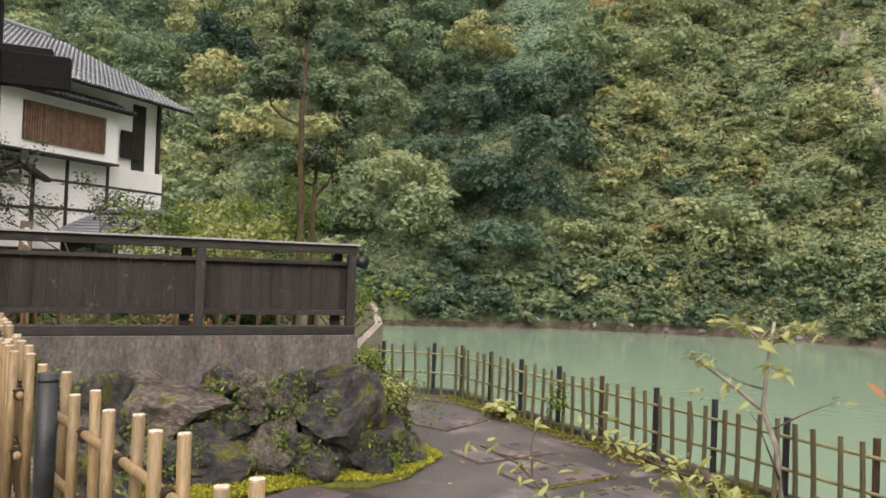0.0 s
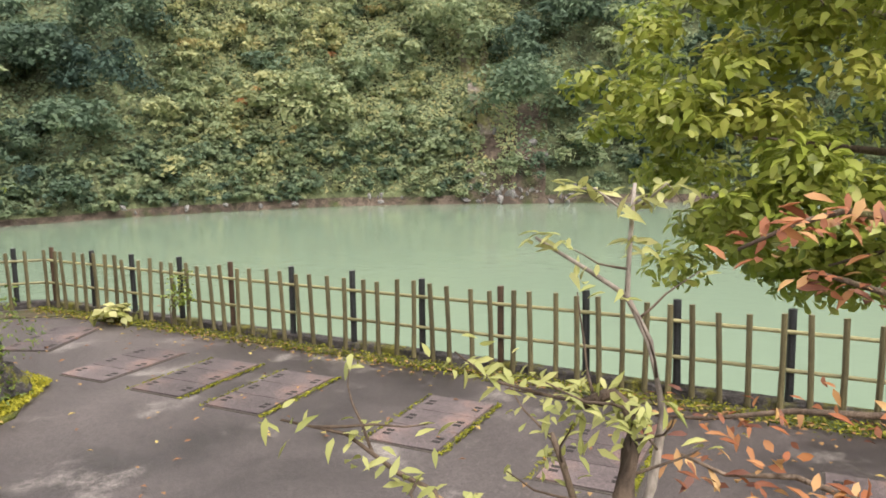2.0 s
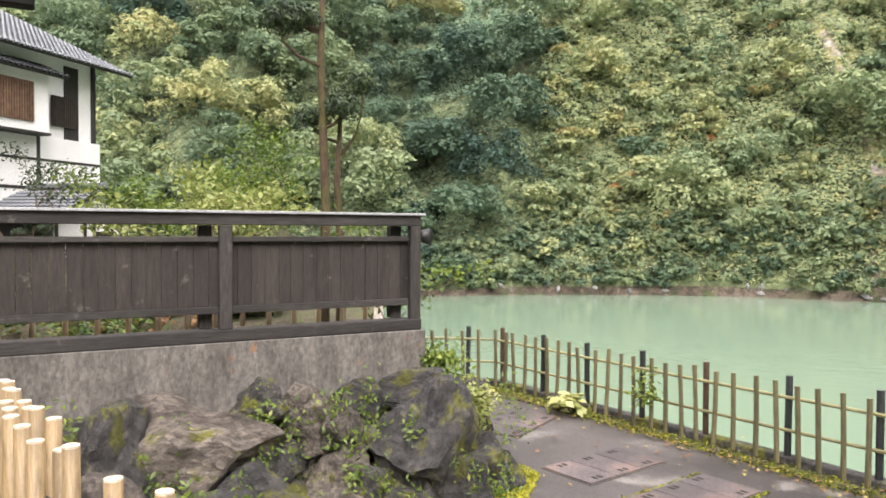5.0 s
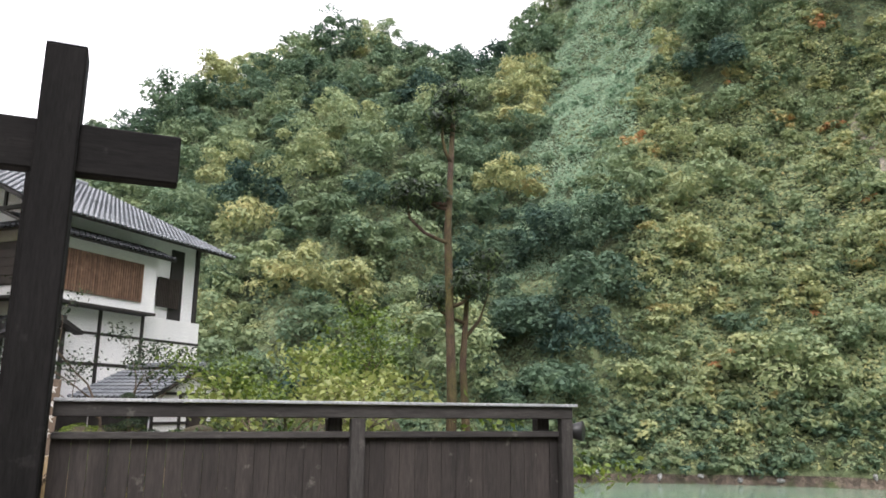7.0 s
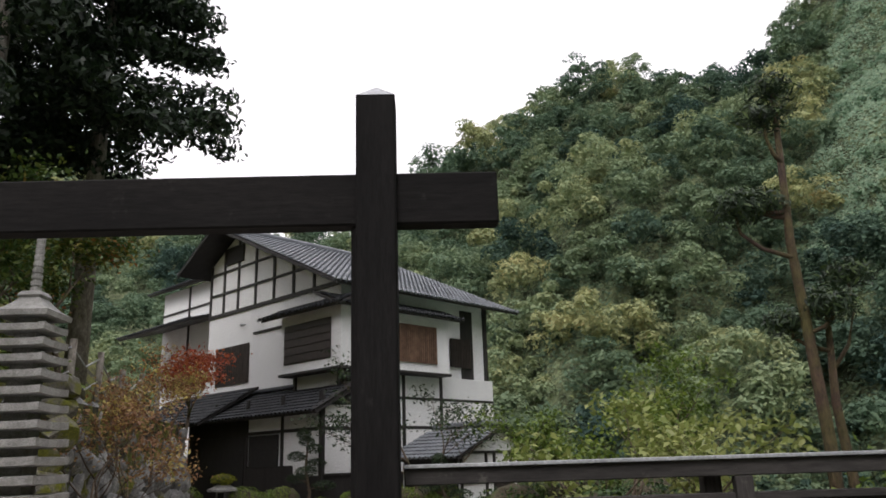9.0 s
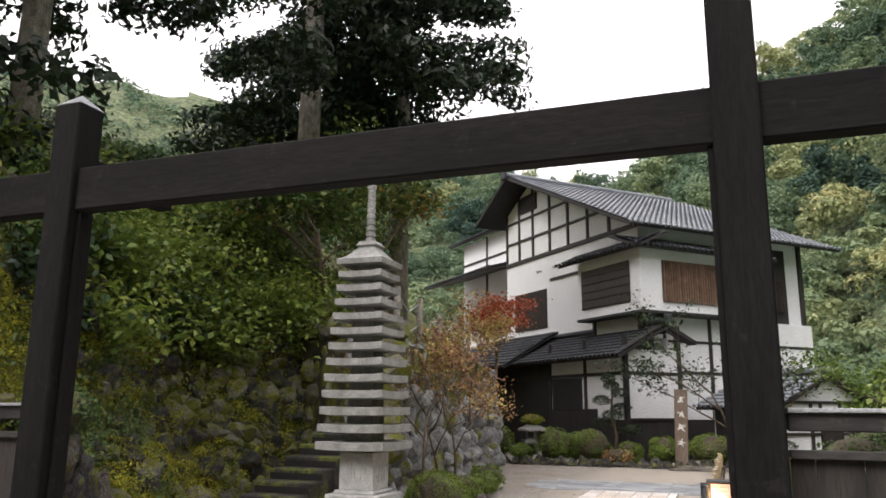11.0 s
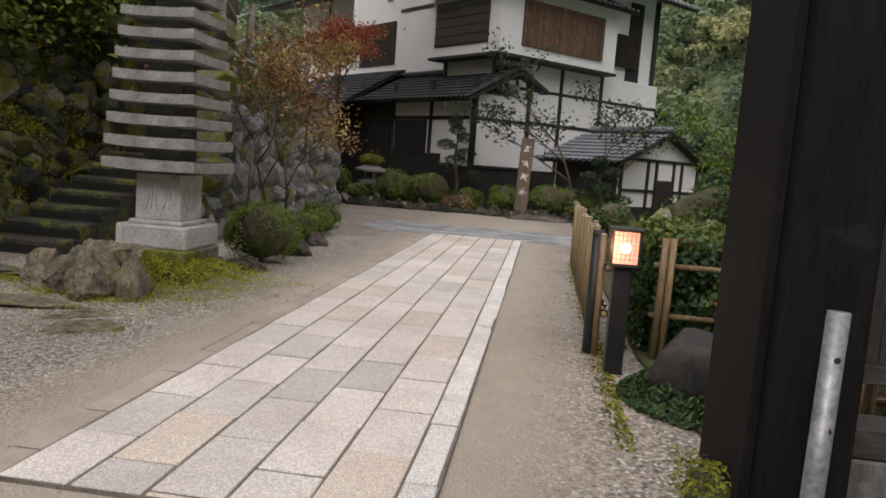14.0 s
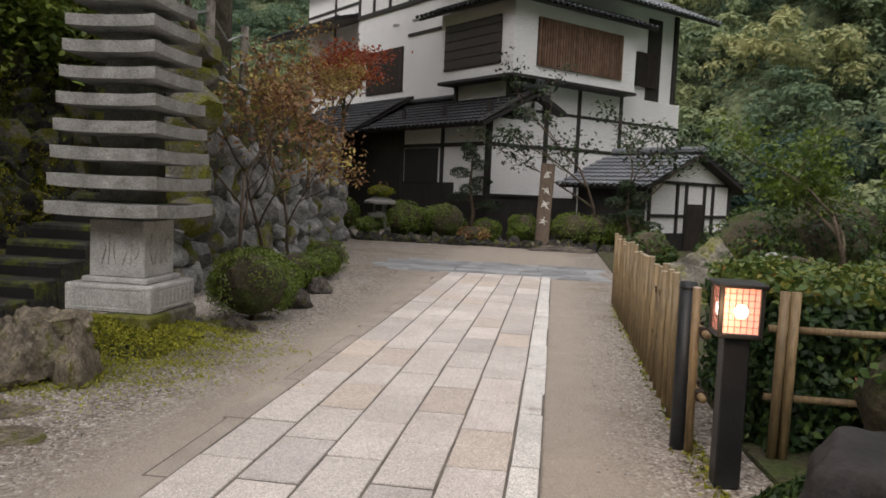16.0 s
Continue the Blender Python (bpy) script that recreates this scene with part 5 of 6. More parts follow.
    rr = random.Random(seed)
    part("trunk", tube([(0, 0, 0), (0.08, 0.03, h * 0.3), (-0.06, 0, h * 0.6), (0.02, 0.02, h * 0.95)], [0.08, 0.06, 0.045, 0.02], 8), "bark", t, smooth=True)
    for k in range(8):
        zz = h * (0.38 + 0.09 * k)
        a = k * 2.4
        reach = 0.55 * (1 - k / 11)
        c = (math.cos(a) * reach, math.sin(a) * reach, zz)
        br = part("branch", tube([(0, 0, zz - 0.12), c], [0.025, 0.015], 6), "bark", t)
        pp, nn = ball_points(520, c, (0.42 - k * 0.025, 0.42 - k * 0.025, 0.17), 0.7, 0.5)
        part("needle_pad", leaves_mesh("needle_pad", pp, nn, 0.08, 0.5 + rng.normal(0, 0.2, len(pp)), "leaf_dark", 0.3, 0.6), None, br)
    return t


cloud_pine(-2.45, 21.0, 0.1, 2.6, "trained garden pine with rounded needle pads", 3)
cloud_pine(1.95, 19.6, 0.1, 1.7, "low trained pine with flat needle pads", 5)

bush(*bush_later, 0.42, 0.42, 0.32, "clipped round bush on the rocks beside the gate", n=4500, leaf=0.04, tint=0.5)

# the hedge behind the bamboo
def hedge(x0, y0, x1, y1, h, label, n=26000):
    b = thing("clipped_hedge", label, "hedge")
    f = rng.integers(0, 4, n)
    u, v = rng.uniform(0, 1, n), rng.uniform(0, 1, n)
    px, py, pz = x0 + (x1 - x0) * u, y0 + (y1 - y0) * v, np.full(n, h) + rng.normal(0, 0.035, n)
    nr = np.tile([0, 0, 1.0], (n, 1))
    s = f == 1
    px[s], pz[s] = x0 + rng.normal(0, 0.05, s.sum()), h * u[s]
    nr[s] = [-1, 0, 0.3]
    s = f >= 2
    py[s], pz[s] = y0 + rng.normal(0, 0.05, s.sum()), h * v[s]
    nr[s] = [0, -1, 0.3]
    # top leaves yellowing, and lightened as if lit from above; sides tinted darker
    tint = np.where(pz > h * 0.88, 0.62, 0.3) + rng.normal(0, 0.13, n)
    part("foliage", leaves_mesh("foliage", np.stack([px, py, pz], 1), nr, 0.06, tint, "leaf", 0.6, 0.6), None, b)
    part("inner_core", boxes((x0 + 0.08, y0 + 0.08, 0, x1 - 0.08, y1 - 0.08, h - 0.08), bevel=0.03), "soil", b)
    return b


hedge(1.3, 3.5, 4.2, 5.0, 1.02, "dense clipped hedge with yellowing tips and a painted-light top behind bamboo")

# stone lantern and sign before the house
def stone_lantern(x, y, s, label):
    t = place(thing("stone_lantern", label, "lantern", "stone lanterns"), pose(x, y, 0.05) @ Matrix.Scale(s, 4))
    part("legs", join(*[tube([(sx * 0.34, sy * 0.34, 0), (sx * 0.3, sy * 0.3, 0.35), (sx * 0.16, sy * 0.16, 0.62)], [0.1, 0.1, 0.12], 8) for sx in (-1, 1) for sy in (-1, 1)]), "granite", t, smooth=True)
    part("platform", tube([(0, 0, 0.62), (0, 0, 0.74)], [0.36, 0.4], 6), "granite", t)
    part("fire_box", tube([(0, 0, 0.74), (0, 0, 1.05)], [0.22, 0.22], 6), "granite", t)
    part("window_opening", boxes((-0.1, -0.23, 0.8, 0.1, -0.18, 1.0), bevel=0.005), "hole_shade", t)
    part("cap", tube([(0, 0, 1.03), (0, 0, 1.1), (0, 0, 1.2), (0, 0, 1.28)], [0.5, 0.5, 0.28, 0.12], 24), "granite", t)
    return t


stone_lantern(-5.0, 20.3, 0.95, "squat stone lantern with curved legs and mossy cap")
bush(-5.0, 20.3, 1.2, 0.4, 0.4, 0.2, "cushion of green moss on the lantern's cap", "mosstuft", 1500, 0.06, 0.4, 0.1, "moss_cushion", "")
stone_lantern(3.0, 9.6, 0.62, "small weathered stone lantern behind the hedge")
place(solo("garden_rock", LIGHTS[2], None, "large mossy boulder behind the hedge", "rock"), pose(2.4, 10.5, 0.35, 0, 0, 40) @ Matrix.Diagonal((1.3, 1.1, 1.15, 1)))
sign = place(thing("name_board", "upright weathered wooden board with white brush writing", "sign"), pose(-0.32, 19.9, 0.0, 0, 2.0, 10))
part("board", boxes((-0.19, -0.05, 0, 0.19, 0.05, 2.35), bevel=0.015), "signwood", sign)
rs = random.Random(4)
for k in range(4):
    zc = 2.05 - k * 0.42
    st = []
    for j in range(5):
        st.append(tube([(rs.uniform(-0.12, 0.0), -0.053, zc + rs.uniform(-0.12, 0.12)), (rs.uniform(-0.03, 0.03), -0.055, zc + rs.uniform(-0.08, 0.08)), (rs.uniform(0.0, 0.12), -0.053, zc + rs.uniform(-0.14, 0.1))], [0.014, 0.02, 0.01], 5))
    part("brush_mark", join(*st), "ink", sign)
place(solo("flat_stone", BROWNS[1], None, "low flat stone before the name board", "stone"), pose(0.15, 19.3, 0.03, 0, 0, 0) @ Matrix.Diagonal((1.5, 0.6, 0.2, 1)))


# ---- the inn ----
house = place(thing("inn_house", "two-storey white-plastered inn with dark timbers and tiled roofs", "house"), pose(-1.48, 21.97, 0, 0, 0, 45))


def hpart(name, bm, material, label="", parent=None, smooth=False):
    return part(name, bm, material, parent or house, label, smooth)


def tiled(s0, s1, length, pitch=0.25, row=0.3, mat_name="tile"):
    """A tiled slope in its own plane: x along the eave, y up the slope, rolls and stepped courses."""
    nx = int((s1 - s0) / pitch * 4)
    ny = int(length / row)
    xs = np.linspace(s0, s1, nx + 1)
    wave = 0.022 * np.clip(np.cos((xs - s0) / pitch * 2 * np.pi), -0.3, 1)
    verts, faces = [], []
    for j in range(ny):
        for yy, dz in ((j * row, 0.045), ((j + 1) * row, 0.0)):
            verts += [(x, yy, w + dz) for x, w in zip(xs, wave)]
    m = nx + 1
    for j in range(2 * ny - 1):
        for k in range(nx):
            a = j * m + k
            faces.append((a, a + 1, a + m + 1, a + m))
    me = bpy.data.meshes.new("tiles")
    me.from_pydata(verts, [], faces)
    me.materials.append(M[mat_name])
    return me


def roof_slope(name, s0, s1, foot, head, mat_name, parent, turn=0.0, flip=1):
    """foot and head are (d, z) of the slope's lower and upper edge; turn puts the eave along another side."""
    run, rise = head[0] - foot[0], head[1] - foot[1]
    ln = math.hypot(run, rise)
    ang = math.degrees(math.atan2(rise, run))
    m = pose(0, 0, 0, 0, 0, turn) @ Matrix.Translation((0, foot[0], foot[1])) @ pose(0, 0, 0, ang, 0, 0)
    ob = part(name, tiled(s0, s1, ln, mat_name=mat_name), None, parent)
    ob.matrix_basis = m
    deck = part("deck", boxes((s0, 0.03, -0.13, s1, ln, -0.04), bevel=0.005), "housewood", ob)
    nose = []
    x = s0
    while x < s1:
        nose.append(tube([(x, -0.03, 0.03), (x, 0.05, 0.03)], 0.06, 8))
        x += 0.25
    part("eave_tiles", join(*nose), mat_name, ob)
    return ob


# walls
hpart("lower_wall", boxes((-0.8, 0.0, 1.4, 1.55, 9.0, 3.74), bevel=0.01), "plaster")
hpart("lower_wall", boxes((1.56, 0.6, 1.4, 8.98, 9.0, 5.06), bevel=0.01), "plaster")
hpart("skirting", boxes((-0.78, 0.02, 0, 1.55, 9.0, 1.4), (1.56, 0.62, 0, 8.96, 9.0, 1.4), bevel=0.01), "housewood", "dark boarded skirting")
hpart("upper_wall", boxes((0.8, 1.0, 4.25, 9.0, 10.7, 8.35), bevel=0.01), "plaster")
bm = bmesh.new()
pr = [(1.0, 8.35), (10.7, 8.35), (10.7, 10.85), (8.6, 12.0), (1.0, 8.45)]
fa_, fb_ = [bm.verts.new((0.8, d, z)) for d, z in pr], [bm.verts.new((9.0, d, z)) for d, z in pr]
bm.faces.new(fa_)
bm.faces.new(fb_[::-1])
for k in range(5):
    bm.faces.new((fa_[k], fb_[k], fb_[(k + 1) % 5], fa_[(k + 1) % 5]))
bmesh.ops.recalc_face_normals(bm, faces=bm.faces[:])
hpart("gable_wall", bm, "plaster")
hpart("under_bay_wall", boxes((0.5, 0.72, 4.25, 5.6, 3.4, 5.06), bevel=0.01), "plaster_shaded")
bay = hpart("bay", boxes((0.0, 0.0, 5.1, 5.6, 3.7, 7.35), bevel=0.01), "plaster", "projecting white upper bay")
hpart("sill_band", boxes((-0.08, -0.08, 5.02, 5.65, 3.75, 5.12), bevel=0.01), "housewood", "", bay)
# bay windows
win = hpart("lattice_window", boxes((0.95, -0.03, 5.45, 4.87, -0.005, 6.93), bevel=0.004), "lattice_dark", "wide window with brown wooden slats", bay)
lat = []
for k in range(34):
    x = 0.99 + k * 0.1145
    part("slat", boxes((x, -0.075, 5.45, x + 0.07, -0.032, 6.93), bevel=0), "lattice", win)
side_win = hpart("shutter_window", boxes((-0.035, 0.55, 5.45, -0.005, 3.45, 6.95), bevel=0.004), "lattice_dark", "dark shuttered side window", bay)
for k in range(5):
    part("slat", boxes((-0.06, 0.55, 5.5 + k * 0.3, -0.036, 3.45, 5.53 + k * 0.3), bevel=0), "lattice_dark", side_win)
w2 = hpart("shutter_window", boxes((0.76, 7.2, 5.2, 0.795, 9.9, 6.9), bevel=0.004), "lattice_dark", "dark shuttered side window")
for k in range(14):
    part("slat", boxes((0.735, 7.25 + k * 0.19, 5.2, 0.758, 7.31 + k * 0.19, 6.9), bevel=0), "lattice_dark", w2)
w3 = hpart("dark_strip", boxes((7.4, 0.94, 4.4, 8.15, 0.995, 8.1), bevel=0.004), "housewood", "tall dark window strip")
w4 = hpart("lattice_panel", boxes((6.66, 0.86, 5.58, 7.9, 0.935, 6.8), bevel=0.004), "lattice_dark")
for k in range(12):
    part("slat", boxes((6.68 + k * 0.102, 0.82, 5.58, 6.74 + k * 0.102, 0.858, 6.8), bevel=0), "lattice_dark", w4)
# timbers
hpart("corner_post", boxes((8.9, 0.9, 0, 9.1, 1.1, 8.4), bevel=0.01), "housewood")
hpart("post", boxes((1.42, -0.03, 0, 1.6, 0.12, 4.6), bevel=0.005), "housewood")
for x in (3.5, 5.6):
    hpart("post", boxes((x, 0.57, 1.4, x + 0.16, 0.65, 5.04), bevel=0.005), "housewood")
hpart("post", boxes((-0.84, -0.03, 0, -0.68, 0.12, 4.2), bevel=0.005), "housewood")
hpart("band", boxes((1.6, 0.575, 2.98, 9.0, 0.62, 3.1), bevel=0.004), "housewood")
hpart("band", boxes((1.6, 0.575, 4.1, 9.0, 0.62, 4.2), bevel=0.004), "housewood")
hpart("band", boxes((-0.83, -0.025, 2.88, 1.42, 0.02, 3.0), bevel=0.004), "housewood")
hpart("band", boxes((-0.83, -0.035, 1.38, 1.42, 0.02, 1.46), bevel=0.004), "housewood")
hpart("band", boxes((-0.84, 0.2, 2.88, -0.78, 9.0, 3.0), bevel=0.004), "housewood")
for d in (2.2, 4.5, 6.8):
    hpart("post", boxes((-0.84, d, 0, -0.77, d + 0.16, 4.2), bevel=0.005), "housewood")
# boards cover the plaster: dark timber, and porch shade put into its colour
hpart("lower_shade_boards", boxes((-0.83, 1.6, 0, -0.81, 9.0, 1.75), (-0.83, 4.5, 1.75, -0.81, 9.0, 3.6), bevel=0.002), "housewood", "dark boarding with painted shade under the porch")
hpart("lower_window", boxes((-0.85, 2.5, 1.7, -0.79, 4.4, 2.85), bevel=0.004), "hole_shade", "dark lower window")
# flat dark sheet on the wall in place of the shaded entrance
hpart("entrance", boxes((-0.86, 4.7, 0.0, -0.79, 8.6, 2.85), bevel=0.004), "hole_shade", "entrance recess as a flat sheet of painted shade")
for d in (0.6, 3.3):
    hpart("post", boxes((0.42, d, 4.25, 0.52, d + 0.15, 5.05), bevel=0.004), "housewood")
for x in (0.45, 1.5, 3.6):
    hpart("post", boxes((x, 0.62, 4.25, x + 0.15, 0.72, 5.05), bevel=0.004), "housewood")
# gable timber grid
def roof_z(d):
    return 8.45 + (d - 1.0) * (12.0 - 8.45) / 7.6 if d < 8.6 else 12.0 - (d - 8.6) * 0.55


hpart("band", boxes((0.73, 1.0, 8.36, 0.8, 10.7, 8.52), bevel=0.004), "housewood")
hpart("band", boxes((0.74, 3.1, 9.38, 0.8, 10.7, 9.48), bevel=0.004), "housewood")
hpart("band", boxes((0.74, 5.3, 10.38, 0.8, 10.7, 10.48), bevel=0.004), "housewood")
hpart("band", boxes((0.74, 1.0, 7.2, 0.8, 6.9, 7.3), bevel=0.004), "housewood")
for d in (2.6, 4.0, 5.4, 6.8, 8.2, 9.4, 10.55):
    hpart("stud", boxes((0.735, d, 8.5, 0.8, d + 0.13, roof_z(d) - 0.05), bevel=0.004), "housewood")
hpart("gable_vent", boxes((0.72, 7.9, 10.7, 0.79, 9.3, 11.5), bevel=0.004), "hole_shade", "dark louvred vent under the ridge")
for d in (6.3, 7.6):
    hpart("floodlight", tube([(0.8, d, 7.75), (0.62, d, 7.7), (0.56, d, 7.68)], [0.03, 0.06, 0.07], 10), "cap", "small white lamp on the gable")
# roofs
mr = roof_slope("main_roof", -0.45, 10.1, (-0.2, 8.15), (8.6, 12.25), "tile", house)
back = roof_slope("rear_roof", -10.1, 0.45, (-11.7, 10.55), (-8.6, 12.25), "tile", house, 180)
hpart("ridge_tiles", join(tube([(-0.5, 8.6, 12.3), (9.3, 8.6, 12.3)], 0.14, 10), boxes((-0.5, 8.5, 12.1, 9.3, 8.7, 12.35), bevel=0.02)), "tile")
hpart("ridge_end", boxes((-0.62, 8.42, 12.05, -0.45, 8.78, 12.6), bevel=0.04), "tile_dark")
bm = bmesh.new()
q = [bm.verts.new(v) for v in ((-0.42, -0.25, 7.98), (-0.42, 8.6, 12.08), (-0.42, 8.6, 12.25), (-0.42, -0.25, 8.15), (-0.36, -0.25, 7.98), (-0.36, 8.6, 12.08), (-0.36, 8.6, 12.25), (-0.36, -0.25, 8.15))]
for fidx in ((0, 1, 2, 3), (4, 7, 6, 5), (0, 4, 5, 1), (3, 2, 6, 7), (0, 3, 7, 4), (1, 5, 6, 2)):
    bm.faces.new([q[k] for k in fidx])
hpart("barge_board", bm, "housewood")
bm = bmesh.new()
q = [bm.verts.new(v) for v in ((-0.42, 8.6, 12.08), (-0.42, 11.7, 10.38), (-0.42, 11.7, 10.55), (-0.42, 8.6, 12.25), (-0.36, 8.6, 12.08), (-0.36, 11.7, 10.38), (-0.36, 11.7, 10.55), (-0.36, 8.6, 12.25))]
for fidx in ((0, 1, 2, 3), (4, 7, 6, 5), (0, 4, 5, 1), (3, 2, 6, 7), (0, 3, 7, 4), (1, 5, 6, 2)):
    bm.faces.new([q[k] for k in fidx])
hpart("barge_board", bm, "housewood")
roof_slope("bay_roof", -0.55, 6.1, (-0.55, 7.3), (1.0, 7.95), "tile_dark", house)
roof_slope("bay_side_roof", -4.4, 0.55, (-0.55, 7.3), (0.8, 7.95), "tile_dark", house, -90)
roof_slope("porch_roof", -10.0, 0.45, (-1.45, 3.5), (0.75, 4.62), "tile_dark", house, -90)
roof_slope("entrance_roof", -13.0, -6.4, (-1.95, 3.42), (0.78, 5.0), "tile_dark", house, -90)
hpart("porch_ridge", join(tube([(0.7, -0.5, 4.72), (0.7, 9.5, 4.72)], 0.1, 8), boxes((0.55, -0.58, 4.55, 0.85, -0.42, 4.95), bevel=0.04)), "tile_dark")
bm = bmesh.new()
q = [bm.verts.new((x, d, z)) for d in (-0.4, 0.0) for x, z in ((-1.4, 3.42), (0.7, 4.5), (2.0, 3.95), (2.0, 4.08), (0.7, 4.68), (-1.4, 3.55))]
bm.faces.new((q[0], q[1], q[4], q[5]))
bm.faces.new((q[1], q[2], q[3], q[4]))
bm.faces.new((q[7], q[6], q[11], q[10]))
bm.faces.new((q[8], q[7], q[10], q[9]))
for a, b in ((0, 1), (1, 2), (2, 3), (3, 4), (4, 5), (5, 0)):
    bm.faces.new((q[a], q[a + 6], q[b + 6], q[b]))
bmesh.ops.recalc_face_normals(bm, faces=bm.faces[:])
hpart("porch_barge", bm, "housewood")
hpart("porch_side_roof", boxes((0.7, -0.4, 4.3, 0.75, 0.6, 4.4), bevel=0), "housewood")
bm = bmesh.new()
q = [bm.verts.new(v) for v in ((-1.2, -0.02, 3.4), (0.7, -0.02, 4.45), (1.9, -0.02, 3.9), (1.9, 0.03, 3.9), (0.7, 0.03, 4.45), (-1.2, 0.03, 3.4))]
bm.faces.new(q)
hpart("porch_gable", bm, "plaster")
# wing on the far side
hpart("wing", boxes((2.6, 10.7, 0, 8, 19, 11.2), bevel=0.01), "plaster")
hpart("wing_band", boxes((2.55, 10.7, 9.9, 2.6, 19, 10.02), (2.55, 13.0, 5, 2.6, 13.15, 11.2), (2.55, 16.0, 5, 2.6, 16.15, 11.2), bevel=0.003), "housewood")
roof_slope("wing_roof", -19.6, -10.9, (1.9, 11.2), (5.0, 12.6), "tile_dark", house, -90)
roof_slope("wing_lower_roof", -19, -11.2, (0.1, 8.5), (2.6, 9.2), "tile_dark", house, -90)

# annex
annex = place(thing("annex_building", "low white outbuilding with dark timbers and tiled gable roof", "house"), pose(2.56, 20.5, 0, 0, 0, 45))
bm = bmesh.new()
outline = [(0, 0.0), (3.82, 0.0), (3.82, 2.0), (1.91, 2.78), (0, 2.0)]
fa_, fb_ = [bm.verts.new((x, 0, z)) for x, z in outline], [bm.verts.new((x, 2.7, z)) for x, z in outline]
bm.faces.new(fa_)
bm.faces.new(fb_[::-1])
for k in range(5):
    bm.faces.new((fa_[k], fb_[k], fb_[(k + 1) % 5], fa_[(k + 1) % 5]))
bmesh.ops.recalc_face_normals(bm, faces=bm.faces[:])
part("wall", bm, "plaster", annex)
part("skirting", boxes((-0.02, -0.03, 0.0, 3.84, -0.003, 0.55), (-0.03, -0.03, 0, -0.003, 2.7, 0.75), bevel=0.005), "housewood", annex)
for x in (-0.04, 1.2, 1.62, 2.5, 2.92, 3.76):
    part("post", boxes((x, -0.06, 0.0, x + 0.1, -0.004, 2.0), bevel=0.004), "housewood", annex)
for zz in (1.0, 1.95):
    part("band", boxes((0, -0.05, zz, 3.82, -0.004, zz + 0.09), bevel=0.004), "housewood", annex)
part("door", boxes((1.72, -0.055, 0.0, 2.5, -0.006, 1.4), bevel=0.004), "lattice_dark", annex)
part("boarding", boxes((-0.06, 0.1, 0.75, -0.004, 2.6, 1.9), bevel=0.003), "housewood", annex)
roof_slope("roof", -3.0, 0.35, (-0.55, 1.85), (1.91, 2.92), "tile", annex, -90)
roof_slope("rear_roof", -0.35, 3.0, (-4.37, 1.85), (-1.91, 2.92), "tile", annex, 90)
part("ridge", tube([(1.91, -0.38, 2.98), (1.91, 3.0, 2.98)], 0.11, 8), "tile", annex)

# ---- dry stone wall beyond the pagoda ----
dry = thing("dry_stone_wall", "grey dry stone wall of rough upright stones", "stone wall")
WA, WB = Vector((-4.7, 7.6, 0)), Vector((-5.75, 18.7, 0))
wd = (WB - WA).normalized()
solo("wall_core", prism([(WA.x - 0.15, WA.y), (WB.x - 0.15, WB.y), (WB.x - 8, WB.y + 3), (-14, 12), (-7.4, 9.3)], -0.2, 3.0), "soil_dark", "earth bank held by the stone wall", "ground", kind="structure")
def laid(a, b, lean, top, cell, seed, choose):
    """Rough stones in uneven courses along a line in plan, the face leaning back."""
    rr = random.Random(seed)
    ln, way = (b - a).length, (b - a).normalized()
    back = Vector((-way.y, way.x, 0))
    turn = math.degrees(math.atan2(way.y, way.x))
    z = 0.0
    while z < top:
        hgt = cell * rr.uniform(0.8, 1.25)
        x = rr.uniform(-0.2, 0.1)
        while x < ln:
            w = cell * rr.uniform(0.7, 1.35)
            zz = z + hgt / 2 + rr.uniform(-0.08, 0.08)
            q = a + way * (x + w / 2) + back * (lean * zz + rr.uniform(-0.03, 0.05))
            place(part("stone", choose(rr), None, dry), pose(q.x, q.y, zz, rr.uniform(-12, 12), rr.uniform(-35, 35), turn + rr.choice((0, 90, 180, 270)) + rr.uniform(-20, 20)) @ Matrix.Diagonal((w * 1.28, w * 1.28, hgt * 1.3, 1)))
            x += w
        z += hgt


laid(WA, WB, 0.16, 3.0, 0.42, 3, lambda rr: (GREY if rr.random() < 0.88 else MOSSY)[rr.randrange(8)])
laid(WB, WB + Vector((-3.2, 1.22, 0)), 0.1, 3.0, 0.45, 4, lambda rr: GREY[rr.randrange(8)])
laid(WA + Vector((-2.7, 1.7, 0)), WA, 0.1, 3.2, 0.42, 5, lambda rr: MOSSY[rr.randrange(8)])
# posts with ropes on the wall
tre = thing("rope_railing", "worn log posts with sagging white ropes on the wall", "railing")
px = []
for k in range(6):
    s = 0.12 + k * 0.16
    q = WA + (WB - WA) * s + Vector((-0.75, 0, 3.0))
    hh = 1.25 + r_.uniform(-0.1, 0.25)
    part("log_post", tube([q - Vector((0, 0, 0.4)), q + Vector((0.02, 0, hh))], [0.085, 0.075], 9), "bark_pale", tre, smooth=True)
    px.append(q + Vector((0, 0, hh)))
for a, b in zip(px, px[1:]):
    for dz in (0.15, 0.65):
        mid_ = (a + b) / 2 - Vector((0, 0, dz + 0.3))
        part("rope", tube([a - Vector((0, 0, dz)), (a * 0.6 + mid_ * 1.4) / 2 - Vector((0, 0, dz * 0.15)), mid_, (b * 0.6 + mid_ * 1.4) / 2 - Vector((0, 0, dz * 0.15)), b - Vector((0, 0, dz))][:1] + [mid_] + [b - Vector((0, 0, dz))], 0.02, 6), "cap", tre)

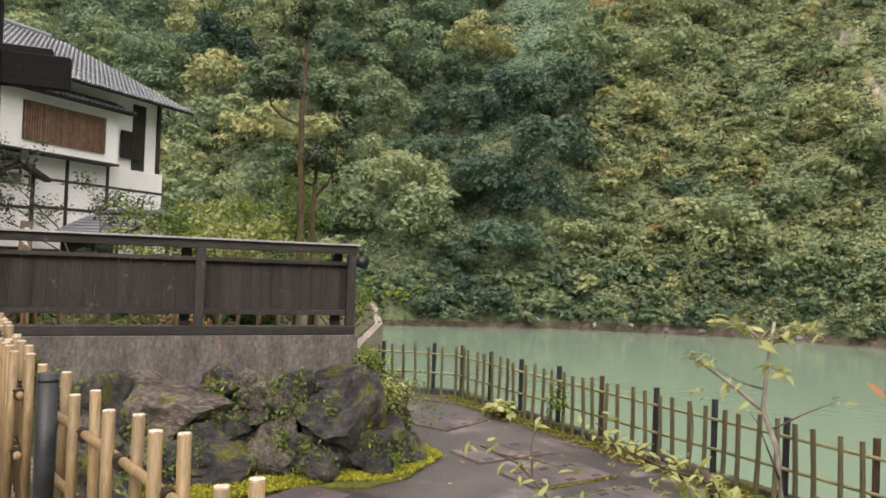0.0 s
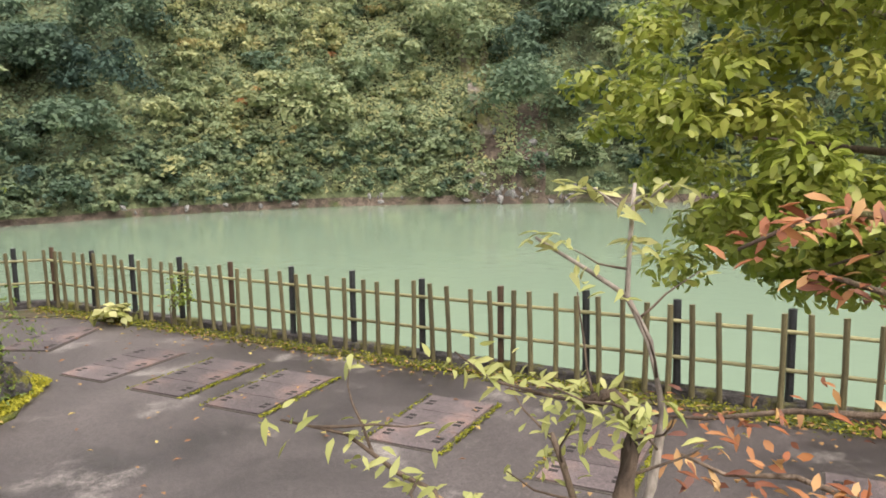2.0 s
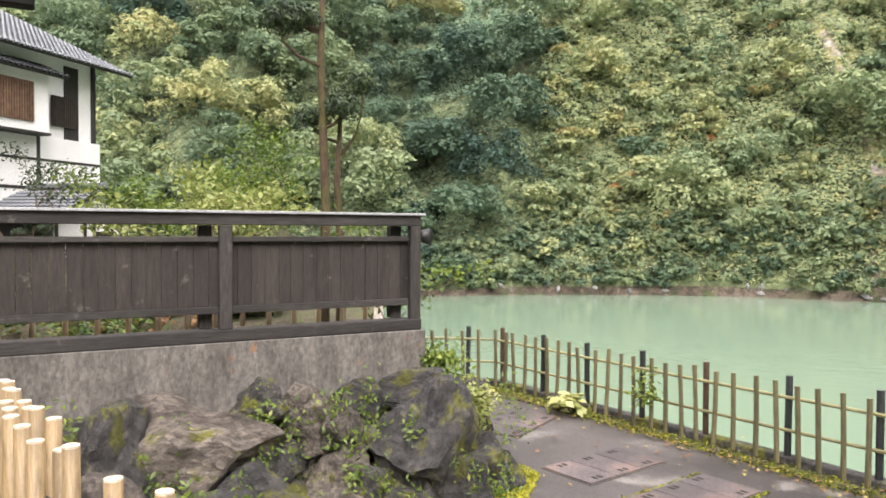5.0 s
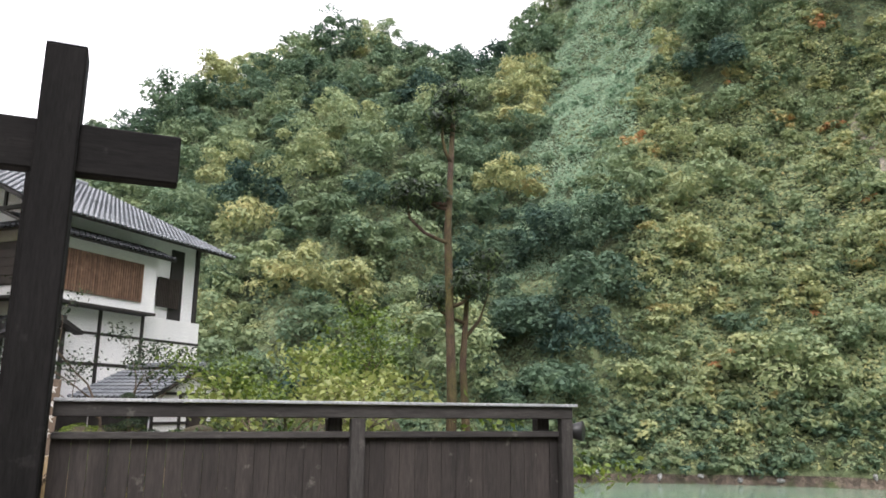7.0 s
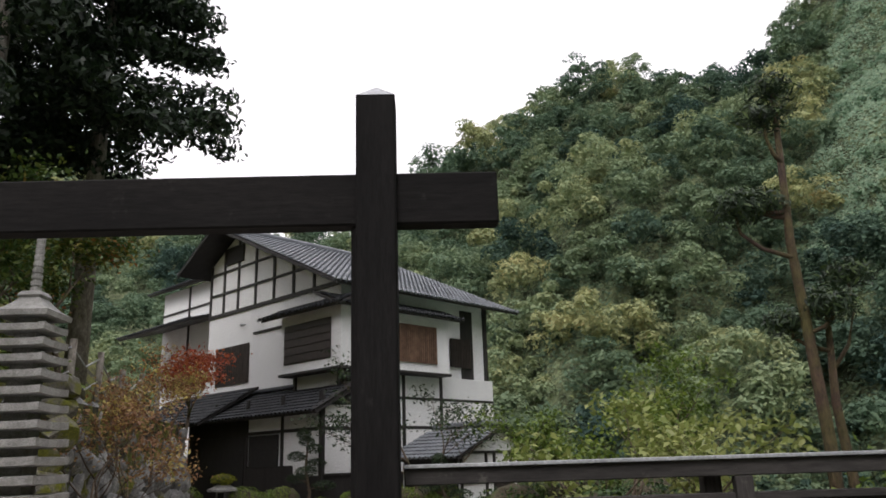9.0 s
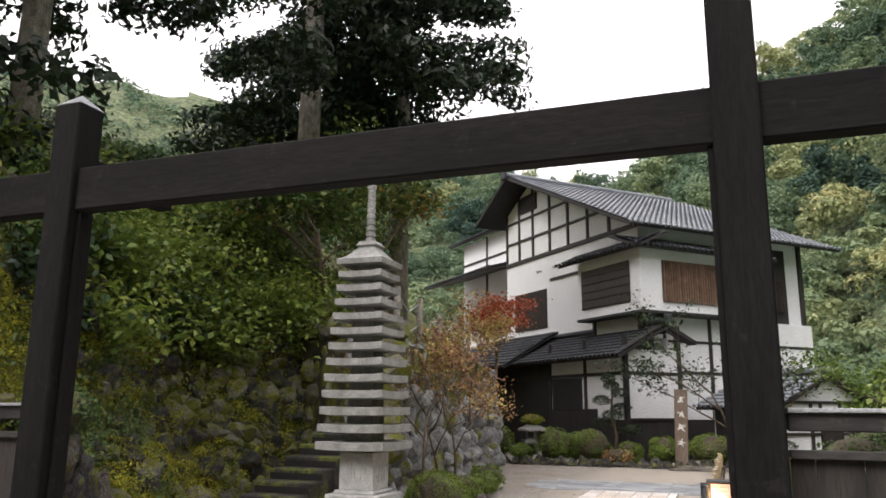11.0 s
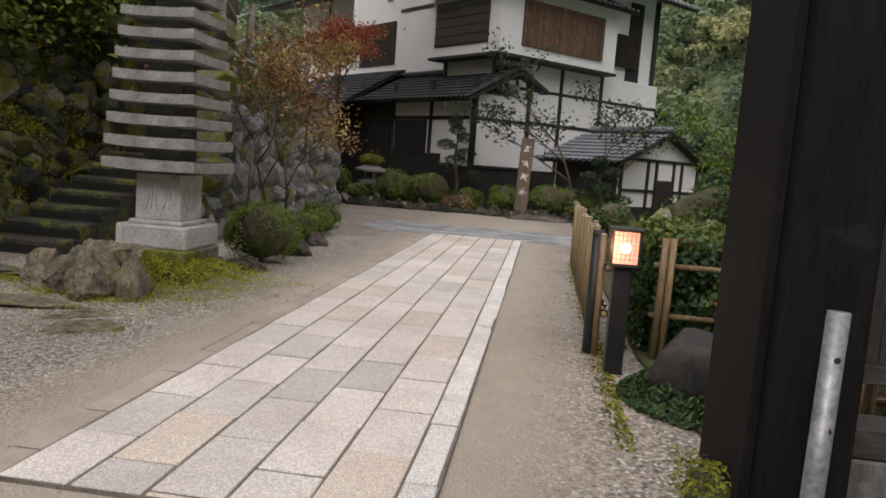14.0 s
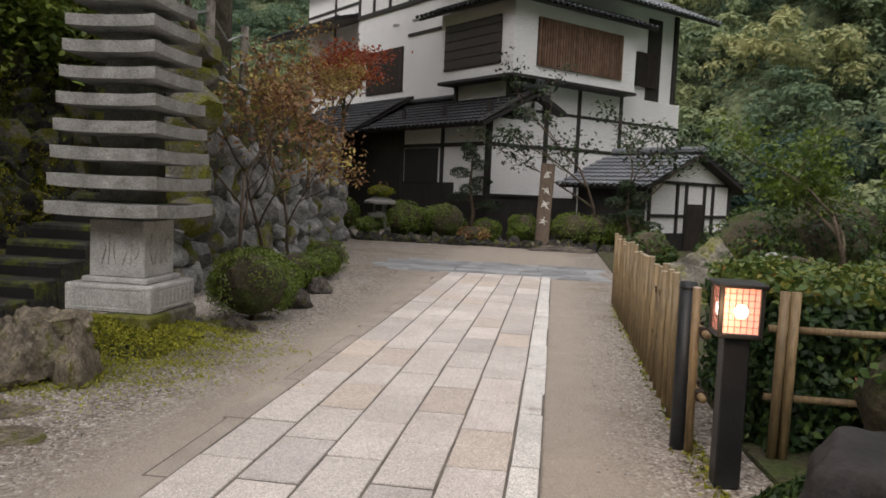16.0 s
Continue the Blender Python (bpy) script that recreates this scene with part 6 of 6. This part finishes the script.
# ---- trees ----
tree("red_maple", (-6.0, 19.3, 2.6), 3.3, "red autumn maple above the stone wall", 11, "leaf_red", 0.12, 40, 0.34, 0.45, spread=1.35, radius=0.07, lean=(0.15, 0.1), flat=0.3, tvar=0.2)
tree("green_maple", (-6.9, 12.8, 3.0), 5.8, "green maple turning orange above the wall", 12, "leaf", 0.15, 60, 0.34, 0.66, spread=1.0, radius=0.1, tvar=0.14)
tree("green_maple", (-6.9, 9.6, 3.0), 5.0, "leafy green maple above the wall", 13, "leaf", 0.15, 56, 0.34, 0.54, spread=1.0, radius=0.1, tvar=0.12)
for k, (x, y, z, h) in enumerate([(-4.5, 8.6, 0.0, 3.8), (-4.6, 10.0, 0.0, 4.0), (-4.9, 11.8, 0.0, 3.6), (-5.2, 13.5, 1.4, 3.0), (-5.6, 16.0, 2.6, 1.9)]):
    tree("autumn_shrub", (x + 0.25, y, z), h, "thin shrub with brown and yellow autumn leaves against the wall", 30 + k, "leaf_brown", 0.085, 15, 0.16, 0.5 + 0.07 * k, bark="bark", levels=3, spread=0.7, radius=0.035, lean=(0.05, 0), category="shrub", tvar=0.25)


def conifer(x, y, z, h, label, seed, r0=0.4, start=0.3):
    t = place(thing("cedar_tree", label, "tree", "tall cedars"), pose(x, y, z))
    part("trunk", tube([(0, 0, -1), (0.05, 0, h * 0.5), (0, 0, h)], [r0, r0 * 0.7, 0.05], 12), "bark_pale", t, smooth=True)
    P, N = [], []
    rr = np.random.default_rng(seed)
    for k in range(60):
        zz = h * rr.uniform(start, 0.98)
        a = rr.uniform(0, 6.28)
        reach = (1 - zz / h) * h * 0.24 + 1.5
        tip = np.array([math.cos(a) * reach, math.sin(a) * reach, zz - reach * 0.2])
        for f in (0.35, 0.6, 0.85, 1.05):
            c = np.array([0, 0, zz]) * (1 - f) + tip * f
            pp, nn = ball_points(95, c, (0.7, 0.7, 0.45), 0.3, 0.3)
            P.append(pp)
            N.append(nn)
    P, N = np.concatenate(P), np.concatenate(N)
    part("crown", leaves_mesh("crown", P, N, 0.26, 0.35 + rng.normal(0, 0.2, len(P)), "leaf_dark", 0.45, 0.7), None, t)
    return t


conifer(-7.7, 15.2, 3.0, 17, "tall dark cedar above the slope", 1, 0.32, 0.42)
conifer(-9.0, 12.0, 4.0, 17, "tall dark cedar above the slope", 2, 0.35, 0.35)
conifer(-10.3, 4.5, 5.0, 13, "tall dark cedar above the slope", 3, 0.3, 0.4)
conifer(-10.5, 0.0, 5.0, 13, "tall dark cedar above the slope", 4, 0.3, 0.1)
conifer(-11.5, 16.0, 4.5, 15, "tall dark cedar above the slope", 6, 0.32, 0.35)


# pruned pine poles behind the fence
def pole_pine(x, y, h, stubs, label, seed, bark="bark_red", r0=0.055):
    t = place(thing("pruned_pine", label, "tree", "pruned pines"), pose(x, y, 0))
    part("trunk", tube([(0, 0, -0.1), (0.03, 0, h * 0.35), (-0.03, 0.02, h * 0.7), (0.02, 0, h)], [r0 * 1.25, r0, r0 * 0.75, r0 * 0.45], 12), bark, t, smooth=True)
    tips = [(0.02, 0, h)]
    for zz, dx, dy, up in stubs:
        end = (dx, dy, zz + up)
        br = part("limb", tube([(0, 0, zz), (dx * 0.6, dy * 0.6, zz + up * 0.25), (dx * 0.95, dy * 0.95, zz + up * 0.6), end], [r0 * 0.45, r0 * 0.35, r0 * 0.3, r0 * 0.25], 8), bark, t, smooth=True)
        tips.append(end)
    for e in tips:
        pp, nn = ball_points(620, (e[0], e[1], e[2] + 0.03), (0.27, 0.27, 0.17), 0.1, 0.3)
        part("needle_tuft", leaves_mesh("needle_tuft", pp, nn, 0.1, 0.55 + rng.normal(0, 0.25, len(pp)), "leaf_dark", 0.2, 0.7), None, t)
    return t


pole_pine(4.98, 1.75, 5.15, [(3.45, -0.5, 0.05, 0.45), (3.85, -0.22, 0.1, 0.12), (4.4, -0.12, 0.0, 0.45), (3.9, -0.4, 0.1, 0.1), (2.75, 0.2, -0.1, 0.2)], "tall bare pruned pine with tufted tips", 1, "bark_red", 0.055)
pole_pine(5.23, 1.88, 3.05, [(2.45, 0.33, 0.1, 0.85), (2.6, -0.3, 0.1, 0.25)], "shorter mossy pruned pine trunk", 2, "bark_red", 0.052)
tree("garden_shrub", (4.0, 2.6, 0.0), 2.6, "feathery yellow-green shrub behind the fence", 41, "leaf_pale", 0.09, 12, 0.12, 0.2, spread=0.9, radius=0.03, category="shrub")
tree("garden_shrub", (3.6, 4.2, 0.0), 2.9, "feathery yellow-green shrub behind the fence", 42, "leaf_pale", 0.1, 11, 0.14, 0.15, spread=0.9, radius=0.03, category="shrub")
tree("garden_shrub", (5.6, 1.0, -0.4), 2.2, "leafy shrub by the fence corner", 43, "leaf_bright", 0.08, 12, 0.15, 0.35, spread=0.9, radius=0.025, category="shrub")
for k, (x, y, s) in enumerate([(1.9, 1.2, 0.5), (2.6, 1.6, 0.45), (3.4, 1.3, 0.5), (4.3, 1.0, 0.45), (2.2, 3.2, 0.6), (3.2, 3.4, 0.5)]):
    bush(x, y, 0, s, s, s * 0.8, "low garden shrub behind the timber fence", "leaf_brown" if k == 2 else "leaf", 1500, 0.07, 0.55, 0.15, "garden_shrub", "low shrubs behind the fence")
for k, (x, y, sz) in enumerate([(2.6, 7.4, 0.7), (4.0, 7.0, 0.9), (5.2, 6.4, 0.8), (3.4, 12.6, 0.9), (4.8, 13.6, 1.1), (6.2, 11.2, 1.1), (6.4, 17.5, 1.3), (4.6, 17.0, 1.0), (5.6, 9.6, 0.9), (7.6, 13.4, 1.2), (8.6, 18.0, 1.4), (2.0, 15.2, 0.6)]):
    bush(x, y, 0, sz, sz, sz * 0.8, "leafy garden shrub between hedge and river", "leaf", 3400, 0.085, 0.32 + 0.05 * (k % 4), 0.14, "garden_shrub", "shrubs in the river garden")
tree("garden_tree", (4.6, 11.5, 0.0), 3.4, "small leafy tree in the garden beside the hedge", 44, "leaf_bright", 0.1, 26, 0.22, 0.3, spread=1.0, radius=0.05)
tree("garden_tree", (5.2, 8.6, 0.0), 3.2, "small leafy tree with pale young leaves", 45, "leaf_bright", 0.1, 16, 0.22, 0.4, spread=1.0, radius=0.05)
tree("garden_tree", (6.8, 14.0, 0.0), 4.2, "green garden tree near the river edge", 46, "leaf_bright", 0.12, 34, 0.3, 0.28, spread=1.0, radius=0.07)
tree("bare_tree", (1.2, 20.6, 0.0), 5.6, "sparse dark-leaved tree before the white wall", 47, "leaf_dark", 0.13, 12, 0.2, 0.6, spread=1.1, radius=0.06)
tree("bare_tree", (1.9, 20.0, 0.0), 4.6, "sparse dark-leaved tree before the white wall", 48, "leaf_dark", 0.13, 11, 0.2, 0.6, spread=1.1, radius=0.05)


# ---- saplings and trees on the bank over the yard ----
def leafy_limbs(t, limbs, bark):
    """Bare limbs of a small tree, one part each."""
    for pts, r0, r1 in limbs:
        n_ = len(pts)
        part("limb", tube(pts, [r0 + (r1 - r0) * k / (n_ - 1) for k in range(n_)], 9), bark, t, smooth=True)


def sprays(t, ends, per, size, puff, tint, material, aspect=0.42, name="foliage", spread=0.12):
    e = np.array(ends)
    idx = np.repeat(np.arange(len(e)), per)
    pp = e[idx] + rng.normal(0, puff, (len(idx), 3)) * np.array([1, 1, 0.5])
    part(name, leaves_mesh(name, pp, np.tile([-0.25, -0.1, 1.0], (len(pp), 1)), size, tint + rng.normal(0, spread, len(pp)), material, aspect, 0.45, 0.08, 6), None, t)


def along(pts, n):
    out = []
    for k in range(n):
        f = (len(pts) - 1) * (k + 0.5) / n
        j = int(f)
        a, b = np.array(pts[j]), np.array(pts[j + 1])
        out.append(tuple(a + (b - a) * (f - j)))
    return out


sap = thing("sapling", "slender lichened sapling with pale young leaves", "tree")
s1 = [(3.9, -7.95, -0.4), (3.9, -7.93, 0.45), (3.94, -7.91, 0.78), (3.98, -7.92, 0.85), (4.04, -7.92, 0.98), (4.06, -7.88, 1.12), (4.06, -7.83, 1.21), (4.07, -7.83, 1.32), (4.09, -7.83, 1.44)]
s2 = [(4.06, -7.83, 1.21), (4.03, -7.76, 1.26), (3.99, -7.69, 1.31), (3.98, -7.66, 1.33)]
s3 = [(4.08, -7.83, 1.37), (4.05, -7.76, 1.43), (4.01, -7.7, 1.43)]
s4 = [(4.09, -7.84, 1.39), (4.11, -7.89, 1.44), (4.13, -7.92, 1.4)]
leafy_limbs(sap, [(s1, 0.014, 0.004), (s2, 0.006, 0.003), (s3, 0.003, 0.0015), (s4, 0.003, 0.0015)], "bark_pale")
sprays(sap, [s2[-1], s2[-2], s2[1]] + along(s3, 4) + along(s4, 4) + [(4.07, -7.83, 1.32), (4.09, -7.85, 1.3)], 5, 0.05, 0.018, 0.5, "leaf_pale", 0.3)
old = thing("gnarled_shrub", "gnarled mossy shrub with pale leaf sprays", "shrub")
o1 = [(3.7, -8.05, -0.3), (3.72, -8.0, 0.6), (3.73, -7.99, 0.88), (3.74, -7.96, 0.94), (3.77, -7.96, 1.01), (3.79, -7.95, 1.07), (3.78, -7.92, 1.1), (3.75, -7.88, 1.08)]
o2 = [(3.77, -7.91, 1.08), (3.73, -7.84, 1.09), (3.67, -7.75, 1.12), (3.64, -7.69, 1.17)]
o3 = [(3.58, -7.8, 0.2), (3.55, -7.74, 0.88), (3.56, -7.7, 0.95), (3.53, -7.65, 0.98), (3.48, -7.58, 1.05), (3.41, -7.5, 1.08)]
o4 = [(3.88, -7.83, 0.2), (3.89, -7.81, 0.79), (3.91, -7.76, 0.89), (3.92, -7.73, 0.94)]
leafy_limbs(old, [(o1, 0.026, 0.01), (o2, 0.004, 0.0015), (o3, 0.008, 0.002), (o4, 0.01, 0.006)], "bark")
rt = random.Random(77)
twigs = []
for base in along(o1[3:], 5) + along(o3[1:], 4) + along(o4[1:], 3) + along(s1[3:], 5):
    q = Vector(base)
    way = Vector((rt.uniform(-1, 1), rt.uniform(-1, 1), rt.uniform(-0.1, 0.9))).normalized()
    line = [tuple(q)]
    for _ in range(4):
        way = (way + Vector((rt.uniform(-1, 1), rt.uniform(-1, 1), rt.uniform(-0.5, 0.7))) * 0.35).normalized()
        q = q + way * rt.uniform(0.03, 0.06)
        line.append(tuple(q))
    twigs.append((line, 0.0032, 0.001))
leafy_limbs(old, twigs, "bark")
sprays(old, [line[-1] for line, _, _ in twigs], 3, 0.036, 0.015, 0.4, "leaf_pale", 0.34)
sprays(old, along(o2, 5) + along(o1[4:], 6) + [(3.8, -7.98, 1.06), (3.82, -7.9, 1.04), (3.78, -7.85, 1.04)], 10, 0.034, 0.032, 0.4, "leaf_pale", 0.36)
sprays(old, along(o3[2:], 5) + along(o4[1:], 4), 7, 0.036, 0.03, 0.35, "leaf_pale", 0.36)
red = thing("cherry_branch", "low cherry tree with orange and red autumn leaves", "tree")
c0 = [(4.85, -9.3, -0.5), (4.8, -9.1, 0.6), (4.7, -8.8, 1.2), (4.52, -8.45, 1.4)]
c1 = [(4.52, -8.45, 1.4), (4.44, -8.27, 1.35), (4.42, -8.17, 1.37), (4.39, -8.08, 1.34), (4.35, -7.97, 1.28)]
c2 = [(4.8, -9.1, 0.6), (4.5, -8.6, 0.9), (4.36, -8.28, 0.95), (4.32, -8.11, 0.94), (4.25, -7.94, 0.91), (4.21, -7.84, 0.91)]
c3 = [(4.8, -9.1, 0.6), (4.3, -8.6, 0.8), (4.11, -8.28, 0.86), (4.09, -8.16, 0.89), (4.05, -8.04, 0.88), (4.03, -7.96, 0.91)]
c4 = [(4.7, -8.8, 1.2), (4.42, -8.29, 1.19), (4.41, -8.18, 1.22), (4.39, -8.11, 1.24)]
leafy_limbs(red, [(c0, 0.05, 0.02), (c1, 0.012, 0.004), (c2, 0.012, 0.003), (c3, 0.01, 0.003), (c4, 0.01, 0.004)], "bark")
sprays(red, along(c1[1:], 7) + along(c4, 6), 8, 0.052, 0.045, 0.5, "leaf_rust", 0.4, spread=0.3)
sprays(red, along(c2[2:], 6) + along(c3[2:], 7), 9, 0.04, 0.06, 0.5, "leaf_rust", 0.38, spread=0.35)

# broad tree over the river beyond the yard
big = thing("riverside_tree", "broad-leaved tree with bright green crown over the water", "tree")
bt = [(12.6, -9.6, -3.4), (12.5, -9.2, -0.5), (12.2, -8.6, 1.2), (11.8, -7.9, 2.6), (11.5, -7.2, 4.2)]
leafy_limbs(big, [(bt, 0.16, 0.05), ([(12.2, -8.6, 1.2), (11.6, -7.2, 1.4), (11.0, -5.8, 1.6)], 0.06, 0.015), ([(12.3, -8.8, 0.6), (11.3, -7.9, 0.5), (10.6, -7.2, 0.3)], 0.05, 0.012), ([(11.8, -7.9, 2.6), (11.2, -6.4, 3.0), (10.9, -5.4, 3.2)], 0.05, 0.012)], "bark")
P, N, T = [], [], []
for k in range(125):
    d = rng.normal(0, 1, 3)
    d /= np.linalg.norm(d)
    c = np.array([11.5, -6.75, 1.95]) + d * np.array([1.9, 2.4, 2.45]) * rng.uniform(0.55, 1.0)
    pp, nn = ball_points(130, c, (0.46, 0.46, 0.26), 0.3, 0.3)
    P.append(pp)
    N.append(nn + np.array([0, 0, 0.8]))
    T.append(0.55 + rng.normal(0, 0.16) + rng.normal(0, 0.12, 130))
part("crown", leaves_mesh("crown", np.concatenate(P), np.concatenate(N), 0.14, np.concatenate(T), "leaf_river", 0.55, 0.6, 0.12, 6), None, big)
solo("ground_riverbank", prism([(10.0, -40), (14.0, -40), (13.6, -11), (13.0, -8.4), (12.0, -8.8), (10.2, -10.8)], -4.6, -2.6), "bank", "low stony riverbank below the yard", "ground", kind="structure")
solo("wall_river", prism([(9.9, -40), (10.15, -40), (9.95, -10.4), (8.5, 3.2), (6.3, 4.8), (6.2, 4.6), (8.35, 3.15), (9.62, -9)], -4.6, PARK - 0.02), "concrete", "concrete retaining wall above the river", "wall", kind="structure")

# plants in the yard and on the boulders
host = thing("hosta_plant", "clump of large pale hosta leaves by the kerb", "plant")
pp, nn = ball_points(70, (8.15, 1.15, PARK + 0.12), (0.35, 0.3, 0.16), 0.4, 0.6)
part("foliage", leaves_mesh("foliage", pp, nn + np.array([0, 0, 1.0]), 0.17, 0.6 + rng.normal(0, 0.2, 70), "leaf_pale", 0.65, 0.4), None, host)
tree("kerb_shrub", (8.38, 0.2, PARK), 0.95, "thin shrub growing at the kerb", 61, "leaf_bright", 0.07, 5, 0.07, 0.5, radius=0.012, levels=2, category="shrub")
for k, (x, y, z, h, sd) in enumerate([(5.75, -0.75, -0.5, 0.75, 71), (6.0, -0.2, -0.6, 0.8, 72), (5.8, 0.2, -0.4, 0.9, 73), (5.45, -0.3, 0.1, 0.35, 74)]):
    tree("wall_shrub", (x, y, z), h, "yellow-green trailing shrub on the boulder wall", sd, "leaf_pale" if k < 2 else "leaf_bright", 0.055, 22, 0.085, 0.3, radius=0.012, levels=2, category="shrub", tvar=0.2)
P = []
for x, y, z, a, b, c, turn, k, kind in BW:
    for _ in range(4):
        q = np.array([x + rng.normal(0, a * 0.4), y - b * 0.42 + rng.normal(0, 0.05), z + rng.normal(0, c * 0.35)])
        P.append(q + rng.normal(0, 0.075, (44, 3)) * np.array([0.8, 0.5, 1.3]))
P = np.concatenate(P)
scatter_leaves("wall_ferns", P, np.tile([0, -0.8, 0.6], (len(P), 1)), 0.055, 0.28 + rng.normal(0, 0.22, len(P)), "leaf_bright", "ferns and creepers between the boulders", "plants", aspect=0.4)
n = 9000
ax = rng.uniform(2.7, 6.3, n)
ay = -1.62 + 0.12 * np.sin(ax * 3) + np.clip(ax - 5.2, 0, 2) * 0.75 + np.abs(rng.normal(0, 0.3, n))
scatter_leaves("apron_moss", np.stack([ax, ay, np.full(n, PARK + 0.03) + rng.uniform(0, 0.03, n)], 1), np.tile([0, 0, 1.0], (n, 1)), 0.045, 0.65 + rng.normal(0, 0.2, n), "mosstuft", "bright moss tufts at the foot of the boulders", "moss", aspect=0.3)
n = 5000
ky = rng.uniform(-9.5, 3.0, n)
kx = 8.05 + (3.0 - ky) * 0.1225 + rng.normal(-0.05, 0.1, n)
scatter_leaves("kerb_moss", np.stack([kx, ky, np.full(n, PARK + 0.02) + rng.uniform(0, 0.03, n)], 1), np.tile([0, 0, 1.0], (n, 1)), 0.045, 0.25 + rng.normal(0, 0.22, n), "mosstuft", "moss and litter along the kerb", "moss", aspect=0.35)

# ---- granite slabs of the path ----
lay = thing("paving_slabs", "pale granite slabs laid in staggered rows", "paving", kind="structure")
cols = [(-1.82, -1.5, 0.58), (-1.5, -1.17, 0.31), (-1.17, -0.84, 0.05), (-0.84, -0.51, 0.39), (-0.51, -0.17, 0.07), (-0.17, 0.0, 0.45), (-1.99, -1.82, 0.3)]
for c, (x0, x1, start) in enumerate(cols):
    y = 0.0
    while y < 12.4:
        ln = start if y == 0.0 else 0.655 + r_.uniform(-0.015, 0.015) if c < 5 else r_.choice([0.55, 0.8, 1.0])
        y1 = min(y + ln, 12.4)
        if y1 - y > 0.04:
            top = 0.021 + r_.uniform(-0.002, 0.003) - (0.004 if c == 6 else 0)
            tone = "slab_tan" if r_.random() < 0.16 else "slab"
            worn = [r_.uniform(0.003, 0.01) for _ in range(4)]
            x1w = x1 - 0.003 + (r_.uniform(-0.008, 0.008) if c == 5 else 0)
            x0w = x0 + (r_.uniform(-0.03, 0.04) if c == 6 else 0)
            part("slab", prism([(x0w + worn[0], y + worn[1] + 0.004), (x1w - worn[2], y + worn[3] + 0.004), (x1w - worn[0], y1 - worn[1] - 0.004), (x0w + worn[2], y1 - worn[3] - 0.004)], -0.02, top, 0.004), "sand_fine" if c == 6 else "slab_edge" if c == 5 else tone, lay)
        y = y1


def crazy(name, x0, y0, x1, y1, step, inside, label):
    """Irregular slates: a jittered grid cut into many-sided pieces."""
    t = thing(name, label, "paving", kind="structure")
    rr = random.Random(name)
    nx, ny = int((x1 - x0) / step), int((y1 - y0) / step)
    node = {(i, j): (x0 + i * step + rr.uniform(-0.33, 0.33) * step, y0 + j * step + rr.uniform(-0.33, 0.33) * step) for i in range(nx + 1) for j in range(ny + 1)}
    used = set()
    for i in range(nx):
        for j in range(ny):
            if (i, j) in used:
                continue
            if rr.random() < 0.4 and i + 1 < nx and (i + 1, j) not in used:
                used.add((i + 1, j))
                poly = [node[i, j], node[i + 1, j], node[i + 2, j], node[i + 2, j + 1], node[i + 1, j + 1], node[i, j + 1]]
            else:
                poly = [node[i, j], node[i + 1, j], node[i + 1, j + 1], node[i, j + 1]]
            cx, cy = sum(q[0] for q in poly) / len(poly), sum(q[1] for q in poly) / len(poly)
            if not inside(cx, cy):
                continue
            poly = [(cx + (a - cx) * 0.985, cy + (b - cy) * 0.985) for a, b in poly]
            part("slate", prism(poly, -0.06, 0.004 + rr.uniform(-0.003, 0.003), 0.004), "slate", t)
    return t


crazy("slate_paving", -3.6, -6.8, 0.9, 0.0, 0.42, lambda x, y: y < -0.28 - 0.35 * max(0, -1.3 - x) - 0.2 * max(0, x + 0.4) ** 2 * 4, "blue-grey slate crazy paving before the gate")
crazy("slate_paving", -3.4, 12.45, 1.2, 15.2, 0.4, lambda x, y: (y < 14.9 and x > -3.2), "blue-grey slate crazy paving across the path's end")
solo("slate_bed", boxes((-3.6, -6.8, -0.08, 0.4, -0.55, -0.022), (-3.3, 12.42, -0.08, 1.1, 14.95, -0.022), bevel=0), "mortar", "dark bed under the slates", "ground", kind="structure")
solo("far_path", prism([(-12, 17.5), (-3.5, 15.5), (1.0, 16.5), (1.0, 19.4), (-7, 19.4), (-14, 21)], -0.1, -0.02), "sand", "sandy drive before the inn", "ground", kind="structure")

# loose pebbles and fallen leaves
n = 60000
gx, gy = rng.uniform(-6.0, 0.8, n), rng.uniform(-0.6, 11, n)
keep = (np.abs(gx + 0.92) > 1.15 + rng.uniform(0, 1.0, n)) & (gx > -5.6)
gx, gy = gx[keep], gy[keep]
s = rng.uniform(0.005, 0.014, len(gx))
octv = np.array([[1, 0, 0], [0, 1, 0], [-1, 0, 0], [0, -1, 0], [0, 0, 0.8]], np.float32)
verts = (np.stack([gx, gy, np.full(len(gx), -0.005)], 1)[:, None] + octv[None] * s[:, None, None]).reshape(-1, 3)
idx = np.arange(len(gx))[:, None, None] * 5 + np.array([[0, 1, 4], [1, 2, 4], [2, 3, 4], [3, 0, 4]])[None]
me = bpy.data.meshes.new("pebbles")
me.from_pydata(verts.tolist(), [], idx.reshape(-1, 3).tolist())
me.materials.append(M["pebble"])
tagged(new("loose_pebbles", me), "scattered loose pebbles on the forecourt", "pebbles", kind="stuff")
n = 800
fx, fy = rng.uniform(3.5, 9.3, n), rng.uniform(-9, 3, n)
near_kerb = rng.uniform(0, 1, n) < 0.6
fx = np.where(near_kerb, 8.05 + (3.0 - fy) * 0.122 - np.abs(rng.normal(0, 0.18, n)), fx)
scatter_leaves("fallen_leaves", np.stack([fx, fy, np.full(n, PARK + 0.03)], 1), np.tile([0, 0, 4.0], (n, 1)), 0.06, rng.uniform(0.3, 1, n), "leaf_brown", "fallen autumn leaves on the wet yard", "leaves")
